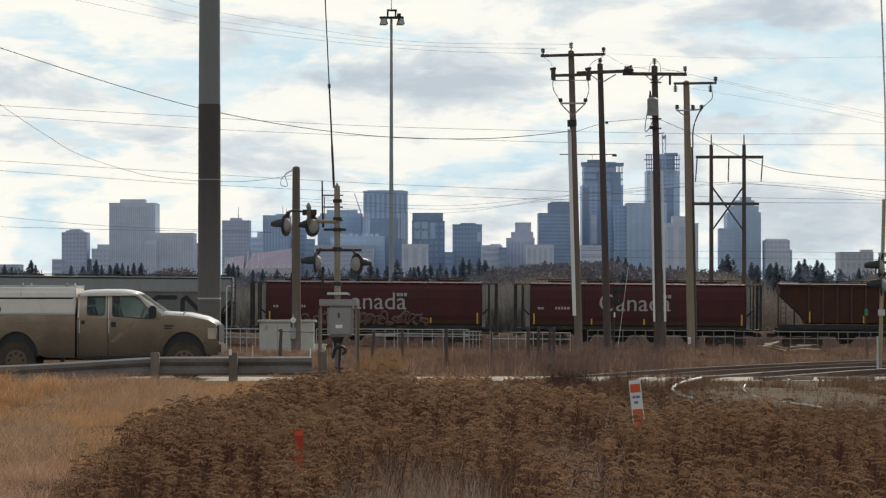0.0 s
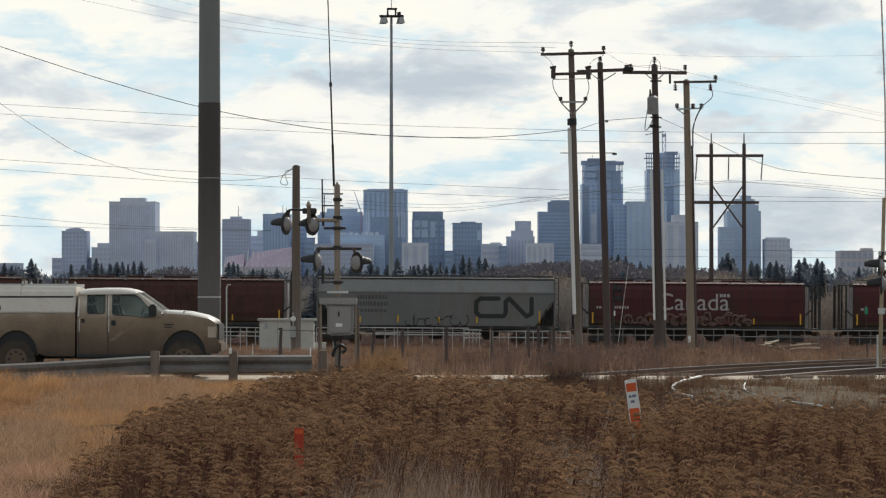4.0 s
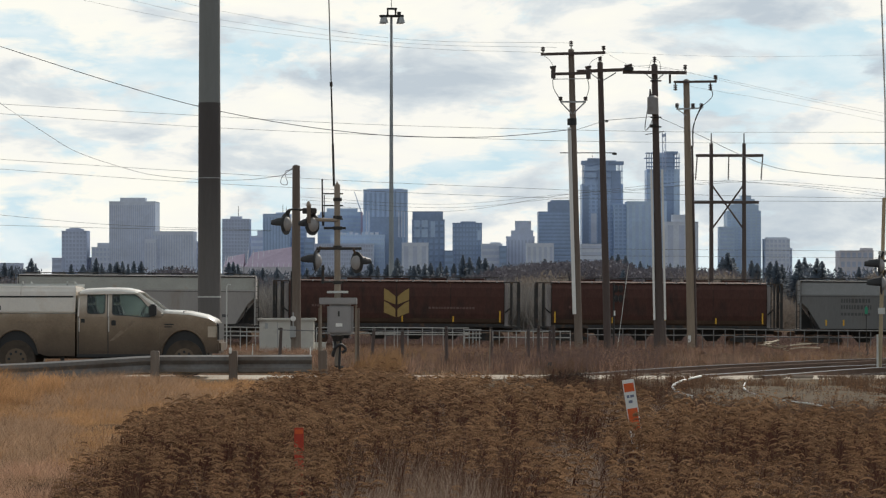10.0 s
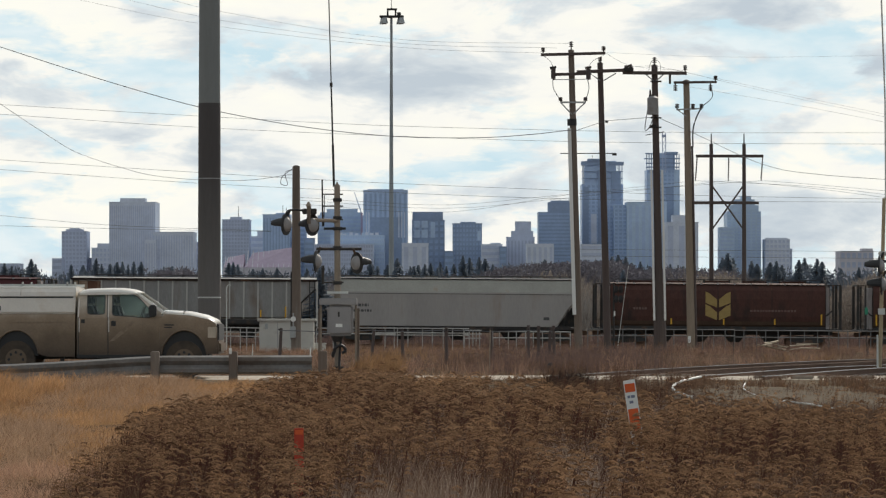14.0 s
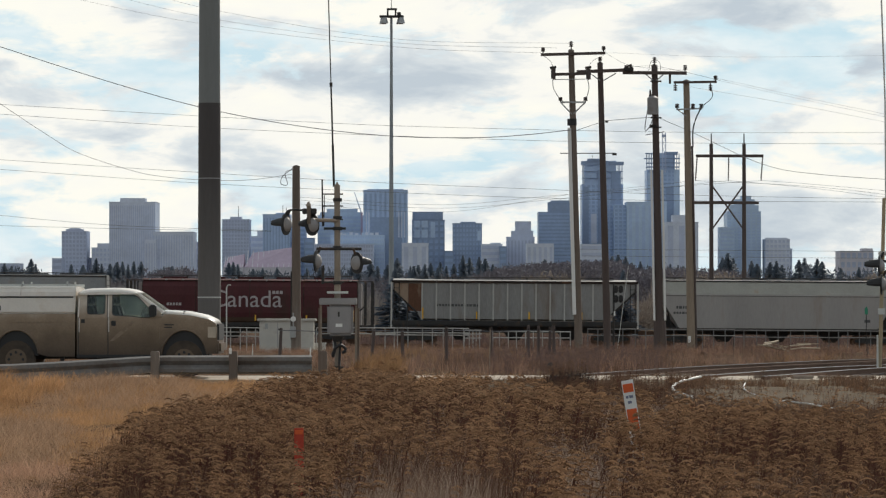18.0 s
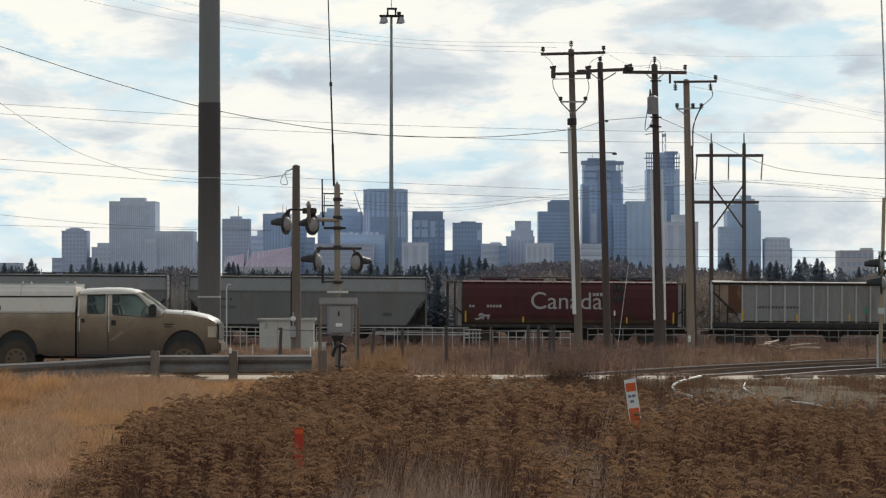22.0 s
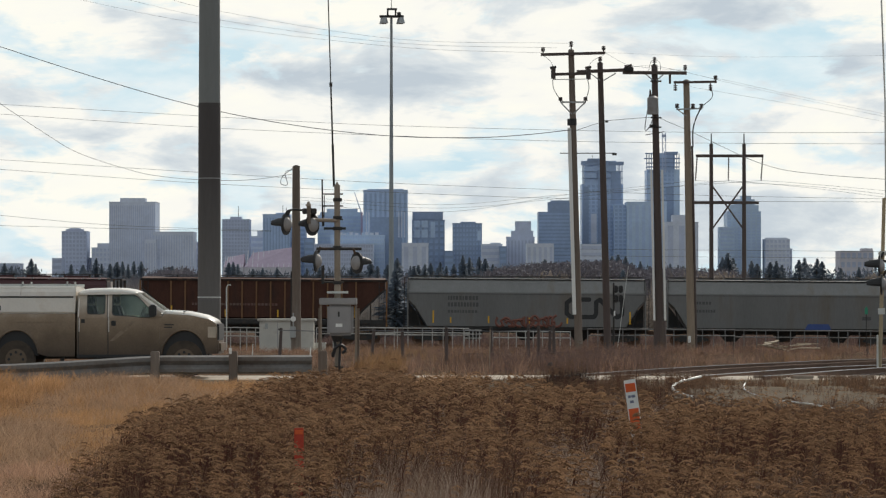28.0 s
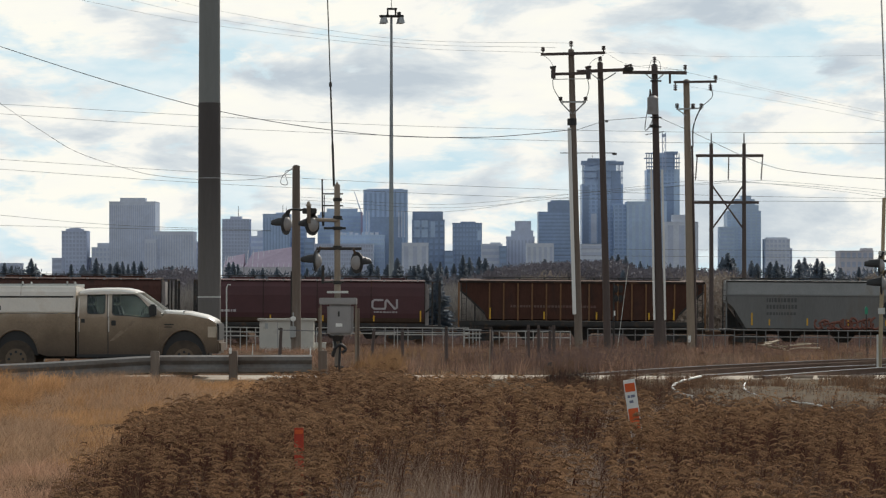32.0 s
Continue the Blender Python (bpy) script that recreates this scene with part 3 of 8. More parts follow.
def worm_mark(car, x0, x1, z0, z1, mat, w):
    """The railway's trade mark, drawn as plain joined strokes."""
    y = NEAR - 0.012
    k = (x1 - x0) / 3.9

    def stroke(pts):
        b = bmesh.new()
        for p, q in zip(pts, pts[1:]):
            d = (Vector(q) - Vector(p)).normalized() * w * 0.02
            n = Vector((-d.y, d.x)) / d.length * w / 2
            a, c = Vector(p) - d, Vector(q) + d
            disc((q[0], y + 0.004, q[1]), (0, 1, 0), w / 2, 0.009, 14, b)
            prism([(a.x + n.x, a.y + n.y), (c.x + n.x, c.y + n.y), (c.x - n.x, c.y - n.y), (a.x - n.x, a.y - n.y)], y, y + 0.01, 0, b)
        disc((pts[0][0], y + 0.004, pts[0][1]), (0, 1, 0), w / 2, 0.009, 14, b)
        part("trade_mark", b, mat, car)

    m = lambda u, v: (x0 + u * k, z0 + v * (z1 - z0))
    stroke([m(1.55, 1), m(0.3, 1), m(0.0, 0.8), m(0.0, 0.2), m(0.3, 0), m(1.9, 0), m(2.05, 0.2), m(2.05, 0.85), m(2.3, 1), m(3.5, 0.0), m(3.85, 0.15), m(3.85, 1)])


def railway_grey_car(x0, seed, red_spray):
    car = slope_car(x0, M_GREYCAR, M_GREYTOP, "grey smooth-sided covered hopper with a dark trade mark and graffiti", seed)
    worm_mark(car, 2.75, 6.6, 1.98, 3.18, M_BLACK, 0.3)
    bars(car, -5.4, -3.3, 2.55, 3.45, 2, M_FAINT, NEAR - 0.002, seed)
    bars(car, -5.4, -3.3, 2.15, 2.45, 1, M_FAINT, NEAR - 0.002, seed + 1)
    spray(car, -2.1, 2.0, 1.3, 2.15, M_SPRAY_RED if red_spray else M_BLACK, NEAR - 0.002, seed, 0.085 if red_spray else 0.035)
    if red_spray:
        spray(car, -1.8, 2.1, 1.35, 1.95, M_SPRAY_RED, NEAR - 0.004, seed + 5, 0.07)
    reflectors(car, [-6.4, -5.2, -2.6, 0.2, 2.8, 7.1], NEAR - 0.004, 1.5, [0.85 if red_spray else 0.4, 0.4, 0.5, 0.4, 0.4, 0.85])
    return car


def ribbed_car(x0, paint, rib_paint, label, seed):
    """Three-bay covered hopper with upright side ribs and sloped ends."""
    car = new_car("ribbed_hopper", x0, label)
    half = 8.45

    def ring(x, zb):
        zs = [(-1.1, zb), (-1.4, zb + 0.1), (-1.4, 4.3), (-1.3, 4.42), (0, 4.55), (1.3, 4.42), (1.4, 4.3), (1.4, zb + 0.1), (1.1, zb)]
        return [(x, y, z) for y, z in zs]

    part("tank_body", loft([ring(-half + 0.1, 3.75), ring(-half + 1.7, 2.25), ring(-half + 2.0, 1.7), ring(0, 1.7), ring(half - 2.0, 1.7), ring(half - 1.7, 2.25), ring(half - 0.1, 3.75)]), paint, car)
    n = 14
    for i in range(n):
        x = -6.35 + i * 12.7 / (n - 1)
        part("rib", mesh_cache(("rib", rib_paint.name), lambda: finish("rib", box(-0.05, 0.05, NEAR, NEAR + 0.11, 1.7, 4.25), rib_paint)), None, car).location.x = x
        part("rib", mesh_cache(("ribf", rib_paint.name), lambda: finish("rib", box(-0.05, 0.05, -NEAR - 0.11, -NEAR, 1.7, 4.25), rib_paint)), None, car).location.x = x
    part("top_chord", box(-half, half, NEAR - 0.02, NEAR + 0.14, 4.26, 4.42, 0.02), M_CHORD, car)
    part("top_chord", box(-half, half, -NEAR - 0.14, -NEAR + 0.02, 4.26, 4.42, 0.02), M_CHORD, car)
    running_board(car, half - 1.6, 4.68, M_BOARDWALK)
    part("side_sill", box(-half, half, NEAR, NEAR + 0.12, 1.36, 1.66, 0.02), M_IRON, car)
    underframe(car, half - 0.5, 1.45, 3, M_IRON)
    for s in (-1, 1):
        part("end_platform", box(min(s * (half - 2.2), s * (half + 0.2)), max(s * (half - 2.2), s * (half + 0.2)), -1.45, 1.45, 1.1, 1.24), M_IRON, car)
        part("corner_post", box(s * half - 0.06, s * half + 0.06, NEAR, NEAR + 0.1, 1.2, 4.3), rib_paint, car)
        part("end_stay", rod((s * (half - 1.1), NEAR + 0.05, 1.24), (s * (half - 1.1), NEAR + 0.05, 2.8), 0.06, 0.06, 6), M_IRON, car)
        part("slope_rail", rod((s * (half - 0.1), NEAR + 0.05, 3.75), (s * (half - 1.8), NEAR + 0.05, 2.15), 0.06, 0.06, 6), M_IRON, car)
        ladder(car, s * (half - 0.35), NEAR + 0.05, 1.2, 4.3, M_IRON, 0.34)
    reflectors(car, [-6.3, -2.6, 1.0, 4.6, 6.3], NEAR - 0.012, 1.8, [0.75, 0.5, 0.5, 0.5, 0.75])
    return car


def make_train():
    ribbed_car(31.431, M_OXIDE, surf("pale_oxide_rib_paint", (0.10, 0.05, 0.034), 0.7, 0, 0.25, 1, 12, 0.1), "rust-brown ribbed covered hopper car", 1)
    national_car(13.376, 2)
    c = national_car(-4.758, 3)
    spray(c, -5.0, 3.4, 1.55, 2.35, M_PINK, NEAR - 0.002, 9, 0.1)
    spray(c, -3.6, 3.2, 1.45, 2.2, M_PINK, NEAR - 0.006, 19, 0.12)
    railway_grey_car(-22.657, 4, False)
    e = round_car(-40.517, M_BROWN, "dark brown cylindrical grain hopper, plain sided", 5)
    bars(e, -6.2, -5.2, 2.5, 2.75, 1, M_PINK, NEAR - 0.002, 5)
    f = round_car(-58.534, M_BROWN, "dark brown cylindrical grain hopper with a yellow wheat emblem", 6)
    for s in (-1, 1):
        for z0 in (1.85, 2.72):
            part("wheat_emblem", prism([(s * 0.07, z0), (s * 0.86, z0 + 0.32), (s * 0.86, z0 + 1.1), (s * 0.55, z0 + 0.95), (s * 0.07, z0 + 0.55)], NEAR - 0.008, NEAR), M_WHEAT, f, "yellow painted ear of wheat")
    bars(f, 2.2, 5.4, 2.4, 2.62, 1, M_PINK, NEAR - 0.002, 6)
    bars(f, -5.8, -4.8, 2.5, 2.75, 1, M_PINK, NEAR - 0.002, 7)
    g = slope_car(-76.394, M_PALECAR, M_CREAM, "pale grey smooth-sided covered hopper with rust-stained roof edge", 7)
    bars(g, -7.0, -6.1, 2.55, 2.85, 1, M_FAINT, NEAR - 0.002, 8)
    bars(g, -7.2, -5.9, 2.2, 2.45, 1, M_FAINT, NEAR - 0.002, 9)
    part("data_plate", box(5.9, 6.3, NEAR - 0.01, NEAR, 1.75, 1.95), M_FAINT, g)
    # Cream ribs are painted lighter still to imitate light on their relief.
    h = ribbed_car(-94.489, surf("stained_grey_panel", (0.29, 0.285, 0.275), 0.7, 0, 0.35, 0.6, 12, 0.1, (0.20, 0.165, 0.14), 0.55, streak=4), surf("lit_cream_rib_paint", (0.50, 0.49, 0.46), 0.7, 0, 0.25, 1, 12, 0.1, (0.24, 0.2, 0.17), 0.6), "pale grey ribbed covered hopper stained with rust", 8)
    part("rust_patch", box(-7.3, -6.4, NEAR + 0.085, NEAR + 0.098, 2.3, 4.2), M_RUSTSTAIN, h, "rust-stained end panel")
    part("dusty_patch", prism([(-8.25, 4.22), (-8.25, 3.72), (-7.32, 2.85), (-7.32, 4.22)], NEAR + 0.087, NEAR + 0.096), M_TAN_STAIN, h, "tan dust on the end panel")
    bars(h, -5.4, -2.4, 2.6, 2.85, 1, M_FAINT, NEAR + 0.09, 10)
    i = national_car(-112.661, 9)
    spray(i, -6.6, -5.6, 1.75, 2.2, M_LETTER, NEAR - 0.002, 12, 0.06)
    j = slope_car(-130.678, M_GREYCAR, M_GREYTOP, "grey smooth-sided covered hopper with a blue patch low on its side", 10)
    bars(j, -6.2, -5.1, 2.85, 3.15, 1, M_FAINT, NEAR - 0.002, 11)
    bars(j, -6.2, -4.8, 2.3, 2.6, 1, M_FAINT, NEAR - 0.002, 12)
    part("blue_patch", prism([(1.25, 1.22), (3.1, 1.22), (2.9, 1.62), (1.5, 1.62)], NEAR - 0.008, NEAR), M_BLUE, j, "blue painted patch")
    part("data_plate", box(5.2, 5.8, NEAR - 0.01, NEAR, 1.9, 2.15), M_FAINT, j)
    railway_grey_car(-148.499, 11, True)
    # Ochre ribs are lightened in colour too, as if catching light.
    l = ribbed_car(-166.555, M_OXIDE, surf("lit_ochre_rib_paint", (0.21, 0.105, 0.045), 0.7, 0, 0.25, 1, 12, 0.1), "rust-brown ribbed covered hopper with ochre ribs", 12)
    bars(l, -4.9, 1.0, 2.55, 2.8, 1, M_PINK, NEAR + 0.09, 13)
    m = round_car(-184.727, surf("dark_maroon_paint", (0.085, 0.03, 0.034), 0.6, 0, 0.3, 0.7, 14, 0.1), "dark maroon cylindrical grain hopper with a white trade mark", 13)
    worm_mark(m, 3.8, 5.5, 2.42, 3.02, M_LETTER, 0.14)
    bars(m, 3.9, 5.5, 2.12, 2.27, 1, M_LETTER, NEAR - 0.002, 14)
    bars(m, -7.0, -5.5, 2.1, 2.35, 1, M_LETTER, NEAR - 0.002, 15)
    round_car(-202.821, M_BROWN, "dark brown cylindrical grain hopper at the end of view", 14)


make_train()


def train_run(t):
    """Metres rolled since the start: about 20 km/h, slowing a little."""
    return (142.2 * t - 0.035 * t * t) * 0.039


# ---- pickup truck on the road ----
M_STREAK = surf("lighter_streak", (0.27, 0.20, 0.138), 0.45, 0, 0.3, 5, 22, 0.15, (0.19, 0.135, 0.09), 0.5)
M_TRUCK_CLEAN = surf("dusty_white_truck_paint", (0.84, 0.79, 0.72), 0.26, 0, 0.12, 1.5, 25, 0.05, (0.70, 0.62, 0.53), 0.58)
def dusty_glass():
    """Greenish side glass with a film of dust."""
    m = surf("dusty_side_glass", (0.55, 0.66, 0.62), 0.03, 0, 0.05, 2, 20, 0.0)
    n, l = m.node_tree.nodes, m.node_tree.links
    b = n["Principled BSDF"]
    b.inputs["Transmission Weight"].default_value, b.inputs["IOR"].default_value = 1.0, 1.45
    dust = n.new("ShaderNodeBsdfTranslucent")
    dust.inputs["Color"].default_value = (0.20, 0.24, 0.225, 1)
    film = n.new("ShaderNodeTexNoise")
    film.inputs["Scale"].default_value, film.inputs["Detail"].default_value = 3.0, 5
    amount = n.new("ShaderNodeMapRange")
    amount.inputs["To Min"].default_value, amount.inputs["To Max"].default_value = 0.03, 0.10
    l.new(film.outputs[0], amount.inputs["Value"])
    mix = n.new("ShaderNodeMixShader")
    l.new(amount.outputs[0], mix.inputs[0])
    l.new(b.outputs[0], mix.inputs[1])
    l.new(dust.outputs[0], mix.inputs[2])
    l.new(mix.outputs[0], n["Material Output"].inputs["Surface"])
    return m


M_SIDE_GLASS = dusty_glass()
M_SEAT = surf("grey_seat_cloth", (0.06, 0.058, 0.055), 0.9, 0, 0.2, 4, 40, 0.2)
M_MUD = surf("dried_mud", (0.17, 0.125, 0.088), 0.95, 0, 0.3, 2.0, 30, 0.4, (0.15, 0.11, 0.08), 0.55)


def muddy_paint():
    """White paint that dried mud covers from the sills up, darkest lowest and lightest at the shoulder, with a ragged
    edge.
    """
    m = bpy.data.materials.new("mud_splashed_paint")
    m.use_nodes = True
    n, l = m.node_tree.nodes, m.node_tree.links
    b = n["Principled BSDF"]
    b.inputs["Roughness"].default_value = 0.4
    tc, sep = n.new("ShaderNodeTexCoord"), n.new("ShaderNodeSeparateXYZ")
    l.new(tc.outputs["Object"], sep.inputs[0])
    ns = n.new("ShaderNodeTexNoise")
    ns.inputs["Scale"].default_value, ns.inputs["Detail"].default_value = 2.5, 6
    l.new(tc.outputs["Object"], ns.inputs["Vector"])
    add = n.new("ShaderNodeMath")
    add.operation = "MULTIPLY_ADD"
    l.new(ns.outputs[0], add.inputs[0])
    add.inputs[1].default_value = 0.5
    l.new(sep.outputs[2], add.inputs[2])
    r = n.new("ShaderNodeValToRGB")
    e = r.color_ramp.elements
    for _ in range(2):
        e.new(0.5)
    for el, (p, c) in zip(e, [(0.36, (0.068, 0.044, 0.028)), (0.58, (0.165, 0.112, 0.071)), (0.80, (0.33, 0.245, 0.168)), (0.95, (0.58, 0.50, 0.41))]):
        el.position, el.color = p, (*c, 1)
    half = n.new("ShaderNodeMath")
    half.operation = "MULTIPLY"
    half.inputs[1].default_value = 0.52
    l.new(add.outputs[0], half.inputs[0])
    l.new(half.outputs[0], r.inputs[0])
    fine = n.new("ShaderNodeTexNoise")
    fine.inputs["Scale"].default_value, fine.inputs["Detail"].default_value = 30, 4
    l.new(tc.outputs["Object"], fine.inputs["Vector"])
    mul, sc = n.new("ShaderNodeMath"), n.new("ShaderNodeVectorMath")
    mul.operation, sc.operation = "MULTIPLY_ADD", "SCALE"
    l.new(fine.outputs[0], mul.inputs[0])
    mul.inputs[1].default_value, mul.inputs[2].default_value = 0.5, 0.75
    l.new(r.outputs[0], sc.inputs[0])
    l.new(mul.outputs[0], sc.inputs["Scale"])
    l.new(sc.outputs[0], b.inputs["Base Color"])
    return m


def arch(cx, r, z0, n=10):
    """Points of a wheel arch, front to back, for a lower body edge."""
    a0 = math.asin(max(-1, min(1, (z0 - 0.42) / r)))
    return [(cx + 0.95 * r * math.cos(a), 0.42 + 1.18 * r * math.sin(a)) for a in np.linspace(math.pi - a0, a0, n)]


def make_truck():
    tk = thing("pickup_truck", (-5.494, 77.6, 0.045), "muddy white extended-cab pickup with a fibreglass bed cap, parked", "pickup truck")
    paint = muddy_paint()
    w = 0.98
    # x forward; front axle at 0, rear axle at -3.57
    bed = [(-4.75, 0.62), (-4.55, 0.55)] + arch(-3.57, 0.5, 0.5) + [(-2.9, 0.46), (-2.32, 0.46), (-2.32, 1.36), (-4.78, 1.36)]
    part("bed", prism(bed, -w, w, 0.0), paint, tk, "mud-caked truck bed side")
    front = [(-2.28, 0.46), (-0.62, 0.46)] + arch(0.0, 0.5, 0.5, 14) + [(0.58, 0.52), (0.68, 0.56), (0.70, 0.8), (0.67, 1.16), (0.52, 1.25), (0.1, 1.34), (-0.42, 1.365), (-0.5, 1.27), (-2.28, 1.27)]
    part("cab", prism(front, -w, w, 0.0), paint, tk, "mud-caked cab and front wing")
    swell = [(-0.972, 0.10), (-0.95, 0.05), (-0.86, 0.015), (-0.5, 0.0), (0, -0.015), (0.5, 0.0), (0.86, 0.015), (0.95, 0.05), (0.972, 0.10)]
    part("bonnet", loft([[(-0.46, y, 1.435 - d), (0.1, y, 1.405 - d), (0.46, y, 1.325 - d), (0.62, y, 1.25 - d), (0.685, y, 1.17 - d * 0.6), (0.5, y, 1.1), (-0.38, y, 1.22)] for y, d in swell]), M_TRUCK_CLEAN, tk, "dusty white bonnet", smooth=True)
    part("bonnet_seam", box(-0.02, -0.005, -0.93, 0.93, 1.36, 1.422), M_BLACK, tk)
    # greenhouse: leaning sides, pillars round the glass
    def lean(z):
        return 0.96 - 0.16 * max(0, (z - 1.3)) / 0.6

    part("cab_floor", box(-2.24, -0.55, -0.9, 0.9, 1.25, 1.275), M_SEAT, tk, "dark cab interior")
    part("dashboard", prism([(-0.86, 1.26), (-0.86, 1.37), (-0.72, 1.40), (-0.48, 1.36), (-0.48, 1.26)], -0.88, 0.88), M_SEAT, tk, "dark dashboard")
    for x, y in ((-1.42, -0.42), (-1.42, 0.42), (-1.95, -0.40), (-1.95, 0.40)):
        seat = part("seat_back", prism([(x - 0.10, 1.26), (x - 0.15, 1.53), (x - 0.06, 1.55), (x + 0.05, 1.26)], y - 0.25, y + 0.25, 0.02), M_SEAT, tk, "grey cloth seat back")
        part("headrest", box(x - 0.17, x - 0.07, y - 0.13, y + 0.13, 1.57, 1.73, 0.035), M_SEAT, seat, "padded headrest")
    wheel_ring = [(-0.98 + 0.06 * math.sin(a), 0.42 + 0.18 * math.cos(a), 1.43 + 0.17 * math.sin(a)) for a in np.linspace(0, 2 * math.pi, 22)]
    part("steering_wheel", tube(wheel_ring, 0.016, 6), M_BLACK, tk, "black steering wheel")
    screen = part("windscreen", loft([[(-1.05, y, 1.81), (-0.47, y, 1.385), (-0.476, y, 1.378), (-1.056, y, 1.803)] for y in (-0.86, 0.86)]), M_SIDE_GLASS, tk, "raked windscreen")
    screen.visible_shadow = False
    part("cab_back", box(-2.27, -2.235, -0.86, 0.86, 1.27, 1.45, 0, box(-2.27, -2.235, -0.86, 0.86, 1.74, 1.82, 0, box(-2.27, -2.235, -0.86, -0.6, 1.45, 1.74, 0, box(-2.27, -2.235, 0.6, 0.86, 1.45, 1.74)))), paint, tk, "rear wall of the cab round its window")
    crown = [(-0.89, 0.085), (-0.86, 0.05), (-0.80, 0.024), (-0.66, 0.008), (0, 0.0), (0.66, 0.008), (0.80, 0.024), (0.86, 0.05), (0.89, 0.085)]
    roof = loft([[(-2.25, y, 1.83 - d * 0.4), (-2.19, y, 1.88 - d * 0.9), (-2.05, y, 1.908 - d), (-1.7, y, 1.922 - d), (-1.38, y, 1.92 - d), (-1.22, y, 1.908 - d), (-1.1, y, 1.882 - d * 0.8), (-1.02, y, 1.848 - d * 0.5), (-0.98, y, 1.815 - d * 0.3), (-1.08, y, 1.78), (-2.2, y, 1.77)] for y, d in crown])
    part("roof", roof, M_TRUCK_CLEAN, tk, "white cab roof", smooth=True)
    for s in (-1, 1):
        def plate(name, pts, mat, out=0.0, lab=""):
            a = [(x, s * (lean(z) + out), z) for x, z in pts]
            c = [(x, s * (lean(z) + out - 0.05), z) for x, z in pts]
            return part(name, loft([a, c]), mat, tk, lab)
        def rounded(pts, r):
            """Corners of a window cut off in three steps."""
            out = []
            for k, (x, z) in enumerate(pts):
                (xa, za), (xb, zb) = pts[k - 1], pts[(k + 1) % len(pts)]
                la, lb = math.hypot(xa - x, za - z), math.hypot(xb - x, zb - z)
                q = min(r, la * 0.45, lb * 0.45)
                for f in (0.0, 0.5, 1.0):
                    p0, p1 = (x + (xa - x) * q / la, z + (za - z) * q / la), (x + (xb - x) * q / lb, z + (zb - z) * q / lb)
                    out.append(((1 - f) ** 2 * p0[0] + 2 * f * (1 - f) * x + f * f * p1[0], (1 - f) ** 2 * p0[1] + 2 * f * (1 - f) * z + f * f * p1[1]))
            return out

        def grown(pts, g):
            cx, cz = sum(p[0] for p in pts) / len(pts), sum(p[1] for p in pts) / len(pts)
            return [(x + g * (1 if x > cx else -1), z + g * (1 if z > cz else -1)) for x, z in pts]

        wins = ([(-2.06, 1.37), (-2.05, 1.795), (-1.70, 1.795), (-1.70, 1.37)], [(-1.525, 1.345), (-1.525, 1.785), (-1.13, 1.785), (-1.0, 1.72), (-0.70, 1.43), (-0.70, 1.30), (-0.86, 1.29), (-1.12, 1.325)])

        def holed(outer, holes, out, thick):
            """A plate with openings through it."""
            bm = bmesh.new()
            for ring in [outer] + holes:
                vs = [bm.verts.new((x, s * (lean(z) + out), z)) for x, z in ring]
                for k in range(len(vs)):
                    bm.edges.new((vs[k], vs[(k + 1) % len(vs)]))
            bmesh.ops.triangle_fill(bm, use_beauty=True, use_dissolve=False, edges=bm.edges[:])
            new_geo = bmesh.ops.extrude_face_region(bm, geom=bm.faces[:])
            bmesh.ops.translate(bm, vec=(0, -s * thick, 0), verts=[v for v in new_geo["geom"] if isinstance(v, bmesh.types.BMVert)])
            return bm

        part("cab_side", holed([(-2.28, 1.26), (-2.25, 1.83), (-1.16, 1.85), (-1.0, 1.80), (-0.52, 1.42), (-0.44, 1.26)], [rounded(w0, 0.06) for w0 in wins], 0.0, 0.05), paint, tk, "dusty tan door frames and pillars")
        plate("windscreen_pillar", [(-1.03, 1.80), (-1.10, 1.85), (-1.0, 1.83), (-0.40, 1.40), (-0.46, 1.37)], M_TRUCK_CLEAN, 0.006, "pale windscreen pillar")
        for win in wins:
            fr = part("window_rubber", holed(rounded(grown(win, 0.018), 0.07), [rounded(win, 0.06)], 0.005, 0.02), M_BLACK, tk, "black rubber window surround")
            c = [[(x, s * (lean(z) + d), z) for x, z in rounded(win, 0.06)] for d in (-0.02, -0.026)]
            part("window_pane", loft(c), M_SIDE_GLASS, fr, "greenish dusty window glass").visible_shadow = False
        plate("door_seam", [(-1.645, 1.29), (-1.645, 1.80), (-1.63, 1.80), (-1.63, 1.29)], M_BLACK, 0.004)
        plate("mirror_sail", [(-0.68, 1.30), (-0.68, 1.44), (-0.58, 1.40), (-0.47, 1.30)], paint, 0.006)
        # Pale strips paint highlights along the pillars.
        plate("pillar_edge", [(-2.262, 1.30), (-2.245, 1.78), (-2.225, 1.78), (-2.24, 1.30)], M_TRUCK_CLEAN, 0.005)
        plate("pillar_edge", [(-1.625, 1.29), (-1.625, 1.80), (-1.605, 1.80), (-1.605, 1.29)], M_TRUCK_CLEAN, 0.005)
        plate("roof_rail", [(-2.24, 1.76), (-2.2, 1.85), (-1.2, 1.87), (-1.0, 1.81), (-1.2, 1.78)], M_TRUCK_CLEAN, 0.004)
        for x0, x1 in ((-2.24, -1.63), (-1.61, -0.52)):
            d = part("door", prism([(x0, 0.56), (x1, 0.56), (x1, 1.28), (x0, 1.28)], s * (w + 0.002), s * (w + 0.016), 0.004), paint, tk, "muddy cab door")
            # Thin pale strip paints the sheen on the curved door edge.
            part("door_edge", box(x0 + 0.001, x0 + 0.018, s * (w + 0.01), s * (w + 0.0185), 0.98, 1.275), M_TRUCK_CLEAN, d, "pale strip painted as a highlight on the door edge")
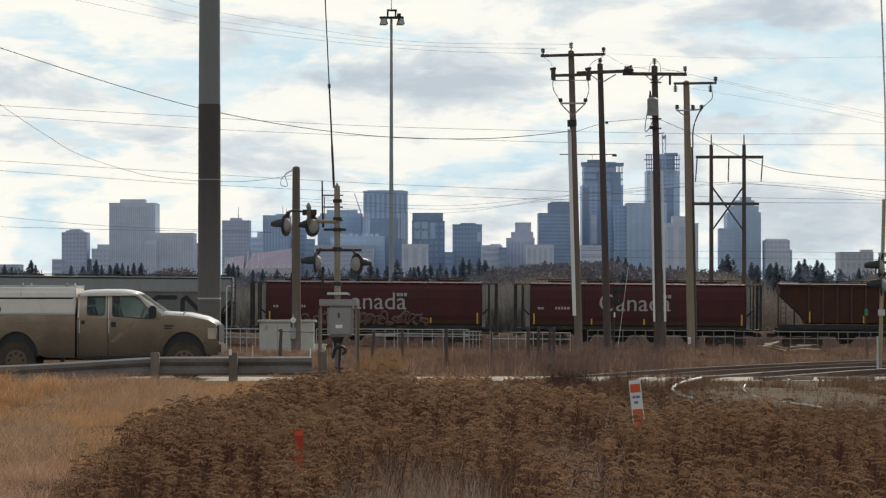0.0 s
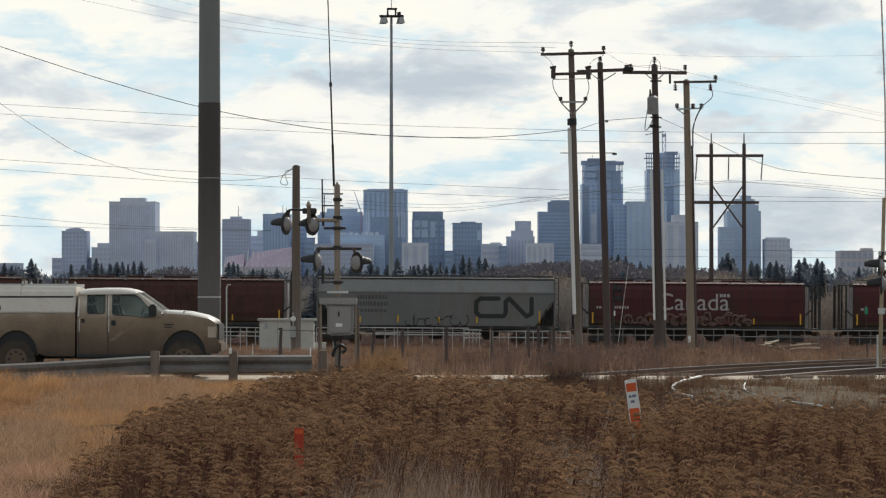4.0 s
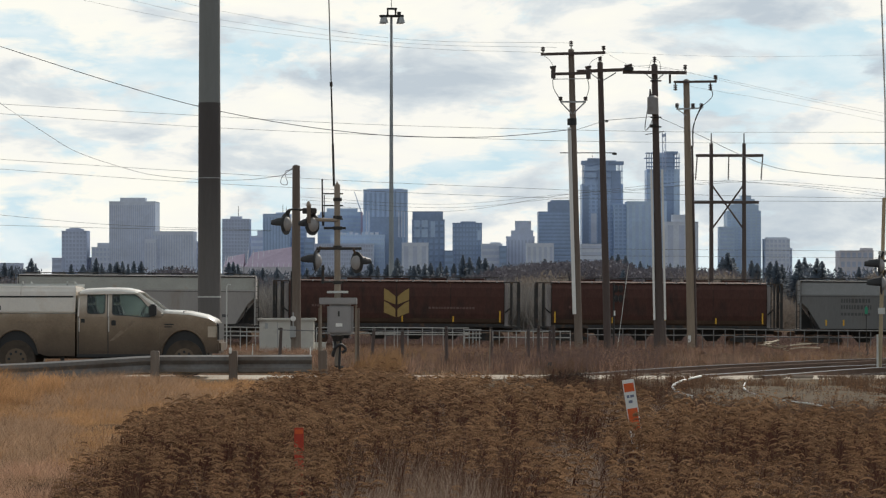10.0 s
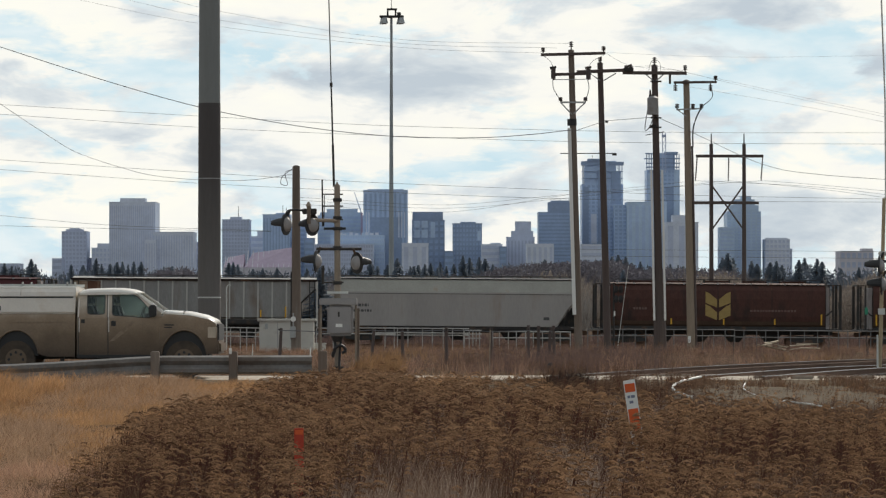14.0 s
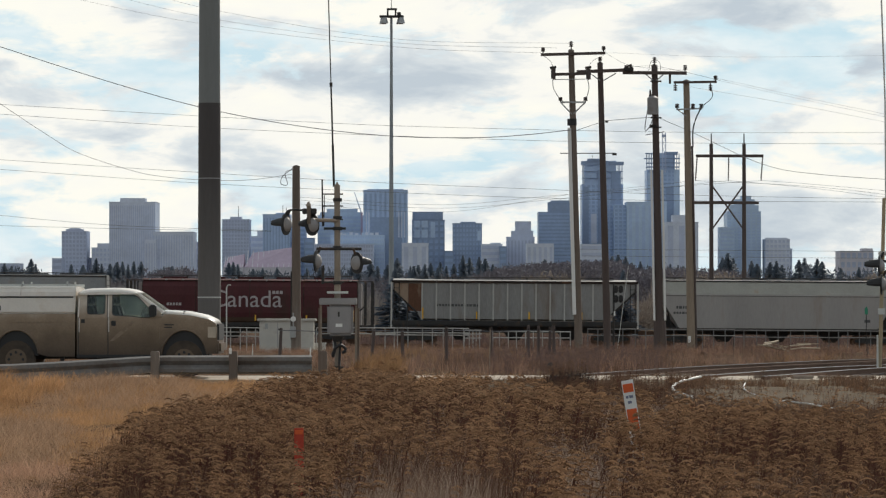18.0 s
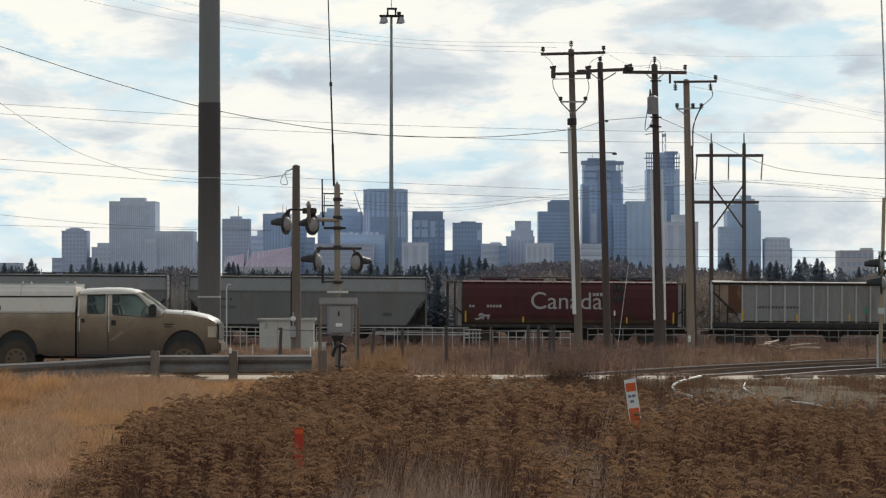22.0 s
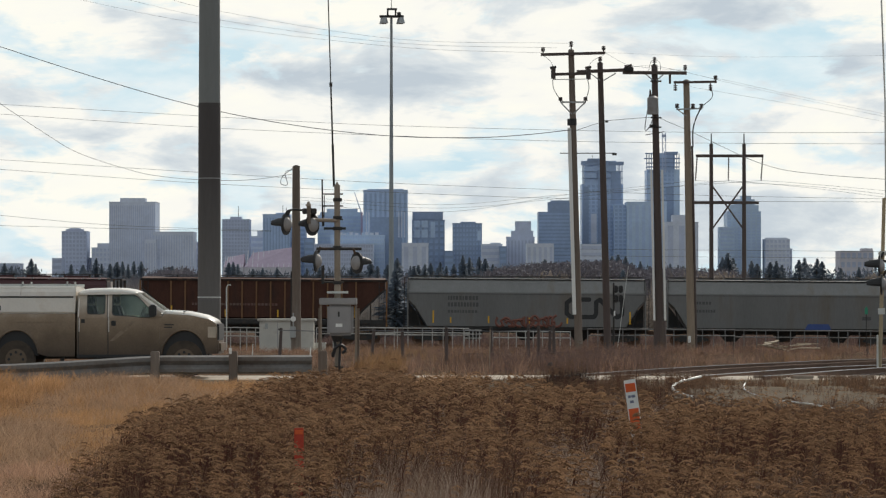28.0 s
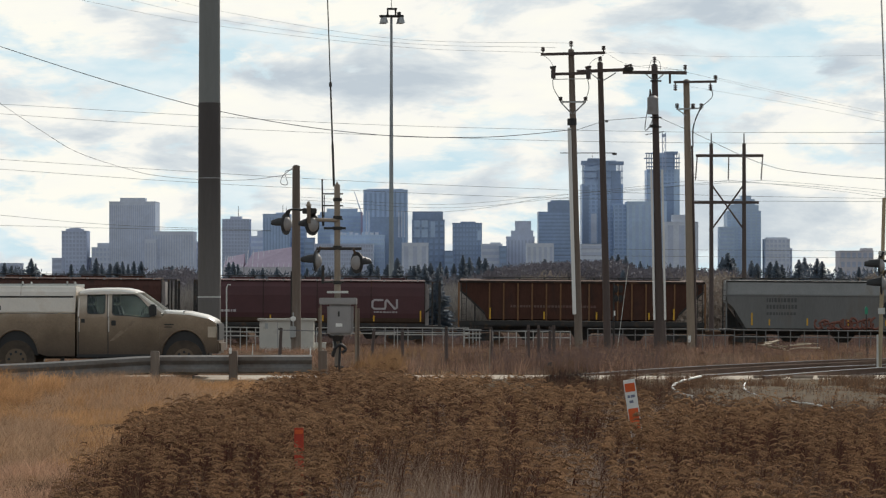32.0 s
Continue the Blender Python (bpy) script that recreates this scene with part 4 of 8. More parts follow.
            part("door_gap", box(x0 - 0.016, x0 + 0.0, s * (w - 0.01), s * (w + 0.004), 0.5, 1.3), M_BLACK, d)
            if x0 < -2:
                part("badge_plate", box(x0 + 0.05, x0 + 0.13, s * (w + 0.016), s * (w + 0.022), 1.17, 1.25), M_BLACK, d)
            else:
                part("door_handle", box(x0 + 0.06, x0 + 0.16, s * (w + 0.016), s * (w + 0.045), 1.11, 1.22, 0.01), M_BLACK, d, "black door handle")
                part("wiped_streak", prism([(x0 + 0.02, 0.78), (x0 + 0.13, 0.80), (x0 + 0.36, 0.98), (x0 + 0.57, 1.20), (x0 + 0.50, 1.22), (x0 + 0.28, 1.03)], s * (w + 0.0165), s * (w + 0.018)), M_STREAK, d, "lighter diagonal streak across the muddy door")
        part("mirror", box(-0.74, -0.58, s * (w + 0.02), s * (w + 0.22), 1.30, 1.56, 0.03), M_BLACK, tk, "black towing mirror")
        part("headlamp", box(0.48, 0.695, s * 0.72, s * (w + 0.008), 0.84, 1.11, 0.02), surf("headlamp_lens", (0.5, 0.42, 0.33), 0.25, 0, 0.2, 4, 30, 0), tk, "dusty headlamp with amber corner")
        part("wheel_lining", box(-0.47, 0.47, s * (w - 0.3), s * (w - 0.05), 0.48, 1.03), M_BLACK, tk)
        part("wheel_lining", box(-4.04, -3.1, s * (w - 0.3), s * (w - 0.05), 0.48, 1.03), M_BLACK, tk)
        for cx in (0.0, -3.57):
            lip = [(x, s * (w + 0.012), z) for x, z in arch(cx, 0.515, 0.5, 16)]
            part("arch_lip", tube(lip, 0.02, 6), paint, tk, "raised wheel-arch lip")
        part("body_crease", box(-4.7, 0.5, s * (w + 0.0), s * (w + 0.012), 1.19, 1.205), paint, tk)
        part("wing_vent", box(-0.42, -0.22, s * (w + 0.002), s * (w + 0.012), 1.12, 1.145), M_BLACK, tk)
        part("wing_vent", box(-0.42, -0.26, s * (w + 0.002), s * (w + 0.012), 1.07, 1.09), M_BLACK, tk)
        for x in (0, -3.57):
            wh = part("wheel", rod((x, s * (w - 0.22), 0.40), (x, s * (w + 0.01), 0.40), 0.40, 0.40, 32), surf("muddy_tyre_rubber", (0.085, 0.064, 0.048), 0.95, 0, 0.35, 2.0, 26, 0.4, (0.05, 0.04, 0.033), 0.5), tk, "mud-caked tyre")
            part("rim", disc((x, s * (w + 0.012), 0.40), (0, 1, 0), 0.225, 0.02, 28), M_MUD, wh, "mud-coated rim")
            for k in range(8):
                a = k * math.pi / 4
                part("rim_hole", disc((x + 0.15 * math.cos(a), s * (w + 0.024), 0.40 + 0.15 * math.sin(a)), (0, 1, 0), 0.03, 0.006, 10), M_BLACK, wh)
            part("hub", disc((x, s * (w + 0.03), 0.40), (0, 1, 0), 0.07, 0.04, 16), M_MUD, wh)
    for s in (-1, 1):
        # Black strip stands for the shade under the body edge.
        part("plastic_sill", box(-2.28, -0.62, s * (w - 0.03), s * (w + 0.003), 0.44, 0.50), M_BLACK, tk, "black strip painted as shade along the sill")
    part("bumper", box(0.52, 0.78, -0.97, 0.97, 0.52, 0.79, 0.05), paint, tk, "muddy front bumper")
    part("grille", box(0.62, 0.735, -0.9, 0.9, 0.80, 1.15, 0.02), M_BLACK, tk)
    part("chassis", box(-4.6, 0.5, -0.45, 0.45, 0.40, 0.58), M_IRON, tk)
    part("running_gear", rod((-3.57, -0.9, 0.40), (-3.57, 0.9, 0.40), 0.07, 0.07, 10, rod((0, -0.9, 0.4), (0, 0.9, 0.4), 0.06, 0.06, 10)), M_IRON, tk)
    for x in (-2.6, -1.9, -1.2):
        part("underbody_bracket", box(x - 0.04, x + 0.04, -0.9, -0.8, 0.36, 0.48), M_IRON, tk)
    # bed cap with lift-up side lids and roof rails
    cap = part("bed_cap", prism([(-4.78, 1.37), (-2.33, 1.37), (-2.30, 1.93), (-4.75, 1.95)], -0.93, 0.93, 0.02), M_TRUCK_CLEAN, tk, "dusty white service cap on the bed")
    for s in (-1, 1):
        part("side_lid", box(-4.7, -2.36, s * 0.93, s * 0.955, 1.40, 1.70, 0.006), M_TRUCK_CLEAN, cap, "lift-up side lid")
        lid = [(0.90, 1.74), (0.968, 1.742), (0.960, 1.83), (0.925, 1.91), (0.86, 1.955), (0.78, 1.972), (0.78, 1.74)]
        for xa, xb in ((-4.74, -3.48), (-3.46, -2.32)):
            part("upper_lid", loft([[(x, s * y, z) for y, z in lid] for x in (xa, xb)]), M_TRUCK_CLEAN, cap, "upper lid rounded towards the roof")
        part("lid_seam", box(-4.7, -2.36, s * 0.93, s * 0.95, 1.705, 1.735), M_BLACK, cap)
        part("lid_lock", box(-4.02, -3.9, s * 0.955, s * 0.965, 1.44, 1.53), M_BLACK, cap, "black lid lock")
        part("roof_bar", box(-4.75, -2.3, s * 0.8, s * 0.84, 1.94, 2.0), M_PALE_STEEL, cap)
        for x in (-4.3, -3.45, -2.5):
            part("roof_bar_foot", box(x - 0.015, x + 0.015, s * 0.8, s * 0.84, 1.9, 2.05), M_PALE_STEEL, cap)


make_truck()


# ---- crash barrier along the road ----
def make_barrier():
    bar = thing("crash_barrier", (0, 72.6, 0), "weathered steel w-beam crash barrier on timber posts", "guard rail")
    xs = np.linspace(-14.0, -2.638, 20)
    zt = lambda x: np.interp(x, [-14.0, -9.0, -7.8, -5.8, -2.0], [0.32, 0.40, 0.46, 0.585, 0.595])
    sec = []
    for x in xs:
        z = float(zt(x))
        sec.append([(x, y, z + dz * 1.2) for y, dz in [(0.0, 0), (-0.08, -0.03), (-0.08, -0.09), (-0.02, -0.155), (-0.08, -0.22), (-0.08, -0.28), (0.0, -0.31), (0.004, -0.29), (-0.07, -0.27), (-0.07, -0.23), (-0.01, -0.155), (-0.07, -0.08), (-0.07, -0.04), (0.004, -0.02)]])
    part("beam", loft(sec), M_BEAM, bar, "dull galvanised corrugated beam")
    for px in (-13.2, -11.4, -9.6, -5.776, -4.207, -2.41):
        h = float(zt(px)) + 0.09
        part("post", box(px - 0.085, px + 0.085, -0.32, -0.11, -0.5, h, 0.015), M_WOOD, bar, "grey timber post")
    part("end_reflector", box(-4.287, -4.23, -0.36, -0.33, 0.62, 0.74, 0.005), M_RAIL_WHITE, bar, "white reflector tab")


make_barrier()


# ---- crossing signals ----
M_MAST = surf("aluminium_mast", (0.30, 0.25, 0.2), 0.6, 0.2, 0.25, 1.5, 30, 0.1, (0.2, 0.16, 0.12), 0.55)
M_BOX = surf("grey_cabinet_paint", (0.31, 0.30, 0.30), 0.6, 0, 0.15, 1.5, 30, 0.05, (0.24, 0.22, 0.21), 0.56)


M_BRACKET = surf("brown_cast_bracket", (0.17, 0.135, 0.105), 0.7, 0.1, 0.3, 2, 30, 0.2)


def flasher(mast, c, n, aim_z=0.0):
    """One crossing lamp seen from behind: dark disc, rounded lamp back, long visor."""
    n = Vector((n[0], n[1], aim_z)).normalized()
    c = Vector(c)
    d = part("flasher", disc(c, n, 0.255, 0.03, 28), M_BLACK, mast, "round black-rimmed crossing lamp")
    back = loft([[c - n * (0.02 + 0.11 * math.sin(a)) + (n.cross(Vector((0, 0, 1))).normalized() * math.cos(w) + n.cross(n.cross(Vector((0, 0, 1)))).normalized() * math.sin(w)) * 0.17 * math.cos(a)
                   for w in np.linspace(0, 2 * math.pi, 21)[:-1]] for a in (0, 0.4, 0.8, 1.2, 1.5)])
    part("lamp_back", back, M_BOX, d, "pale grey rounded lamp back", smooth=True)
    up = Vector((0, 0, 1))
    side = n.cross(up).normalized()
    rings = []
    for k, (dist, rad) in enumerate(((0.0, 0.145), (0.2, 0.125), (0.36, 0.075))):
        rings.append([c + n * dist + side * rad * math.cos(a) + up * (rad * math.sin(a) + 0.02) for a in np.linspace(-0.5, math.pi + 0.5, 11)] +
                     [c + n * dist + side * (rad - 0.012) * math.cos(a) + up * ((rad - 0.012) * math.sin(a) + 0.02) for a in np.linspace(math.pi + 0.5, -0.5, 11)])
    part("visor", loft(rings), M_BLACK, d, "long dark visor")
    part("lamp_bracket", rod(c - n * 0.05 + Vector((0, 0, 0.2)), c - n * 0.1 + Vector((0, 0, 0.34)), 0.03, 0.03, 8), M_IRON, d)


def make_signal():
    s = thing("crossing_signal", (-2.476, 85.0, 0.0), "railway crossing signal mast with flashers, relay box and whip antenna", "crossing signal")
    part("mast", rod((0, 0, -0.3), (-0.02, 0, 4.419), 0.075, 0.07, 14), M_MAST, s, "tan-grey tubular mast")
    part("finial", rod((-0.02, 0, 4.419), (-0.02, 0, 4.512), 0.05, 0.0, 10), M_MAST, s)
    for v in (353, 385, 404, 438, 500):
        part("clamp", rod((-0.01, 0, EYE + (535 - v) * 0.0133 - 0.04), (-0.01, 0, EYE + (535 - v) * 0.0133 + 0.04), 0.105, 0.105, 12), M_IRON, s)
    part("base_casting", rod((0, 0, -0.3), (0, 0, 0.15), 0.2, 0.13, 12), M_IRON, s)
    # upper arm with two lamps, lower arm with two
    part("upper_arm", rod((-0.02, -0.05, 3.58), (-0.6656, -0.25, 3.594), 0.045, 0.04, 8), M_MAST, s, "lamp arm")
    part("upper_arm_bracket", rod((-0.672, -0.36, 3.5), (-0.672, -0.36, 3.926), 0.045, 0.055, 10), M_BRACKET, s, "tan upright casting")
    part("junction_box", box(-0.8254, -0.4925, -0.36, -0.2, 3.727, 3.86, 0.015), M_IRON, s)
    part("arm_bend", tube(bend([(-0.7588, -0.28, 3.807), (-1.0117, -0.3, 3.833), (-1.1715, -0.3, 3.793), (-1.2247, -0.3, 3.687)], 12), 0.025, 8), M_IRON, s)
    part("arm_finial", rod((-0.6789, -0.36, 3.913), (-0.6789, -0.36, 4.02), 0.07, 0.02, 8), M_MAST, s)
    flasher(s, (-1.2114, -0.3, 3.487), (-0.92, 0.4))
    flasher(s, (-0.599, -0.2, 3.474), (-0.8, 0.6))
    part("lower_arm", rod((-0.5059, -0.05, 2.915), (0.5591, -0.05, 2.915), 0.035, 0.035, 8), M_IRON, s, "lower lamp arm")
    flasher(s, (-0.5059, -0.1, 2.622), (-0.97, 0.2))
    flasher(s, (0.4526, -0.1, 2.582), (0.82, 0.57))
    part("hanging_bracket", box(-0.3861, -0.3195, -0.04, 0.04, 2.089, 2.515), M_IRON, s)
    part("step_bar", rod((-0.3861, 0, 2.129), (0.1331, 0, 2.129), 0.02, 0.02, 6), M_IRON, s)
    # ladder-like bracket beside the mast
    part("ladder_rail", rod((-0.3727, 0, 4.552), (-0.3594, 0, 3.447), 0.018, 0.018, 6), M_IRON, s)
    part("ladder_rail", rod((-0.3195, 0, 4.179), (-0.3328, 0, 3.447), 0.012, 0.012, 6), M_IRON, s)
    for v in (4.206, 3.926, 3.607):
        part("ladder_rung", rod((-0.3594, 0, v), (0.1198, 0, v), 0.016, 0.016, 6), M_IRON, s)
    part("step_plate", box(-0.3328, 0.1864, -0.06, 0.06, 3.367, 3.421), M_IRON, s)
    # relay box on its two legs with a sheet-metal hood
    hood = part("box_hood", box(-0.426, 0.4526, -0.48, 0.12, 1.597, 1.756, 0.015), M_BOX, s, "sheet-metal mounting plate")
    part("cap_plate", box(-0.2529, 0.2396, -0.12, 0.12, 1.863, 1.916), M_PALE_STEEL, s)
    bx = part("relay_box", box(-0.2396, 0.3727, -0.42, -0.14, 0.878, 1.61, 0.055), M_BOX, s, "grey steel relay box")
    part("box_door", box(-0.1997, 0.3195, -0.445, -0.42, 0.931, 1.557, 0.011), M_BOX, bx, "grey box door")
    part("door_plate", box(-0.0399, 0.1198, -0.447, -0.44, 1.078, 1.157), M_RAIL_WHITE, bx, "small white plate")
    part("door_handle", box(0.0133, 0.0532, -0.46, -0.44, 1.317, 1.437, 0.005), M_IRON, bx)
    part("box_socket", rod((0, -0.28, 0.865), (0, -0.28, 0.731), 0.16, 0.1, 14), M_IRON, s)
    for u in (-0.3994, 0.426):
        part("box_leg", box(u - 0.025, u + 0.025, -0.12, -0.06, -0.3, 1.583), M_MAST, s)
    for u in (-0.426, 0.4659):
        part("box_leg", box(u - 0.04, u + 0.04, 0.1, 0.16, -0.3, 1.517), M_WOOD, s)
    part("cable", tube(bend([(-0.0932, -0.28, 0.865), (-0.0532, -0.3, 0.625), (-0.1065, -0.34, 0.385), (-0.0799, -0.36, 0.545), (0.0799, -0.38, 0.652), (0.1997, -0.38, 0.545), (0.1065, -0.38, 0.465)], 24), 0.035, 8), M_BLACK, s, "looped black cable")
    part("ground_cable", tube(bend([(0.0799, -0.3, 0.731), (0.0532, -0.3, 0.452), (0.0266, -0.3, -0.1)], 10), 0.03, 8), M_BLACK, s)
    whip = part("whip_antenna", tube([(0, 0, 0), (0, 0, 1.0)], 0.028, 8, tube([(0, 0, 1.0), (0, 0, 2.4)], 0.02, 8, tube([(0, 0, 2.4), (0, 0, 6.0)], 0.014, 6, rod((0, 0, 2.36), (0, 0, 2.46), 0.035, 0.035, 8)))), M_IRON, s, "thin whip antenna leaning in the wind")
    whip.matrix_basis = pose(-0.0932, 0, 4.379, 0, -1.6, 0)
    return whip


WHIP = make_signal()


def make_edge_signal():
    s = thing("crossing_signal", (10.681, 88.0, 0.0), "second crossing signal mast with visored lamps and pale guard post", "crossing signal")
    part("mast", rod((-0.0413, 0, -0.3), (0.0827, 0, 4.2), 0.05, 0.045, 12), surf("tan_mast_paint", (0.40, 0.32, 0.2), 0.6, 0, 0.25, 1.2, 18, 0.1, (0.28, 0.22, 0.14), 0.55), s)
    part("whip_antenna", tube([(0.124, 0, 4.172), (0.1103, 0, 6.543), (0.0138, 0, 9.299)], 0.02, 6), M_PALE_STEEL, s, "pale whip antenna")
    part("lamp_arm", rod((-0.3032, -0.1, 2.656), (0.1654, -0.1, 2.656), 0.035, 0.035, 8), M_IRON, s)
    flasher(s, (-0.0551, -0.15, 2.546), (-0.97, 0.2))
    flasher(s, (0.0, -0.15, 2.091), (-0.97, 0.2))
    part("sign_plate", box(-0.0827, 0.0827, -0.12, -0.1, 1.361, 1.512), M_PALE_STEEL, s)
    part("guard_post", rod((-0.1103, -0.2, -0.3), (-0.1103, -0.2, 0.864), 0.024, 0.024, 8), M_PALE_STEEL, s)
    part("bracket", box(-0.0551, 0.1654, -0.1, 0.1, 2.794, 2.904, 0.02), M_PALE_STEEL, s)


make_edge_signal()


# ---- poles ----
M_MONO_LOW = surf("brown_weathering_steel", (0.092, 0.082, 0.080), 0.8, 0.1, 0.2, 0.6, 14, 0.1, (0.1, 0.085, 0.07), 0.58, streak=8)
M_MONO_HIGH = surf("grey_galvanised_shaft", (0.235, 0.245, 0.24), 0.7, 0.1, 0.15, 0.8, 14, 0.1, (0.13, 0.13, 0.12), 0.58, streak=6)


def graded_shaft():
    """Brown weathering steel that turns grey towards its foot."""
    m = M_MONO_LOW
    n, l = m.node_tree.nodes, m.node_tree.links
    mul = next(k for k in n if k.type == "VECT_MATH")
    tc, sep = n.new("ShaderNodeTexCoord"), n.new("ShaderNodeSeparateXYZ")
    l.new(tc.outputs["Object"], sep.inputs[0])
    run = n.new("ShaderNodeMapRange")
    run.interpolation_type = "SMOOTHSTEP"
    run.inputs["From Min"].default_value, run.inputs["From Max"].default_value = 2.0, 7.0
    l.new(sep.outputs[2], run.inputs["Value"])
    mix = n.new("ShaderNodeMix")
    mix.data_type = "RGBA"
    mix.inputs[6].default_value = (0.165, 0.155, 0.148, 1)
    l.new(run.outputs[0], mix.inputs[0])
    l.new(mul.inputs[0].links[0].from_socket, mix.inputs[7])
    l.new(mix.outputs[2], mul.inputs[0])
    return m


def make_monopole():
    m = thing("transmission_monopole", (-7.642, 118, -0.2), "thick brown and grey steel transmission pole", "power pole")
    r = 0.3604
    part("lower_shaft", rod((0, 0, -0.3), (0, 0, 8.174 + 0.2), r * 1.06, r, 40), graded_shaft(), m, "brown lower shaft, greyer towards its foot", smooth=True)
    part("upper_shaft", rod((0, 0, 8.174 + 0.2), (0, 0, 24), r * 0.985, r * 0.8, 40), M_MONO_HIGH, m, "grey upper shaft", smooth=True)
    part("clamp_band", rod((0, 0, 5.697 + 0.2), (0, 0, 5.723 + 0.2), r * 1.04, r * 1.04, 40), M_GALV, m, "thin pale strap")
    part("weld_band", rod((0, 0, 1.80 + 0.2), (0, 0, 1.845 + 0.2), r * 1.055, r * 1.055, 40), M_PALE_STEEL, m, "scuffed pale band")


make_monopole()


def insulator(pole, p, up=1, h=0.3):
    b = rod(p, Vector(p) + Vector((0, 0, up * h)), 0.03, 0.03, 6)
    for k in range(3):
        z = up * h * (0.35 + 0.25 * k)
        rod(Vector(p) + Vector((0, 0, z - 0.02)), Vector(p) + Vector((0, 0, z + 0.03)), 0.1, 0.07, 10, b)
    part("insulator", b, M_PORCELAIN, pole, "brown porcelain insulator")


def crossarm(pole, p, q, t=0.06, mat=None):
    p, q = Vector(p), Vector(q)
    b = loft([[p + Vector((0, -t, -t)), p + Vector((0, t, -t)), p + Vector((0, t, t)), p + Vector((0, -t, t))],
              [q + Vector((0, -t, -t)), q + Vector((0, t, -t)), q + Vector((0, t, t)), q + Vector((0, -t, t))]])
    return part("crossarm", b, mat or M_POLE_DARK, pole, "weathered timber crossarm")


def utility_pole(x, y, base_z, top, lean, label, mat, r=0.158):
    p = thing("utility_pole", (x, y, base_z), label, "power pole", "poles beside the yard")
    part("pole", rod((0, 0, -0.4), (lean, 0, top - base_z), r * 1.12, r * 0.8, 16), mat, p, smooth=True)
    part("pole_cap", rod((lean, 0, top - base_z), (lean, 0, top - base_z + 0.05), r * 0.82, r * 0.3, 12), M_IRON, p)
    return p


def make_pole_group():
    g = -0.72
    k = 0.0243
    zz = lambda v: EYE + (535 - v) * k - g
    # first pole, double crossarms
    p = utility_pole(5.85, 155, g, 12.501, -0.3399, "tall weathered pole with two crossarms and a white cable guard", M_WOOD)
    ax = lambda u: (u - 1025) * k
    crossarm(p, (ax(957), -0.2, zz(97)), (ax(1071), -0.2, zz(94)))
    for u, v in ((961, 94), (1068, 92)):
        insulator(p, (ax(u), -0.2, zz(v)), 1, 0.25)
    insulator(p, (ax(1011), 0, zz(86)), 1, 0.33)
    crossarm(p, (ax(976), -0.2, zz(132)), (ax(1046), -0.2, zz(130)))
    for u in (979, 1041):
        insulator(p, (ax(u), -0.25, zz(142)), 1, 0.55)
        can = part("fuse_cutout", rod((ax(u), -0.34, zz(140)), (ax(u), -0.34, zz(121)), 0.1, 0.1, 12), M_PORCELAIN, p, "dark cylindrical cutout")
        part("cutout_cap", rod((ax(u) - 0.14, -0.34, zz(121)), (ax(u) + 0.12, -0.34, zz(119)), 0.06, 0.05, 8), M_IRON, can)
        part("loop_lead", tube(bend([(ax(u), -0.34, zz(119)), (ax(u + (-6 if u < 1000 else 8)), -0.3, zz(108)), (ax(961 if u < 1000 else 1068), -0.2, zz(98))], 8), 0.01, 5), M_WIRE, p)
    part("lower_strut", rod((ax(978), -0.22, zz(141)), (ax(1046), -0.22, zz(140)), 0.018, 0.018, 6), M_GALV, p, "thin steel strut")
    crossarm(p, (ax(992), -0.2, zz(181)), (ax(1036), -0.2, zz(181)), 0.035, M_GALV)
    for s in (992, 1036):
        part("arm_brace", rod((ax(s), -0.2, zz(181)), (ax(1013), -0.1, zz(203)), 0.03, 0.03, 6), M_GALV, p)
        part("drop_lead", tube(bend([(ax(978 if s < 1000 else 1040), -0.25, zz(142)), (ax(980 if s < 1000 else 1042), -0.25, zz(158)), (ax(s), -0.22, zz(178))], 10), 0.018, 5), M_WIRE, p)
        insulator(p, (ax(s), -0.2, zz(181)), 1, 0.22)
    guard = part("cable_guard", box(-0.29, -0.12, -0.19, -0.02, 0, 1), M_RAIL_WHITE, p, "white plastic cable guard")
    guard.matrix_basis = Matrix.LocRotScale((ax(1024), 0, zz(556)), Euler((0, radians(-1.55), 0)), (0.9, 1, (556 - 226) * k))
    part("dark_sleeve", rod((ax(1012.5), -0.02, zz(222)), (ax(1012.3), -0.02, zz(210)), 0.2, 0.2, 12), M_BLACK, p)
    # second and third poles carry one long double crossarm
    q = utility_pole(7.137, 156, g, 12.015, -0.3399, "weathered leaning pole sharing a long crossarm", M_POLE_DARK, 0.148)
    bx = lambda u: (u - 1078) * k
    insulator(q, (bx(1064), 0, zz(108)), 1, 0.25)
    for u0, u1 in ((1046, 1064), (1092, 1070)):
        part("arm_brace", rod((bx(u0), -0.2, zz(127)), (bx(u1), -0.1, zz(140)), 0.025, 0.025, 6), M_GALV, q)
    part("pole_step", box(bx(1073), bx(1078), -0.25, -0.1, zz(215), zz(211)), M_IRON, q)
    r = utility_pole(9.394, 156, g, 11.918, -0.2428, "dark pole with a transformer and white cable guards", M_POLE_DARK, 0.165)
    cx = lambda u: (u - 1171) * k
    crossarm(r, (cx(1022), -0.25, zz(125)), (cx(1122), -0.25, zz(121)), 0.07)
    crossarm(r, (cx(1104), -0.2, zz(126)), (cx(1218), -0.2, zz(127)), 0.07)
    for u in (1110, 1118, 1215):
        insulator(r, (cx(u), -0.2, zz(124)), 1, 0.28)
    insulator(r, (cx(1161), 0, zz(112)), 1, 0.35)
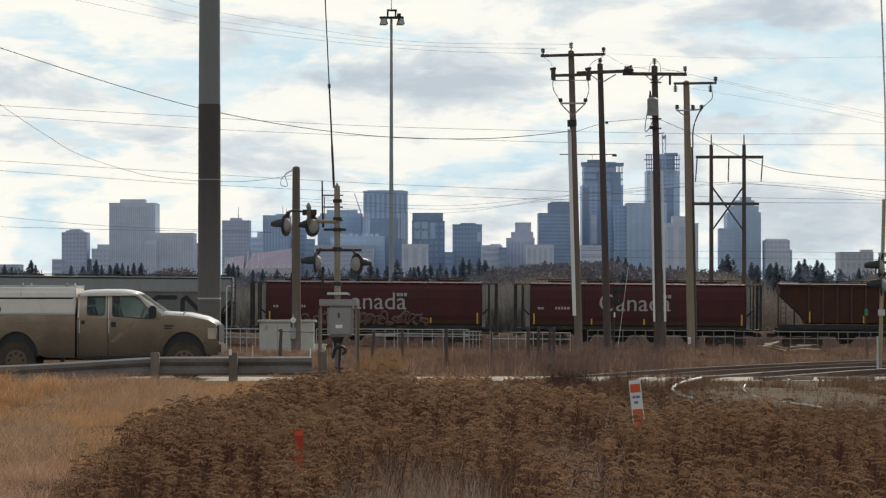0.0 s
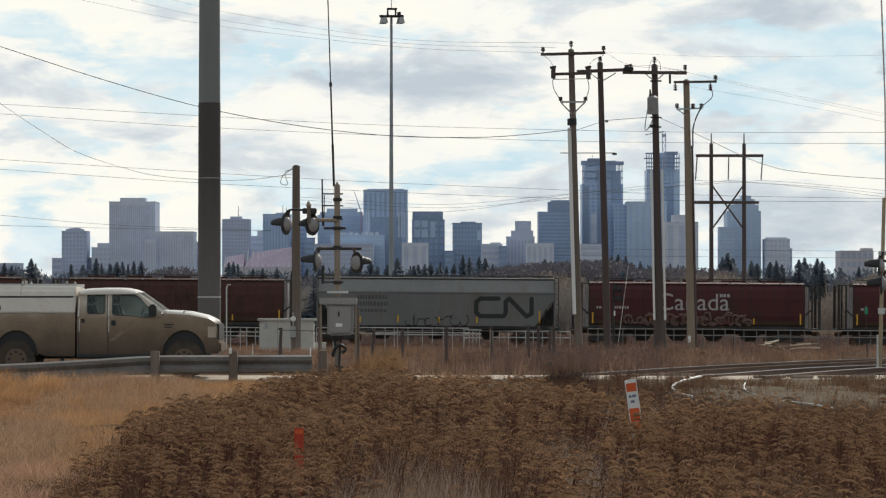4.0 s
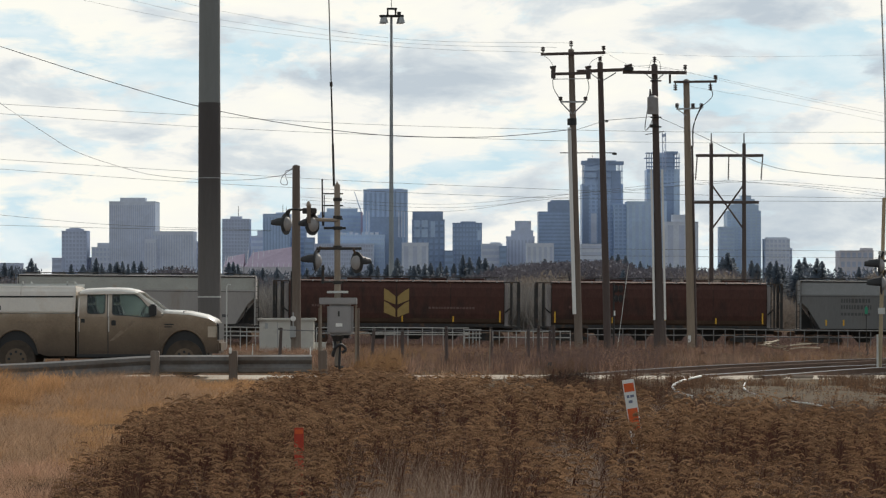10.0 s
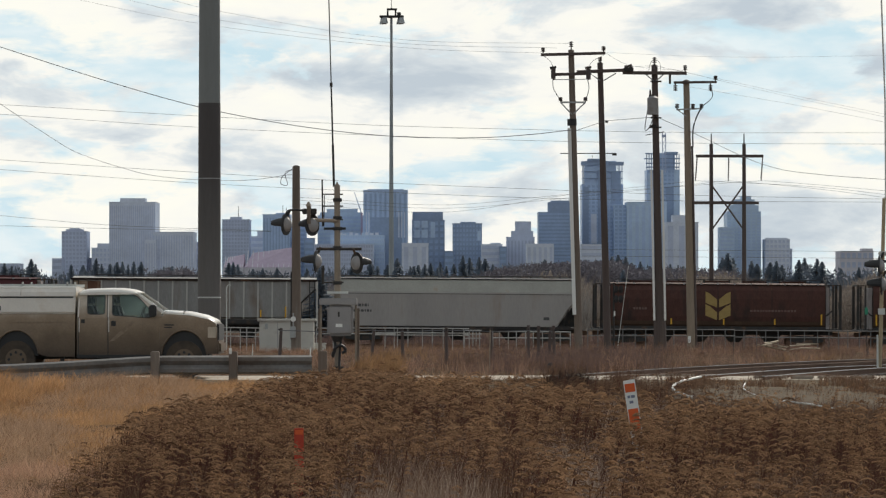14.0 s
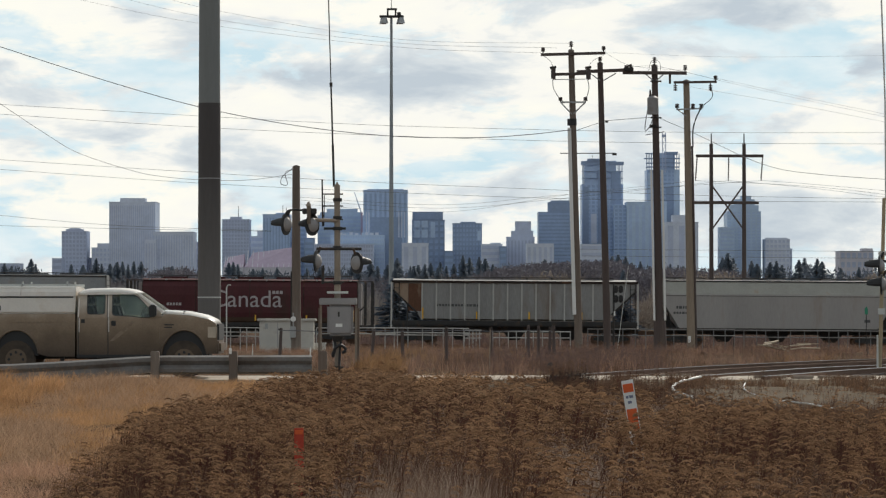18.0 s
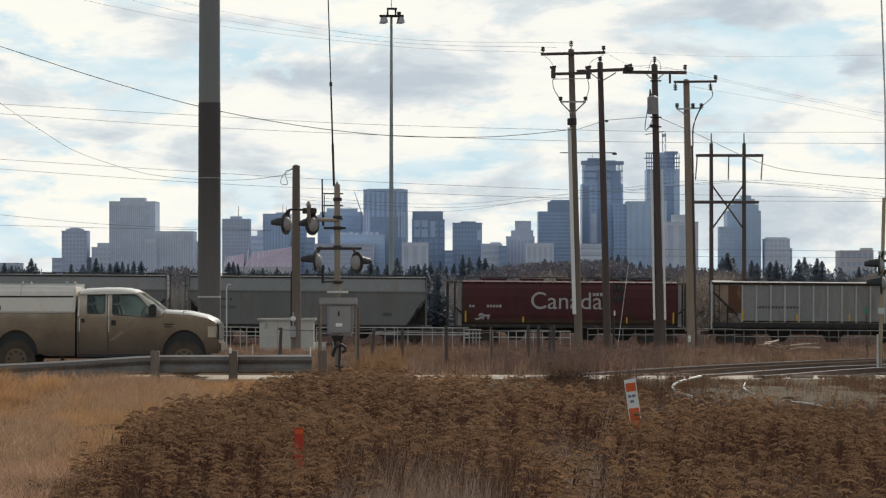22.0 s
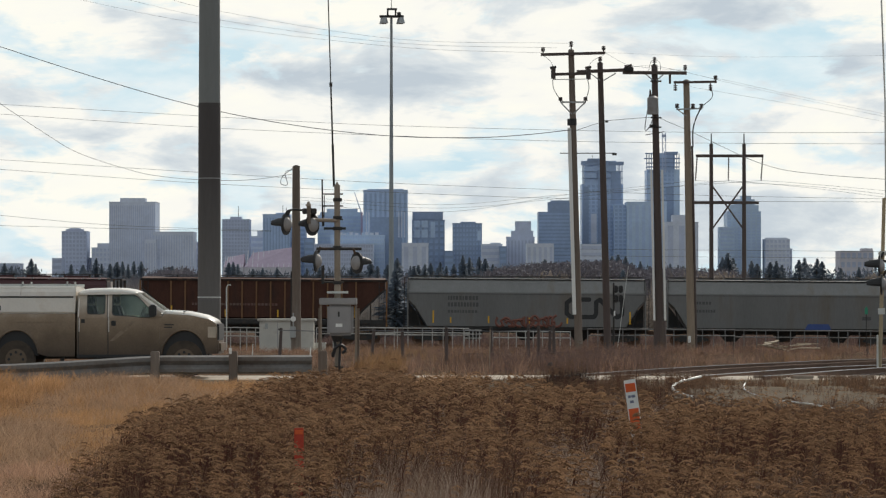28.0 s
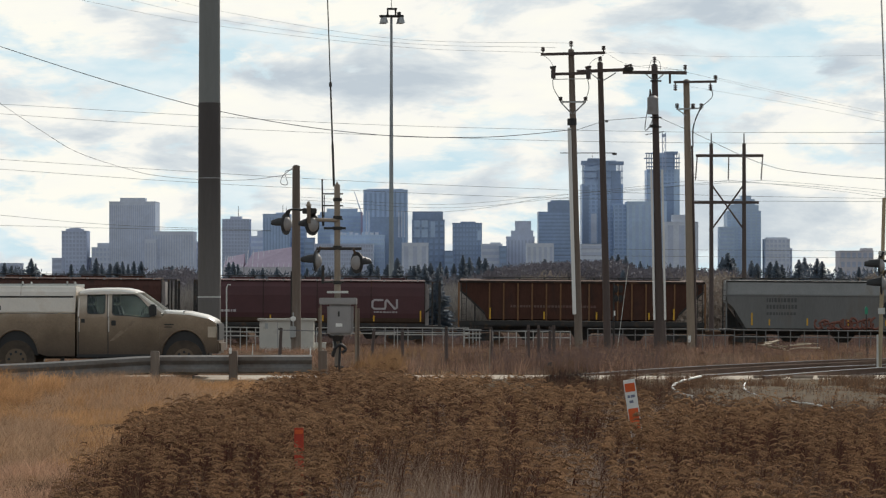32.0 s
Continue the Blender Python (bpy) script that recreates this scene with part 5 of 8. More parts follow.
    for u0, u1 in ((1144, 1160), (1178, 1163)):
        part("arm_brace", rod((cx(u0), -0.2, zz(128)), (cx(u1), -0.1, zz(141)), 0.025, 0.025, 6), M_GALV, r)
    sw = part("switch_box", box(cx(1106), cx(1123), -0.4, -0.2, zz(124), zz(117), 0.03), M_IRON, r, "dark line switch on the arm")
    part("switch_blade", rod((cx(1108), -0.3, zz(117)), (cx(1120), -0.3, zz(112)), 0.05, 0.04, 8), M_PORCELAIN, sw)
    for u0, u1, u2 in ((1161, 1154, 1150), (1161, 1170, 1172)):
        part("loop_lead", tube(bend([(cx(u0), -0.05, zz(101)), (cx(u1), -0.1, zz(108)), (cx(u2), -0.2, zz(124))], 8), 0.01, 5), M_WIRE, r)
    for v in (140, 205, 222):
        part("pole_clamp", box(cx(1163) - 0.22, cx(1163) + 0.24, -0.2, 0.16, zz(v + 2), zz(v)), M_IRON, r)
    part("post_insulator", rod((cx(1188), -0.2, zz(130)), (cx(1188), -0.2, zz(146)), 0.05, 0.05, 8), M_PORCELAIN, r)
    tr = part("transformer", rod((cx(1157), -0.4, zz(201)), (cx(1157), -0.4, zz(172)), 0.24, 0.24, 18), M_BOX, r, "grey can transformer", smooth=True)
    part("transformer_lid", rod((cx(1157), -0.4, zz(172)), (cx(1157), -0.4, zz(168)), 0.25, 0.12, 18), M_BOX, tr)
    part("bushing", rod((cx(1153), -0.45, zz(168)), (cx(1152), -0.45, zz(157)), 0.06, 0.03, 8), M_PORCELAIN, tr)
    part("drop_lead", tube(bend([(cx(1152), -0.45, zz(157)), (cx(1148), -0.4, zz(190)), (cx(1143), -0.4, zz(228)), (cx(1152), -0.4, zz(222)), (cx(1158), -0.3, zz(205))], 14), 0.02, 5), M_WIRE, r)
    part("bracket", box(cx(1152), cx(1164), -0.25, 0.1, zz(224), zz(219)), M_IRON, r)
    for off in (-0.25, 0.22):
        part("cable_guard", box(-0.045, 0.045, -0.15, -0.02, zz(568), zz(300), 0.01), M_RAIL_WHITE, r, "white plastic cable guard").matrix_basis = Matrix.LocRotScale((off + 0.02, 0, 0.03), Euler((0, radians(-1.15), 0)), None)
    part("base_wrap", rod((0, 0, -0.2), (cx(1170), 0, zz(568)), 0.30, 0.26, 16), M_POLE_DARK, r)
    # fourth pole
    s = utility_pole(10.681, 155, g, 11.19, -0.2185, "tan weathered pole with a short crossarm", M_TAN_WOOD, 0.165)
    dx = lambda u: (u - 1224) * k
    crossarm(s, (dx(1192), -0.2, zz(146)), (dx(1268), -0.2, zz(145)), 0.05)
    insulator(s, (dx(1266), -0.2, zz(144)), 1, 0.25)
    insulator(s, (dx(1195), -0.2, zz(147)), -1, 0.35)
    insulator(s, (dx(1257), -0.2, zz(147)), -1, 0.35)
    crossarm(s, (dx(1197), -0.2, zz(194)), (dx(1242), -0.2, zz(192)), 0.03, M_GALV)
    for u in (1198, 1226, 1241):
        insulator(s, (dx(u), -0.22, zz(194)), 1, 0.25)
    part("arm_brace", rod((dx(1199), -0.2, zz(194)), (dx(1217), -0.1, zz(207)), 0.025, 0.025, 6), M_GALV, s)
    part("drop_lead", tube(bend([(dx(1241), -0.2, zz(190)), (dx(1232), -0.25, zz(208)), (dx(1226), -0.25, zz(230)), (dx(1226), -0.2, zz(260))], 12), 0.03, 6), M_BLACK, s)
    part("riser_pipe", rod((dx(1232.5), -0.02, 0), (dx(1225), -0.06, zz(258)), 0.05, 0.05, 8), M_POLE_DARK, s, "dark riser pipe up the pole")
    part("drop_lead", tube(bend([(dx(1258), -0.2, zz(155)), (dx(1260), -0.25, zz(172)), (dx(1243), -0.25, zz(188))], 10), 0.018, 5), M_WIRE, s)
    part("ground_marker", box(dx(1217), dx(1222), -0.2, -0.17, zz(606), zz(594)), M_RAIL_WHITE, s)


make_pole_group()


def make_service_pole():
    g = -0.6
    k = 0.0232
    zz = lambda v: EYE + (535 - v) * k - g
    p = utility_pole(-6.026, 148, g, 7.236, 0.0, "squat brown timber service pole with a meter box", M_WOOD, 0.19)
    part("meter_box", box(-0.24, 0.0, -0.42, -0.2, zz(597), zz(577), 0.02), M_GALV, p, "grey meter box")
    part("meter", disc((-0.1, -0.42, zz(564)), (0, 1, 0), 0.11, 0.16, 20), M_RAIL_WHITE, p, "round white electricity meter")
    part("meter_pipe", rod((-0.1, -0.32, zz(577)), (-0.1, -0.32, zz(553)), 0.03, 0.03, 8), M_GALV, p)
    part("conduit", rod((-0.2, -0.05, zz(600)), (-0.2, -0.05, zz(480)), 0.03, 0.03, 6), M_BLACK, p)
    part("service_loops", tube(bend([(-0.15, 0, zz(298)), (-0.55, -0.1, zz(312)), (-0.62, -0.1, zz(325)), (-0.35, -0.1, zz(326)), (-0.45, -0.1, zz(305)), (-0.12, 0, zz(300))], 24), 0.014, 5), M_WIRE, p, "coiled service wires")


make_service_pole()


def make_h_frame():
    k = 0.047
    g = -1.55
    zz = lambda v: EYE + (535 - v) * k - g
    h = thing("h_frame_pylon", (23.68, 300, g), "dark timber h-frame pylon with cross braces", "power pole")
    u = lambda a: (a - 1288) * k
    for a in (1259, 1317):
        part("leg", rod((u(a), 0, -0.5), (u(a), 0, zz(254)), 0.2, 0.15, 12), M_POLE_DARK, h)
        part("spike", rod((u(a), 0, zz(254)), (u(a), 0, zz(236)), 0.06, 0.05, 6), M_IRON, h)
    part("crossarm", box(u(1232), u(1351), -0.15, 0.15, zz(278), zz(273)), M_POLE_DARK, h)
    part("crossarm", box(u(1228), u(1343), -0.25, -0.1, zz(361), zz(356)), M_POLE_DARK, h)
    part("brace", rod((u(1260), -0.15, zz(328)), (u(1316), -0.15, zz(406)), 0.07, 0.07, 6), M_POLE_DARK, h)
    part("brace", rod((u(1316), 0.15, zz(328)), (u(1260), 0.15, zz(406)), 0.07, 0.07, 6), M_POLE_DARK, h)
    for a, b in ((1234, 1231), (1290, 1289), (1350, 1347)):
        s = rod((u(a), 0, zz(278)), (u(b), 0, zz(319)), 0.04, 0.04, 6)
        for j in range(8):
            f = (j + 1) / 9
            p = Vector((u(a), 0, zz(278))).lerp(Vector((u(b), 0, zz(319))), f)
            rod(p, p + Vector((0, 0, 0.08)), 0.085, 0.06, 10, s)
        part("insulator_string", s, M_PORCELAIN, h, "hanging string of brown insulators")


make_h_frame()


def make_high_mast():
    k = 0.0517
    g = -1.55
    zz = lambda v: EYE + (535 - v) * k - g
    m = thing("high_mast_light", (-4.729, 330, g), "tall grey high-mast floodlight over the rail yard", "light mast")
    part("shaft", rod((0, 0, -0.2), (0, 0, zz(30)), 0.27, 0.11, 18), surf("blue_grey_mast", (0.33, 0.365, 0.385), 0.6, 0.2, 0.2, 1.0, 20, 0.1, streak=6), m, "tapered galvanised shaft", smooth=True)
    part("lamp_ring", box(-21 * k, 22 * k, -0.6, 0.6, zz(30), zz(27), 0.03), M_IRON, m)
    part("winch_cage", box(-8 * k, -5 * k, -0.2, 0.2, zz(28), zz(15), 0, box(6 * k, 9 * k, -0.2, 0.2, zz(28), zz(15), 0, box(-8 * k, 10 * k, -0.25, 0.25, zz(17), zz(14)))), M_IRON, m)
    part("winch_box", box(10 * k, 17 * k, -0.2, 0.2, zz(28), zz(21), 0.02), M_IRON, m)
    part("lightning_rod", rod((0, 0, zz(15)), (0, 0, zz(-6)), 0.04, 0.02, 6), M_IRON, m)
    for x in (-15, -12, 15, 18):
        y = 0.5 if x % 2 else -0.5
        f = part("floodlight", rod((x * k, y, zz(31)), (x * k, y, zz(41)), 0.2, 0.34, 16), M_GALV, m, "grey bell-shaped floodlight", smooth=True)
        part("lamp_neck", rod((x * k, y, zz(28)), (x * k, y, zz(31)), 0.12, 0.2, 10), M_IRON, f)


make_high_mast()


def make_yard_signal():
    k = 0.0313
    g = -1.35
    zz = lambda v: EYE + (535 - v) * k - g
    s = thing("railway_signal", (9.459, 200, g), "small railway signal with dark paired heads", "railway signal")
    part("mast", rod((0, 0, -0.2), (0, 0, zz(500)), 0.06, 0.05, 8), M_IRON, s)
    part("mast_plate", box(0.0, 0.09, -0.08, -0.05, zz(559), zz(550)), M_RAIL_WHITE, s, "small white plate")
    for v in (511, 528):
        for x in (0.0, 0.27):
            hd = part("signal_head", box(x, x + 0.24, -0.2, 0.1, zz(v + 7), zz(v - 6), 0.05), M_BLACK, s, "dark signal head")
            part("signal_visor", rod((x + 0.12, -0.2, zz(v)), (x + 0.12, -0.45, zz(v)), 0.1, 0.1, 12), M_BLACK, hd)
    t = thing("guy_wire", (0, 0, 0), "pale guyed marker rod beside the poles", "wire")
    part("rod", rod((7.189, 150, -0.75), (7.705, 150, 3.177), 0.012, 0.012, 6), M_PALE_STEEL, t)
    w = thing("hydrant_post", (-10.197, 170, -0.9), "slim pale post with a hooked top", "post")
    part("post", rod((0, 0, -0.2), (0, 0, 2.369 + 0.9), 0.032, 0.032, 8), M_PALE_STEEL, w)
    part("hook", tube(bend([(0, 0, 2.316 + 0.9), (0.06, 0, 2.475 + 0.9), (0.2, 0, 2.475 + 0.9)], 8), 0.03, 6), M_PALE_STEEL, w)


make_yard_signal()


# ---- overhead wires ----
def wire(name, points, r, label, group):
    w = thing(name, (0, 0, 0), label, "wire", group)
    part("strand", tube(bend(points, 36), r, 5), M_WIRE, w)


def make_wires():
    near = "wires on the near poles"
    far = "transmission conductors"
    # service and distribution lines, some 150 m out
    wire("overhead_wire", [((u - 784) * y / 6385.2, y, EYE + (535 - v) * y / 6385.2) for u, v, y in ((-120, 42, 150), (0, 82, 150), (180, 140, 150), (350, 188, 150), (520, 221, 150), (688, 240, 150), (838, 243, 152), (930, 238, 153.5), (1014, 229, 154.8))], 0.0150, "dark sagging cable to the poles", near)
    hops = [(1014, 232, 154.8), (1072, 213, 155.8), (1162, 206, 155.8), (1222, 232, 154.8)]
    for (u0, v0, y0), (u1, v1, y1) in zip(hops, hops[1:]):
        wire("overhead_wire", [((u0 - 784) * y0 / 6385.2, y0, EYE + (535 - v0) * y0 / 6385.2), ((u1 - 784) * y1 / 6385.2, y1, EYE + (535 - v1) * y1 / 6385.2)], 0.0109, "cable slung from pole to pole", near)
    wire("overhead_wire", [(10.619, 154.8, 8.996), (14.006, 158, 7.712), (16.689, 160, 7.338), (21.472, 164, 7.172)], 0.0116, "cable leading off from the poles", near)
    wire("overhead_wire", [(-17.448, 132, 9.816), (-16.453, 134, 9.037), (-14.995, 136, 8.019), (-13.962, 138, 7.377), (-12.344, 141, 6.861), (-11.31, 143, 6.667), (-9.629, 145, 6.578), (-7.897, 147, 6.646), (-6.189, 147.9, 6.912)], 0.0095, "thin sagging service wire strand", near)
    for pts in (((100, -10), (350, 40), (700, 82), (962, 93)), ((190, -10), (392, 35), (700, 75), (985, 84)), ((270, -10), (400, 21), (700, 68), (1011, 76))):
        wire("overhead_wire", [((u - 784) * y / 6385.2, y, EYE + (535 - v) * y / 6385.2) for (u, v), y in zip(pts, (178, 170, 162, 155))], 0.0054, "thin conductor to the crossarm", near)
    wire("overhead_wire", [((u - 784) * y / 6385.2, y, EYE + (535 - v) * y / 6385.2) for u, v, y in ((1068, 92, 155), (1300, 100, 160), (1600, 97, 168))], 0.0034, "hair-thin conductor leading off", near)
    for p, q, r in (((1068, 92), (1118, 116), (1215, 125)), ((1118, 118), (1166, 118), (1266, 140))):
        wire("overhead_wire", [((a - 784) * 0.0243, 154.9, EYE + (535 - b) * 0.0243) for a, b in (p, q, r)], 0.0054, "thin jumper between crossarms", near)
    for pts in (((1266, 140), (1420, 175), (1600, 213)), ((1266, 137), (1420, 171), (1600, 208)), ((1222, 153), (1420, 187), (1600, 222))):
        wire("overhead_wire", [((u - 784) * y / 6385.2, y, EYE + (535 - v) * y / 6385.2) for (u, v), y in zip(pts, (154.8, 162, 170))], 0.0048, "thin conductor leading off", near)
    # lines that cross the whole view, at 280 to 300 m
    for vs in ((182, 203, 219.5, 228.5, 233.5, 234), (199, 223, 237.5, 248, 252.5, 254), (280, 303, 321, 334, 345, 352), (297, 322, 337.5, 349.5, 355, 357)):
        pts = [((u - 784) * 0.0446, 285, EYE + (535 - v) * 0.0446) for u, v in zip((-30, 330, 640, 950, 1240, 1600), vs)]
        wire("conductor", pts, 0.0136, "long-span conductor across the sky", far)
    for vs in ((378, 398, 408), (398, 404, 409)):
        pts = [((u - 784) * 0.047, 300, EYE + (535 - v) * 0.047) for u, v in zip((-30, 200, 480), vs)]
        wire("conductor", pts, 0.0136, "low long-span conductor over the trees", far)
    for tip, rights, lefts in ((1231, (330, 350), (345, 375, 352)), (1289, (333, 356), (350, 368, 345)), (1348, (326, 342), (344, 362, 340))):
        base = ((tip - 784) * 0.047, 300, EYE + (535 - 319) * 0.047)
        wire("conductor", [base, ((1440 - 784) * 0.0478, 305, EYE + (535 - rights[0]) * 0.0478), ((1620 - 784) * 0.0486, 310, EYE + (535 - rights[1]) * 0.0486)], 0.0122, "thin conductor hung from the pylon", far)
        wire("conductor", [base, ((1000 - 784) * 0.0478, 305, EYE + (535 - lefts[0]) * 0.0478), ((780 - 784) * 0.0486, 310, EYE + (535 - lefts[1]) * 0.0486), ((520 - 784) * 0.0495, 316, EYE + (535 - lefts[2] - 8) * 0.0495)], 0.0116, "thin conductor hung from the pylon", far)
    for v in (441, 453):
        wire("conductor", [((u - 784) * 0.0454, 290, EYE + (535 - v - (u - 1100) * 0.008) * 0.0454) for u in (980, 1200, 1400, 1600)], 0.0109, "low conductor over the yard", far)


make_wires()


# ---- cabinets, fences and posts behind the road ----
def make_cabinets():
    c = thing("utility_cabinet", (-7.132, 165, -0.95), "pale grey low utility cabinet with an overhanging lid", "cabinet")
    k = 0.0258
    z1 = 0.797 + 0.95
    part("body", box(-48 * k, 48 * k, -0.5, 0.5, -0.1, z1, 0.02), M_CONC, c)
    part("lid", box(-52 * k, 52 * k, -0.58, 0.58, z1, z1 + 0.12, 0.03), M_CONC, c, "pale lid")
    for x in (-16 * k, 16 * k):
        part("door_seam", box(x - 0.012, x + 0.012, -0.506, -0.498, 0.1, z1 - 0.06), M_BOX, c)
    part("lock_box", box(-38 * k, -33 * k, -0.53, -0.5, z1 - 0.35, z1 - 0.1), M_GALV, c)
    d = thing("equipment_box", (-5.694, 166, -1.0), "small pale equipment box in the grass", "cabinet")
    part("body", box(-0.3, 0.3, -0.2, 0.2, -0.1, 0.75, 0.02), M_PALE_STEEL, d)
    part("lid", box(-0.33, 0.33, -0.23, 0.23, 0.75, 0.8, 0.01), M_PALE_STEEL, d)


make_cabinets()


M_PIPE_DULL = surf("dull_pipe_paint", (0.17, 0.17, 0.17), 0.7, 0, 0.25, 1.5, 20, 0.1, (0.1, 0.095, 0.09), 0.5)


def make_pipe_fences():
    rng = random.Random(8)

    def fence(u0, u1, y, tops, step, label, mat=M_PIPE):
        k = 1 / 6385.2 * y
        f = thing("pipe_fence", ((u0 - 784) * k, y, float(ground_z(0, y))), label, "fence", "white pipe fences of the yard")
        g = float(ground_z(0, y))
        for v0, v1 in tops:
            part("rail", rod((0, 0, EYE + (535 - v0) * k - g), ((u1 - u0) * k, 0, EYE + (535 - v1) * k - g), 0.032, 0.032, 6), mat, f)
        u = u0
        while u < u1:
            v = tops[0][0] + (tops[0][1] - tops[0][0]) * (u - u0) / (u1 - u0)
            part("post", rod(((u - u0) * k, 0, -0.2), ((u - u0) * k, 0, EYE + (535 - v) * k - g), 0.034, 0.034, 6), mat, f)
            u += step * rng.uniform(0.75, 1.25)

    fence(396, 462, 215, ((579, 580), (587, 588), (594, 595)), 14, "white three-rail pipe fence")
    fence(560, 700, 218, ((580, 580), (590, 590)), 34, "white two-rail pipe fence")
    fence(660, 830, 214, ((580, 581), (588, 589), (592, 593)), 22, "white three-rail pipe fence beside the track")
    fence(822, 852, 212, ((584, 584), (591, 591), (598, 598)), 7, "short white barred gate")
    fence(872, 1010, 213, ((586, 587), (597, 598)), 15, "white pipe fence with close posts")
    fence(1040, 1300, 213, ((582, 583), (593, 594)), 22, "dull grey pipe fence below the poles", M_PIPE_DULL)
    fence(1300, 1580, 216, ((584, 586), (596, 598)), 20, "dull grey pipe fence running off", M_PIPE_DULL)


make_pipe_fences()


def make_posts():
    rng = random.Random(5)
    for u, lean in ((494, 0.06), (656, 0.1), (712, 0.0), (790, 0.0), (870, -0.02), (935, 0.0), (953, 0.0), (972, 0.03), (981, -0.02)):
        y = 98 + rng.uniform(-2, 2)
        k = y / 6385.2
        g = float(ground_z(0, y))
        p = thing("fence_post", ((u - 784) * k, y, g), "grey weathered timber fence post in dry grass", "post", "old fence posts")
        part("post", rod((0, 0, -0.2), (lean, 0, EYE + (535 - rng.uniform(574, 582)) * k - g), 0.05, 0.042, 9), M_POLE_DARK, p)
        part("strand_staple", box(-0.02, 0.02, -0.12, -0.08, 0.9, 0.94), M_IRON, p)
    w = thing("fence_wire", (0, 0, 0), "thin rusty wire strung between fence posts", "wire")
    part("strand", tube([((u - 784) * 98 / 6385.2, 98, EYE + (535 - 584) * 98 / 6385.2 - 0.03 * (i % 2)) for i, u in enumerate((494, 570, 656, 712, 790, 870, 953, 981))], 0.012, 5), M_WIRE, w)
    for u, v0, v1, y, mat, lab in ((866, 585, 662, 84, M_TAN_WOOD, "thin pale survey stake"), (1297, 598, 630, 125, M_IRON, "dark iron stake in the grass"), (1135, 604, 640, 110, M_RUST, "rusty bent stake in the grass"),
                                   (1535, 604, 636, 112, M_BLACK, "dark iron switch stand"), (446, 610, 634, 84, M_PALE_STEEL, "thin pale marker rod"), (548, 616, 650, 78, M_RAIL_WHITE, "short white stake by the cabinet")):
        k = y / 6385.2
        p = thing("stake", ((u - 784) * k, y, EYE + (535 - v1 - 14) * k), lab, "stake")
        part("shaft", rod((0, 0, 0), (0.02, 0, (v1 + 14 - v0) * k), 0.034 if mat in (M_IRON, M_RUST, M_BLACK) else 0.013, 0.011, 8), mat, p)
        part("tip", rod((0.02, 0, (v1 + 14 - v0) * k), (0.02, 0, (v1 + 16 - v0) * k), 0.012, 0.006, 8), mat, p)
    k = 112 / 6385.2
    sw = thing("switch_stand", ((1533 - 784) * k, 112, EYE + (535 - 642) * k), "slim switch stand with a green target beside the track", "railway fitting")
    part("mast", rod((0, 0, -0.1), (0, 0, 86 * k), 0.014, 0.012, 8), M_IRON, sw)
    part("base", box(-0.12, 0.12, -0.1, 0.1, -0.1, 0.14, 0.02), M_BLACK, sw)
    part("target", prism([(-2.6 * k, 86 * k), (2.6 * k, 86 * k), (3 * k, 96 * k), (0, 100 * k), (-3 * k, 96 * k)], -0.012, 0.012), M_GREEN, sw, "green painted target plate")
    b = thing("bent_pipe", ((1245 - 784) * k, 112, -0.227), "short bent rusty pipe", "pipe")
    part("pipe", tube([(0, 0, -0.1), (0, 0, 18 * k), (-0.02, 0, 20 * k), (-9 * k, 0, 12 * k)], 0.035, 8), M_RUST, b)
    s = thing("switch_target", (2.559, 86, -0.05), "small black rounded switch lamp", "railway fitting")
    part("stem", rod((0, 0, -0.1), (0, 0, 0.12), 0.04, 0.04, 8), M_BLACK, s)
    part("head", loft([[(math.cos(a) * r, math.sin(a) * r, z) for a in np.linspace(0, 2 * math.pi, 13)[:-1]] for z, r in ((0.08, 0.05), (0.14, 0.08), (0.22, 0.075), (0.27, 0.04))]), M_BLACK, s, smooth=True)
    d = thing("timber_pile", (11.1, 116, 0.1), "heap of pale broken boards in dry grass", "timber", kind="")
    for i in range(12):
        x, r = rng.uniform(-0.7, 0.7), rng.uniform(0.25, 0.75)
        o = part("board", box(-r / 2, r / 2, -0.05, 0.05, -0.014, 0.014), surf("split_pale_boards", (0.42, 0.35, 0.26), 0.9, 0, 0.3, 2, 20, 0.2), d)
        o.matrix_basis = pose(x, rng.uniform(-0.4, 0.4), 0.05 + 0.02 * i, rng.uniform(-10, 10), rng.uniform(-16, 16), rng.uniform(-30, 30))


make_posts()


# ---- crossing fittings near the road ----
M_PLANK = surf("weathered_plank", (0.36, 0.30, 0.25), 0.9, 0, 0.4, 1.6, 14, 0.3, (0.14, 0.11, 0.085), 0.55, spec=0.0)


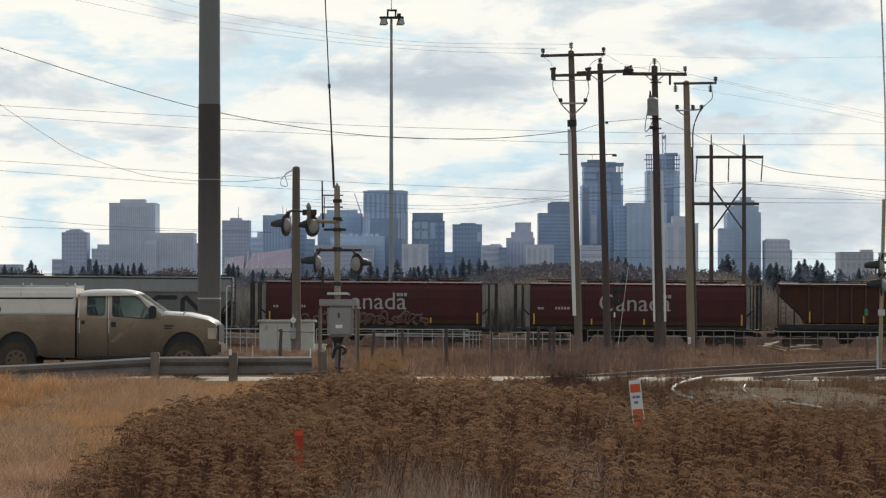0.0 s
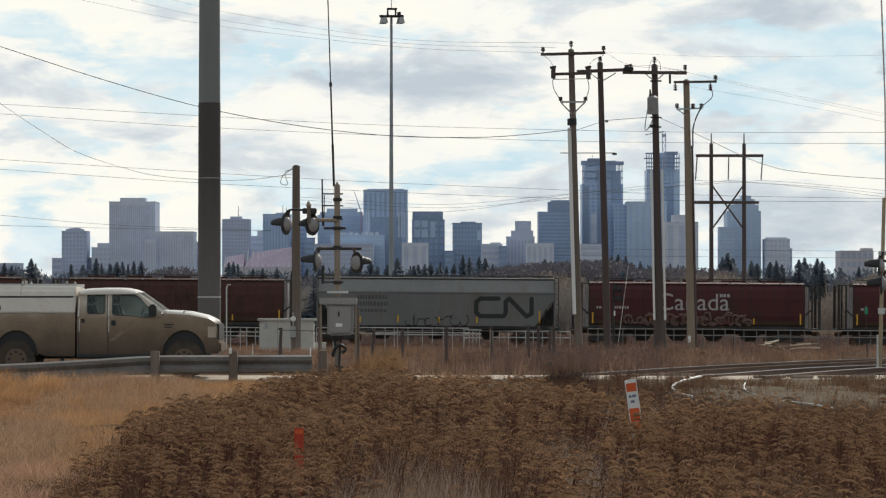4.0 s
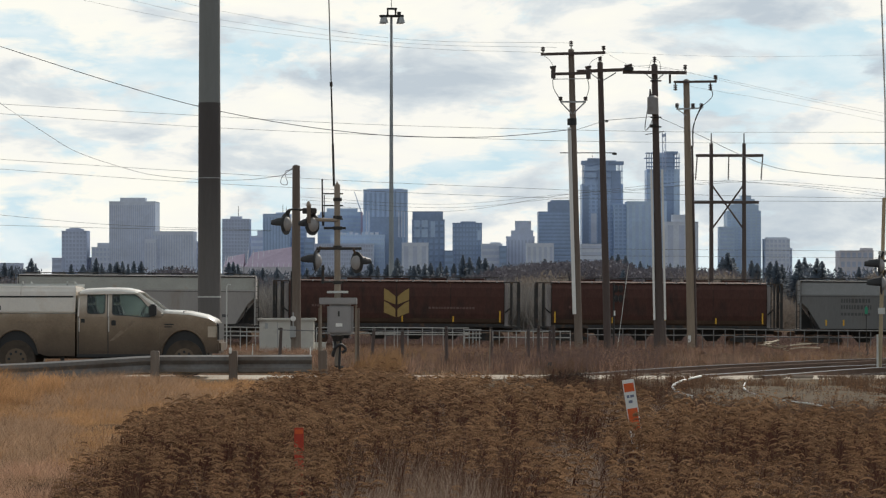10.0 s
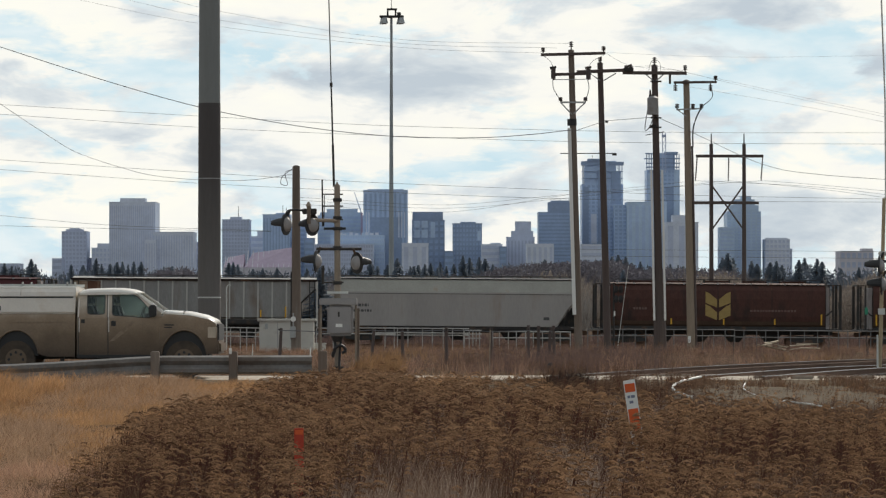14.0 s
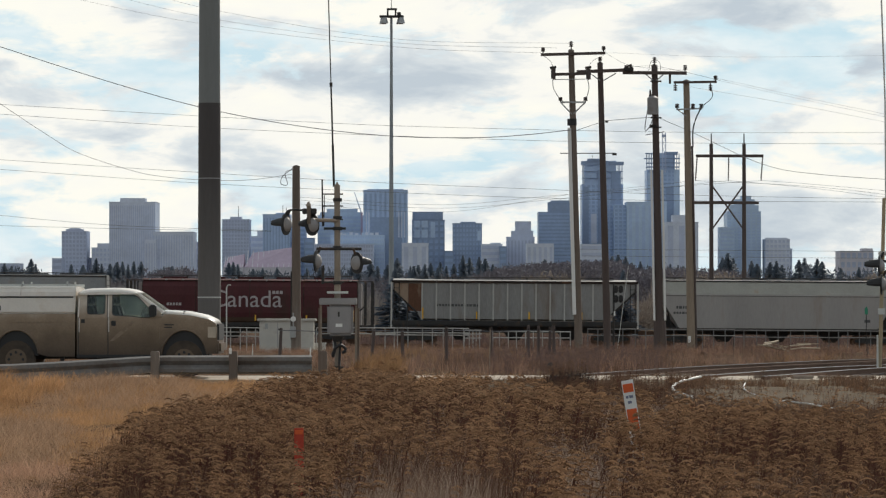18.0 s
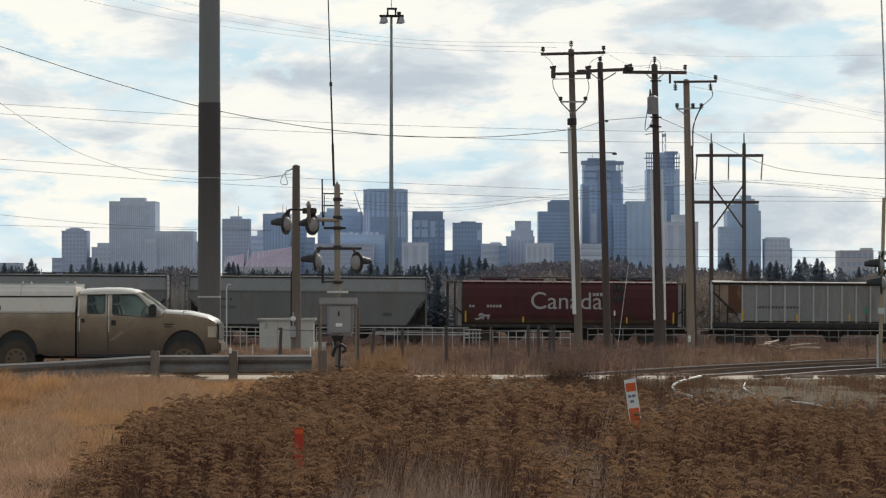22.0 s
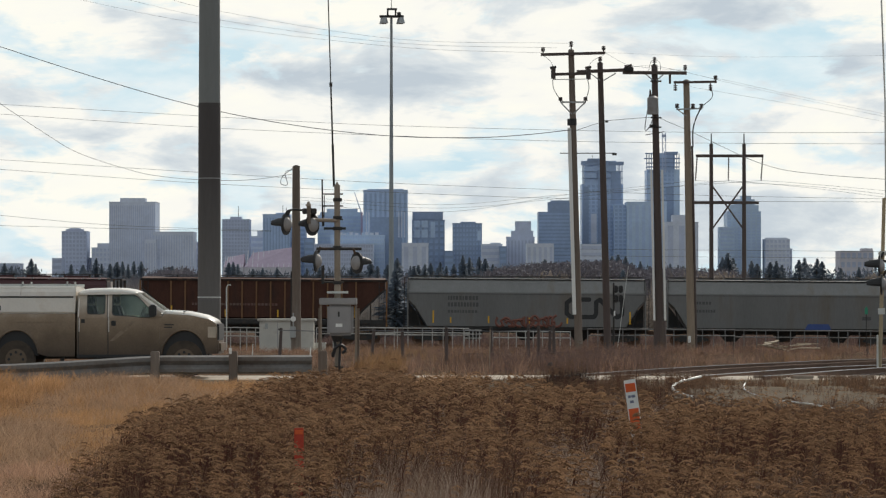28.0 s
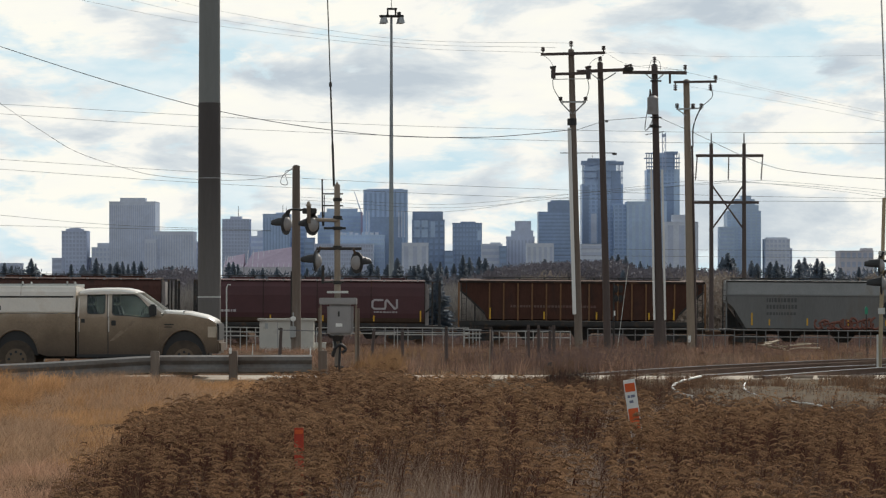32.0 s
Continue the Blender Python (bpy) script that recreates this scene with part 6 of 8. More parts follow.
def make_crossing():
    k = lambda u, y: (u - 784) * y / 6385.2
    z = lambda v, y: EYE + (535 - v) * y / 6385.2
    def hook(pts, r, label):
        g = thing("guard_pipe", (0, 0, 0), label, "pipe", "crossing guard pipes")
        part("pipe", tube(bend([(k(u, y), y, z(v, y)) for u, v, y in pts], 34), r, 8), M_PALE_STEEL if r > 0.02 else M_GALV, g)

    hook([(1240, 666, 70), (1224, 669.5, 69), (1204, 675, 67.5), (1192, 681.5, 66), (1191, 688, 65), (1199, 694, 63.5), (1214, 699, 62.5), (1226, 702, 62)], 0.023, "hairpin-bent pale steel guard pipe beside the crossing")
    hook([(1318, 678, 67.5), (1316, 686, 65.5), (1322, 692, 64), (1344, 702, 62.5)], 0.016, "short bent pale steel guard pipe")
    c = thing("loose_rail", (0, 0, 0), "pale worn rail lying in the weeds", "rail")
    part("rail", tube([(k(1385, 58), 58, z(709, 58)), (k(1430, 56.5), 56.5, z(714, 56.5)), (k(1475, 55), 55, z(722, 55))], 0.014, 6), M_PALE_STEEL, c)
    g = thing("gravel_heap", (0, 0, 0), "low pale gravel shoulder at the crossing", "gravel", kind="")
    rng = random.Random(2)
    secs = []
    for i in range(15):
        x = k(1185, 64) + i * 0.27
        h = 0.05 * math.sin(math.pi * (i + 0.4) / 15) + rng.uniform(0, 0.03)
        secs.append([(x, 58, -0.5), (x, 60, -0.05 + h * 0.3), (x, 64, 0.0 + h), (x, 70.6, 0.0 + h * 0.4), (x, 70.6, -0.5)])
    part("gravel", loft(secs), surf("grey_gravel", (0.165, 0.137, 0.108), 0.95, 0, 0.45, 0.9, 12, 0.8, spec=0.0), g)
    for u0, u1, y, dz, w in ((1332, 1392, 77.2, 0.0, 0.14), (1398, 1440, 77.0, 0.01, 0.11), (1446, 1498, 77.25, -0.005, 0.15), (1503, 1548, 76.9, 0.012, 0.1), (1092, 1150, 78.8, 0.0, 0.12), (1158, 1230, 78.7, 0.008, 0.15), (1238, 1286, 78.9, 0.0, 0.1)):
        p = thing("crossing_plank", (0, 0, 0), "weathered crossing plank beside the rails", "plank", "crossing planks")
        part("plank", box(k(u0, y), k(u1, y), y - w, y + w, 0.03, 0.085 + dz, 0.02), M_PLANK, p)


make_crossing()


# ---- foreground markers ----
def make_markers():
    m = thing("utility_marker", (1.724, 30, -0.22), "flexible white marker post with orange bands", "marker post")
    flex = part("post", box(-0.048, 0.048, -0.008, 0.008, 0, 1.24, 0.004), M_RAIL_WHITE, m, "white plastic strip")
    orange = surf("orange_band", (0.72, 0.12, 0.025), 0.6, 0, 0.15, 3, 40, 0.0)
    for z0, z1 in ((0.82, 1.0), (1.14, 1.21)):
        part("orange_band", box(-0.042, 0.042, -0.012, -0.008, z0, z1), orange, flex, "orange band")
    for i, (x0, x1, z) in enumerate(((-0.03, -0.008, 1.09), (-0.002, 0.03, 1.09), (-0.02, 0.012, 1.045))):
        part("faint_text", box(x0, x1, -0.0105, -0.008, z, z + 0.022), surf("grey_print", (0.2, 0.22, 0.3), 0.7), flex)
    part("edge_rib", box(0.044, 0.05, -0.016, 0.0, 0, 1.24), M_RAIL_WHITE, flex)
    r = thing("utility_marker", (-0.958, 24, -0.22), "small red-orange marker post sunk in weeds", "marker post")
    part("post", box(-0.032, 0.032, -0.008, 0.008, 0, 0.816 + 0.22, 0.004), surf("red_marker_plastic", (0.5, 0.05, 0.02), 0.6, 0, 0.2, 3, 30, 0.0), r)
    part("cap_band", box(-0.028, 0.028, -0.012, -0.008, 0.774 + 0.22, 0.804 + 0.22), orange, r)
    return flex


MARKER = make_markers()


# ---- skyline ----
# Wall and pane colours are lifted towards pale blue to imitate distance haze.
M_CONC_B = surf("hazed_pale_concrete", (0.71, 0.755, 0.86), 0.8, 0, 0.2, 0.045, 0.28, 0.0)
M_CONC_D = surf("hazed_grey_concrete", (0.585, 0.64, 0.785), 0.8, 0, 0.2, 0.045, 0.28, 0.0)
M_BLUE_G = surf("hazed_blue_glass", (0.48, 0.60, 0.80), 0.5, 0, 0.2, 0.045, 0.28, 0.0)
M_DARK_G = surf("hazed_dark_glass", (0.31, 0.395, 0.56), 0.5, 0, 0.2, 0.045, 0.28, 0.0)
M_TEAL_G = surf("hazed_teal_glass", (0.53, 0.65, 0.81), 0.5, 0, 0.2, 0.045, 0.28, 0.0)
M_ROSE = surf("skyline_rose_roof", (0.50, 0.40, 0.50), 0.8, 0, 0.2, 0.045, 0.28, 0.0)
M_BEIGE = surf("hazed_beige_stone", (0.62, 0.60, 0.65), 0.8, 0, 0.2, 0.045, 0.28, 0.0)
M_PANE_GREY = surf("hazed_grey_panes", (0.46, 0.51, 0.65), 0.5, 0, 0.2, 0.045, 0.28, 0.0)
M_PANE_BLUE = surf("hazed_blue_panes", (0.36, 0.475, 0.67), 0.5, 0, 0.2, 0.045, 0.28, 0.0)
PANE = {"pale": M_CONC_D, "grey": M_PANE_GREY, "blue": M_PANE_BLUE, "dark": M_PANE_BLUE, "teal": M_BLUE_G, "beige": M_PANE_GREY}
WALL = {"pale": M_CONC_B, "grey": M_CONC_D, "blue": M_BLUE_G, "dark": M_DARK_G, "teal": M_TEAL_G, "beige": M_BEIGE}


def building(x0, x1, top, y, tone, style, n, label, steps=(), crown=(), name="office_tower"):
    """A far tower: body, roof boxes, and columns or bands of windows on the side that is seen."""
    b = thing(name, ((x0 + x1) / 2, y, -1.6), label if "sky" in label else label + " on the skyline", "building", "city skyline")
    w, h, d = (x1 - x0) / 2, top + 1.6, (x1 - x0) * 0.4 + 10
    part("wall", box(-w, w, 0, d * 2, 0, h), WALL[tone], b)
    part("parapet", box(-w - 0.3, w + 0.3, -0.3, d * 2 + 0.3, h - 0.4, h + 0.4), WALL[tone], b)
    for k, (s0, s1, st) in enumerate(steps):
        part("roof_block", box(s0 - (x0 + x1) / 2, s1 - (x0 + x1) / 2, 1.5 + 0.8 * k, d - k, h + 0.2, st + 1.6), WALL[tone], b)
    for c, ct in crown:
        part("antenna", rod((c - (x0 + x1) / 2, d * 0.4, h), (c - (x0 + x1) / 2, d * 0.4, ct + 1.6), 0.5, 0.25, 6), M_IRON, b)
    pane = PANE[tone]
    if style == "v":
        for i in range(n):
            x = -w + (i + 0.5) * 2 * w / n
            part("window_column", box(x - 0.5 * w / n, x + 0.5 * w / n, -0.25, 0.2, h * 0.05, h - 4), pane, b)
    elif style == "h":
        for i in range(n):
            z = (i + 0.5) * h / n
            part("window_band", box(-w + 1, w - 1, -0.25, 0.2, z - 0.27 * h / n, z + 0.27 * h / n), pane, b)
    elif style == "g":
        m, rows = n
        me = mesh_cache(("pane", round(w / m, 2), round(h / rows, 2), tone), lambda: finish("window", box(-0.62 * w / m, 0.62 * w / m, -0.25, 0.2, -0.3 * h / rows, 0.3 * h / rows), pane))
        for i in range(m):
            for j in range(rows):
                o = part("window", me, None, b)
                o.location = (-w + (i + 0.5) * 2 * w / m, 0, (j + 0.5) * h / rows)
    return b


def make_skyline():
    Y = 4300
    U = lambda u: (u - 784) * 0.6734
    V = lambda v: EYE + (535 - v) * 0.6734

    town = {}

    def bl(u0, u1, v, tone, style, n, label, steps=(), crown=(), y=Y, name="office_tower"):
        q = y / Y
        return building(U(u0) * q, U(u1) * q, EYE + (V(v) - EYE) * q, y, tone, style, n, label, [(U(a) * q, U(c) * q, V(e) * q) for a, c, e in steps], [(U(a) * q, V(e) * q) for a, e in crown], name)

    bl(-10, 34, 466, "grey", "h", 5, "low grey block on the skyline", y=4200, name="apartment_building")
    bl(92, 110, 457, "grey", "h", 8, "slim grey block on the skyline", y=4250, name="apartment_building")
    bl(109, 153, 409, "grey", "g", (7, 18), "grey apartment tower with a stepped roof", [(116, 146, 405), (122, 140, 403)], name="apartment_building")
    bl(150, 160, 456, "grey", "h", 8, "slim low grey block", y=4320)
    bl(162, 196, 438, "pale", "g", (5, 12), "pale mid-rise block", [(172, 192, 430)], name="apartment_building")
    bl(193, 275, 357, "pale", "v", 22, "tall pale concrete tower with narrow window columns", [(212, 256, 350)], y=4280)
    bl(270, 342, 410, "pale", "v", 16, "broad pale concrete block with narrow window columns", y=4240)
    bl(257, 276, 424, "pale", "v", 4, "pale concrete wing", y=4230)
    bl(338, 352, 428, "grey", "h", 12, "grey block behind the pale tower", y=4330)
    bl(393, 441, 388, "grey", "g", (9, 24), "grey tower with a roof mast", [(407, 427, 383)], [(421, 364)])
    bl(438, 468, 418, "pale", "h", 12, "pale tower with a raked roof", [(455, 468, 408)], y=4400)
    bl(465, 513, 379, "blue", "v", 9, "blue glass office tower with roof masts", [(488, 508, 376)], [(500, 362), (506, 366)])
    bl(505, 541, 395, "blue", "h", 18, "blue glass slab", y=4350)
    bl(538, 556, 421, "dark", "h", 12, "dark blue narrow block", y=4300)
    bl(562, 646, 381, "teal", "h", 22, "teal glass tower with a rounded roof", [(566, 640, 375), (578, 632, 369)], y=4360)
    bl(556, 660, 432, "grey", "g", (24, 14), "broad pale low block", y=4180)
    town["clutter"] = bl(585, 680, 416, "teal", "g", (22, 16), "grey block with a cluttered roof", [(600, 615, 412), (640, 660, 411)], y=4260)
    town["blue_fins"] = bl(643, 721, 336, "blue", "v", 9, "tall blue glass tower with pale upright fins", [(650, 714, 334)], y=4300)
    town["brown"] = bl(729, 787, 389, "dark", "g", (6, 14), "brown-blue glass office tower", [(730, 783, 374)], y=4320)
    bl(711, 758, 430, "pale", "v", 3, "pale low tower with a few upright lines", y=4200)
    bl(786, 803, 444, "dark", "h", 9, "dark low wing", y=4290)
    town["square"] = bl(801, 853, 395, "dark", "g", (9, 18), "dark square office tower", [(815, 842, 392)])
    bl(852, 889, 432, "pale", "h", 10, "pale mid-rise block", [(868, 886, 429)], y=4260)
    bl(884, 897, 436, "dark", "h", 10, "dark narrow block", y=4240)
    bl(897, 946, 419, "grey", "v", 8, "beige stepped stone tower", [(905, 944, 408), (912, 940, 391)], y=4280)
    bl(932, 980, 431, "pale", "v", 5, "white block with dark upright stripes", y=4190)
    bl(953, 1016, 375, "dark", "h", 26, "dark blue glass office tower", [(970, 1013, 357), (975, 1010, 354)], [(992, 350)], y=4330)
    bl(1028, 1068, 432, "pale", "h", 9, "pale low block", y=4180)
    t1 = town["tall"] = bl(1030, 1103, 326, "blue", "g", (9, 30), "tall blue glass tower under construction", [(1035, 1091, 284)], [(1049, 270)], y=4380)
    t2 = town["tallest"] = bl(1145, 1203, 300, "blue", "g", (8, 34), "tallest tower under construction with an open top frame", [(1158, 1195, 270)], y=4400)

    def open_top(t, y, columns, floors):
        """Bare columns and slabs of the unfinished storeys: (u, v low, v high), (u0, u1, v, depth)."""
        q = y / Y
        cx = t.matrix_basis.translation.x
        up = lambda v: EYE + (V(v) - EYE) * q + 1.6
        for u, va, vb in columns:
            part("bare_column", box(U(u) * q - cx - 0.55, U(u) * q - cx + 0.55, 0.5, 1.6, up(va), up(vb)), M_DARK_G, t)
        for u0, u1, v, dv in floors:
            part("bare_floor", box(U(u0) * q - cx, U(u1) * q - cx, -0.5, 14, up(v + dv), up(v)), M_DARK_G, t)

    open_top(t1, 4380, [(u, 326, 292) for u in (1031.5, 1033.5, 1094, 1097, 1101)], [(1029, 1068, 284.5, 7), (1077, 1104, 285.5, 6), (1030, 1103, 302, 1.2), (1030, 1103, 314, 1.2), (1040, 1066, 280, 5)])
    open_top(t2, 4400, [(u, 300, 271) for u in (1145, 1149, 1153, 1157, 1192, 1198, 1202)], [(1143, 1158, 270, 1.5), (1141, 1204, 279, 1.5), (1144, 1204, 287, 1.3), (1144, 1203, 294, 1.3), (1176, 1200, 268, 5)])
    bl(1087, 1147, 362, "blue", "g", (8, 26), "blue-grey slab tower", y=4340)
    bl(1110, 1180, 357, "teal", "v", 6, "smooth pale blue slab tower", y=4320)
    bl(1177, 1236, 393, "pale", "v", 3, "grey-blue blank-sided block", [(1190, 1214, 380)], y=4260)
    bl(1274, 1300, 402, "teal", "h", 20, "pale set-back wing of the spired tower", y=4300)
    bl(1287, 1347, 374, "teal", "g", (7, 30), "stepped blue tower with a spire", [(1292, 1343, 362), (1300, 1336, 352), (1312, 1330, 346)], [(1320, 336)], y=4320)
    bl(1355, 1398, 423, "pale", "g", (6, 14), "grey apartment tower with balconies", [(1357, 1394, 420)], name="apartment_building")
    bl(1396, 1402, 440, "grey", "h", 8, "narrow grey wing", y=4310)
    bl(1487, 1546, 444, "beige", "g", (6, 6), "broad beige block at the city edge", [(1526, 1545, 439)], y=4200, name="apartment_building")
    def extra(b, u0, u1, v0, v1, y, mat, name, out=0.5, lab=""):
        q = y / Y
        cx = b.matrix_basis.translation.x
        part(name, box(U(u0) * q - cx, U(u1) * q - cx, -out, 0.3, EYE + (V(v0) - EYE) * q + 1.6, EYE + (V(v1) - EYE) * q + 1.6), mat, b, lab)

    glass = town["blue_fins"]
    extra(glass, 655, 712, 480, 384, 4300, M_DARK_G, "dark_lower_glazing", 0.6, "darker lower glazing")
    for u in (664, 682, 700):
        extra(glass, u - 0.6, u + 0.6, 384, 338, 4300, M_DARK_G, "seam", 0.6)
    for u in (648, 653, 706, 711, 716):
        extra(glass, u - 0.9, u + 0.9, 420, 374, 4300, M_CONC_B, "pale_fin", 0.8, "pale upright fin")
    brown = town["brown"]
    # Lighter teal panels paint in the sky's reflection.
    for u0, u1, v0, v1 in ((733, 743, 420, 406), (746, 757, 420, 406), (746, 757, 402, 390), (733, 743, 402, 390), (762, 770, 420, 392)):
        extra(brown, u0, u1, v0, v1, 4320, M_TEAL_G, "bright_glazing", 0.6, "glazing painted brighter as reflected sky")
    extra(brown, 730, 784, 388, 375, 4320, M_DARK_G, "plant_floor", 0.7, "darker plant floor")
    for u0, u1, v0, v1, mat in ((1032, 1042, 470, 330, M_DARK_G), (1046, 1056, 430, 378, M_CONC_B), (1058, 1068, 460, 300, M_DARK_G), (1082, 1099, 360, 302, M_DARK_G)):
        extra(town["tall"], u0, u1, v0, v1, 4380, mat, "facade_strip", 0.6)
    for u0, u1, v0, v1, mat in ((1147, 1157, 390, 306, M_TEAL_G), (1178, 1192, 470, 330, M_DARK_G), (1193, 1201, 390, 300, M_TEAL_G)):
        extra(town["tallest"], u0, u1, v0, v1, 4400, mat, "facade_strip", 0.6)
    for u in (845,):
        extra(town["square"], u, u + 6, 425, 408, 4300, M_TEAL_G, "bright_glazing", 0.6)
    for u0, v1 in ((600, 411), (607, 413), (618, 410), (628, 412), (646, 410), (655, 412), (664, 411)):
        extra(town["clutter"], u0, u0 + 6, 417, v1, 4260, M_CONC_B, "roof_plant", -2.0, "pale rooftop plant")
    # hall with a sloping rose roof in front of the towers
    for u0, u1, v0, v1 in ((395, 431, 452, 446), (432, 516, 444, 434)):
        q = 4100 / 4300
        hall = thing("sports_hall", ((U(u0) + U(u1)) / 2 * q, 4100, -1.6), "long hall with a rose-coloured sloping roof", "building", "city skyline")
        w = (U(u1) - U(u0)) / 2 * q
        part("wall", box(-w, w, 0, 40, 0, V(470) * q), M_BEIGE, hall)
        part("roof", loft([[(-w, 0, V(470) * q), (w, 0, V(470) * q), (w * 0.95, 30, V(v1) * q), (-w * 0.7, 30, V(v0) * q)], [(-w, 45, V(470) * q), (w, 45, V(470) * q), (w * 0.95, 40, V(v1) * q), (-w * 0.7, 40, V(v0) * q)]]), M_ROSE, hall, "rose roof")
        for i in range(9):
            x = -0.88 * w + i * 0.22 * w
            part("roof_rib", rod((x, -0.3, V(470) * q), (x, 29, V((v0 + v1) / 2 + 1) * q), 0.5, 0.5, 5), M_BEIGE, hall)
    # tower cranes
    cr = thing("tower_crane", (U(1066) * 4372 / 4300, 4372, 0), "tower crane above the unfinished tower", "crane")
    part("mast", box(-0.8, 0.8, -0.8, 0.8, V(300), V(255)), M_IRON, cr)
    part("jib", box(U(990) - U(1066), U(1090) - U(1066), -0.6, 0.6, V(267), V(265.4)), M_IRON, cr)
    part("counterweight", box(U(1084) - U(1066), U(1092) - U(1066), -1, 1, V(270), V(266)), M_IRON, cr)
    c2 = thing("tower_crane", (U(1175.5) * 4392 / 4300, 4392, 0), "pale tower crane mast on the tallest tower", "crane")
    for x in (-2.0, 2.0):
        part("mast_leg", box(x - 0.45, x + 0.45, -0.5, 0.5, V(300), V(228)), M_CONC_D, c2)
    for i in range(12):
        za, zb = V(300) + i * 4.0, V(300) + (i + 1) * 4.0
        part("mast_brace", rod((-2.0 if i % 2 else 2.0, 0, za), (2.0 if i % 2 else -2.0, 0, zb), 0.32, 0.32, 5), M_CONC_D, c2)
    part("operator_cab", box(-2.8, 2.4, -1.2, 1.2, V(236), V(231)), M_PANE_GREY, c2)
    part("jib", rod((0, 0, V(226)), (U(1140) - U(1174), 0, V(232)), 0.6, 0.4, 6), M_IRON, c2)
    c3 = thing("tower_crane", (U(640) * 4340 / 4300, 4340, 0), "slanting crane jib beside the glass tower", "crane")
    part("jib", rod((0, 0, V(376)), (U(627) - U(640), 0, V(338)), 0.7, 0.4, 6), M_CONC_B, c3)
    part("mast", box(-1.2, 1.2, -1, 1, V(430), V(374)), M_ROSE, c3)


make_skyline()


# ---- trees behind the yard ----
# Needle colours are lifted and blued to stand for distance haze.
M_NEEDLE = leafy("hazed_spruce_needles", (0.115, 0.145, 0.186), (0.148, 0.182, 0.226), 0.1)
M_TWIG = leafy("bare_twigs", (0.21, 0.175, 0.15), (0.36, 0.305, 0.26), 0.15)
M_BARK = surf("grey_bark", (0.09, 0.075, 0.06), 0.9, 0, 0.3, 1.5, 15, 0.4)


def spruce_crown(seed, h=12.0):
    """Whorls of drooping boughs, each a few ragged leaves of needles, narrowing to a spire."""
    rng = np.random.default_rng(seed)
    V, T = [], []
    for z in np.arange(0.4, h, 0.13):
        f = 1 - z / h
        r = 0.10 + 2.6 * f ** 1.05 * (0.8 + 0.2 * math.sin(z * 2.1 + seed)) * rng.uniform(0.8, 1.15)
        for k in range(13):
            a = rng.uniform(0, 6.283)
            L = r * rng.uniform(0.25, 1.25)
            d = np.array([math.cos(a), math.sin(a), 0])
            s = np.array([-math.sin(a), math.cos(a), 0])
            w = 0.05 + 0.10 * f
            drop = rng.uniform(0.05, 0.4)
            b = len(V)
            V += [d * L * 0.1 + [0, 0, z], d * L * 0.6 + s * w + [0, 0, z - 0.1], d * L * 0.6 - s * w + [0, 0, z - 0.14], d * L + [0, 0, z - L * drop], d * L * 0.7 + [0, 0, z - 0.35]]
            T += [(b, b + 1, b + 3), (b, b + 3, b + 2), (b + 1, b + 4, b + 3)]
    return np.array(V), np.array(T)


def make_spruces():
    models = []
    for i in range(4):
        v, t = spruce_crown(i + 3)
        tree = thing("spruce", (0, 0, -40 - i), "spruce tinted with painted blue haze across the yard", "tree", "spruces behind the yard")
        part("trunk", rod((0, 0, -0.3), (0, 0, 11.5), 0.18, 0.03, 8), M_BARK, tree)
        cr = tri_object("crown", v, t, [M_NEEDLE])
        cr.parent = tree
        models.append(tree)
    rng = random.Random(12)
    spots = [(8, 465), (20, 470), (55, 457), (63, 466), (126, 467), (147, 468), (170, 456), (180, 466), (195, 466), (207, 463), (217, 462), (227, 467), (237, 462), (250, 462), (290, 471), (305, 470), (322, 471), (405, 464), (413, 463), (421, 467),
             (448, 475), (465, 474), (490, 472), (543, 474), (566, 470), (622, 470), (634, 466), (656, 460), (668, 470), (686, 468), (703, 456), (726, 470), (740, 468), (752, 466), (762, 465), (779, 463), (790, 470), (803, 466), (819, 451), (831, 455),
             (848, 454), (859, 457), (872, 467), (964, 458), (1083, 453), (1094, 450), (1107, 453), (1118, 464), (1133, 462), (1150, 470), (1186, 466), (1200, 468), (1209, 470), (1279, 455), (1288, 447), (1297, 456), (1330, 461), (1340, 466),
             (1363, 463), (1374, 461), (1384, 468), (1414, 459), (1424, 455), (1446, 457), (1455, 462), (1488, 474), (1520, 472)]
    close = [(566, 472), (700, 472), (733, 470), (752, 468), (775, 473), (1103, 477)]
    for i, (u, v) in enumerate(spots + close):
        y = rng.uniform(640, 860) if i < len(spots) else rng.uniform(298, 322)
        k = y / 6385.2
        h = EYE + (535 - v) * k + 1.6
        s = h / 12.0
        src = models[i % 4]
        m = pose((u - 784) * k, y, -1.6, 0, 0, rng.uniform(0, 360))
        if i < 4:
            o = src
            o.matrix_basis = m
        else:
            o = copy_thing(src, m)
        wide = 1.2 if u > 1280 else 1.0
        wide *= rng.uniform(1.7, 2.7)
        o.scale = (s * wide, s * wide, s)


make_spruces()


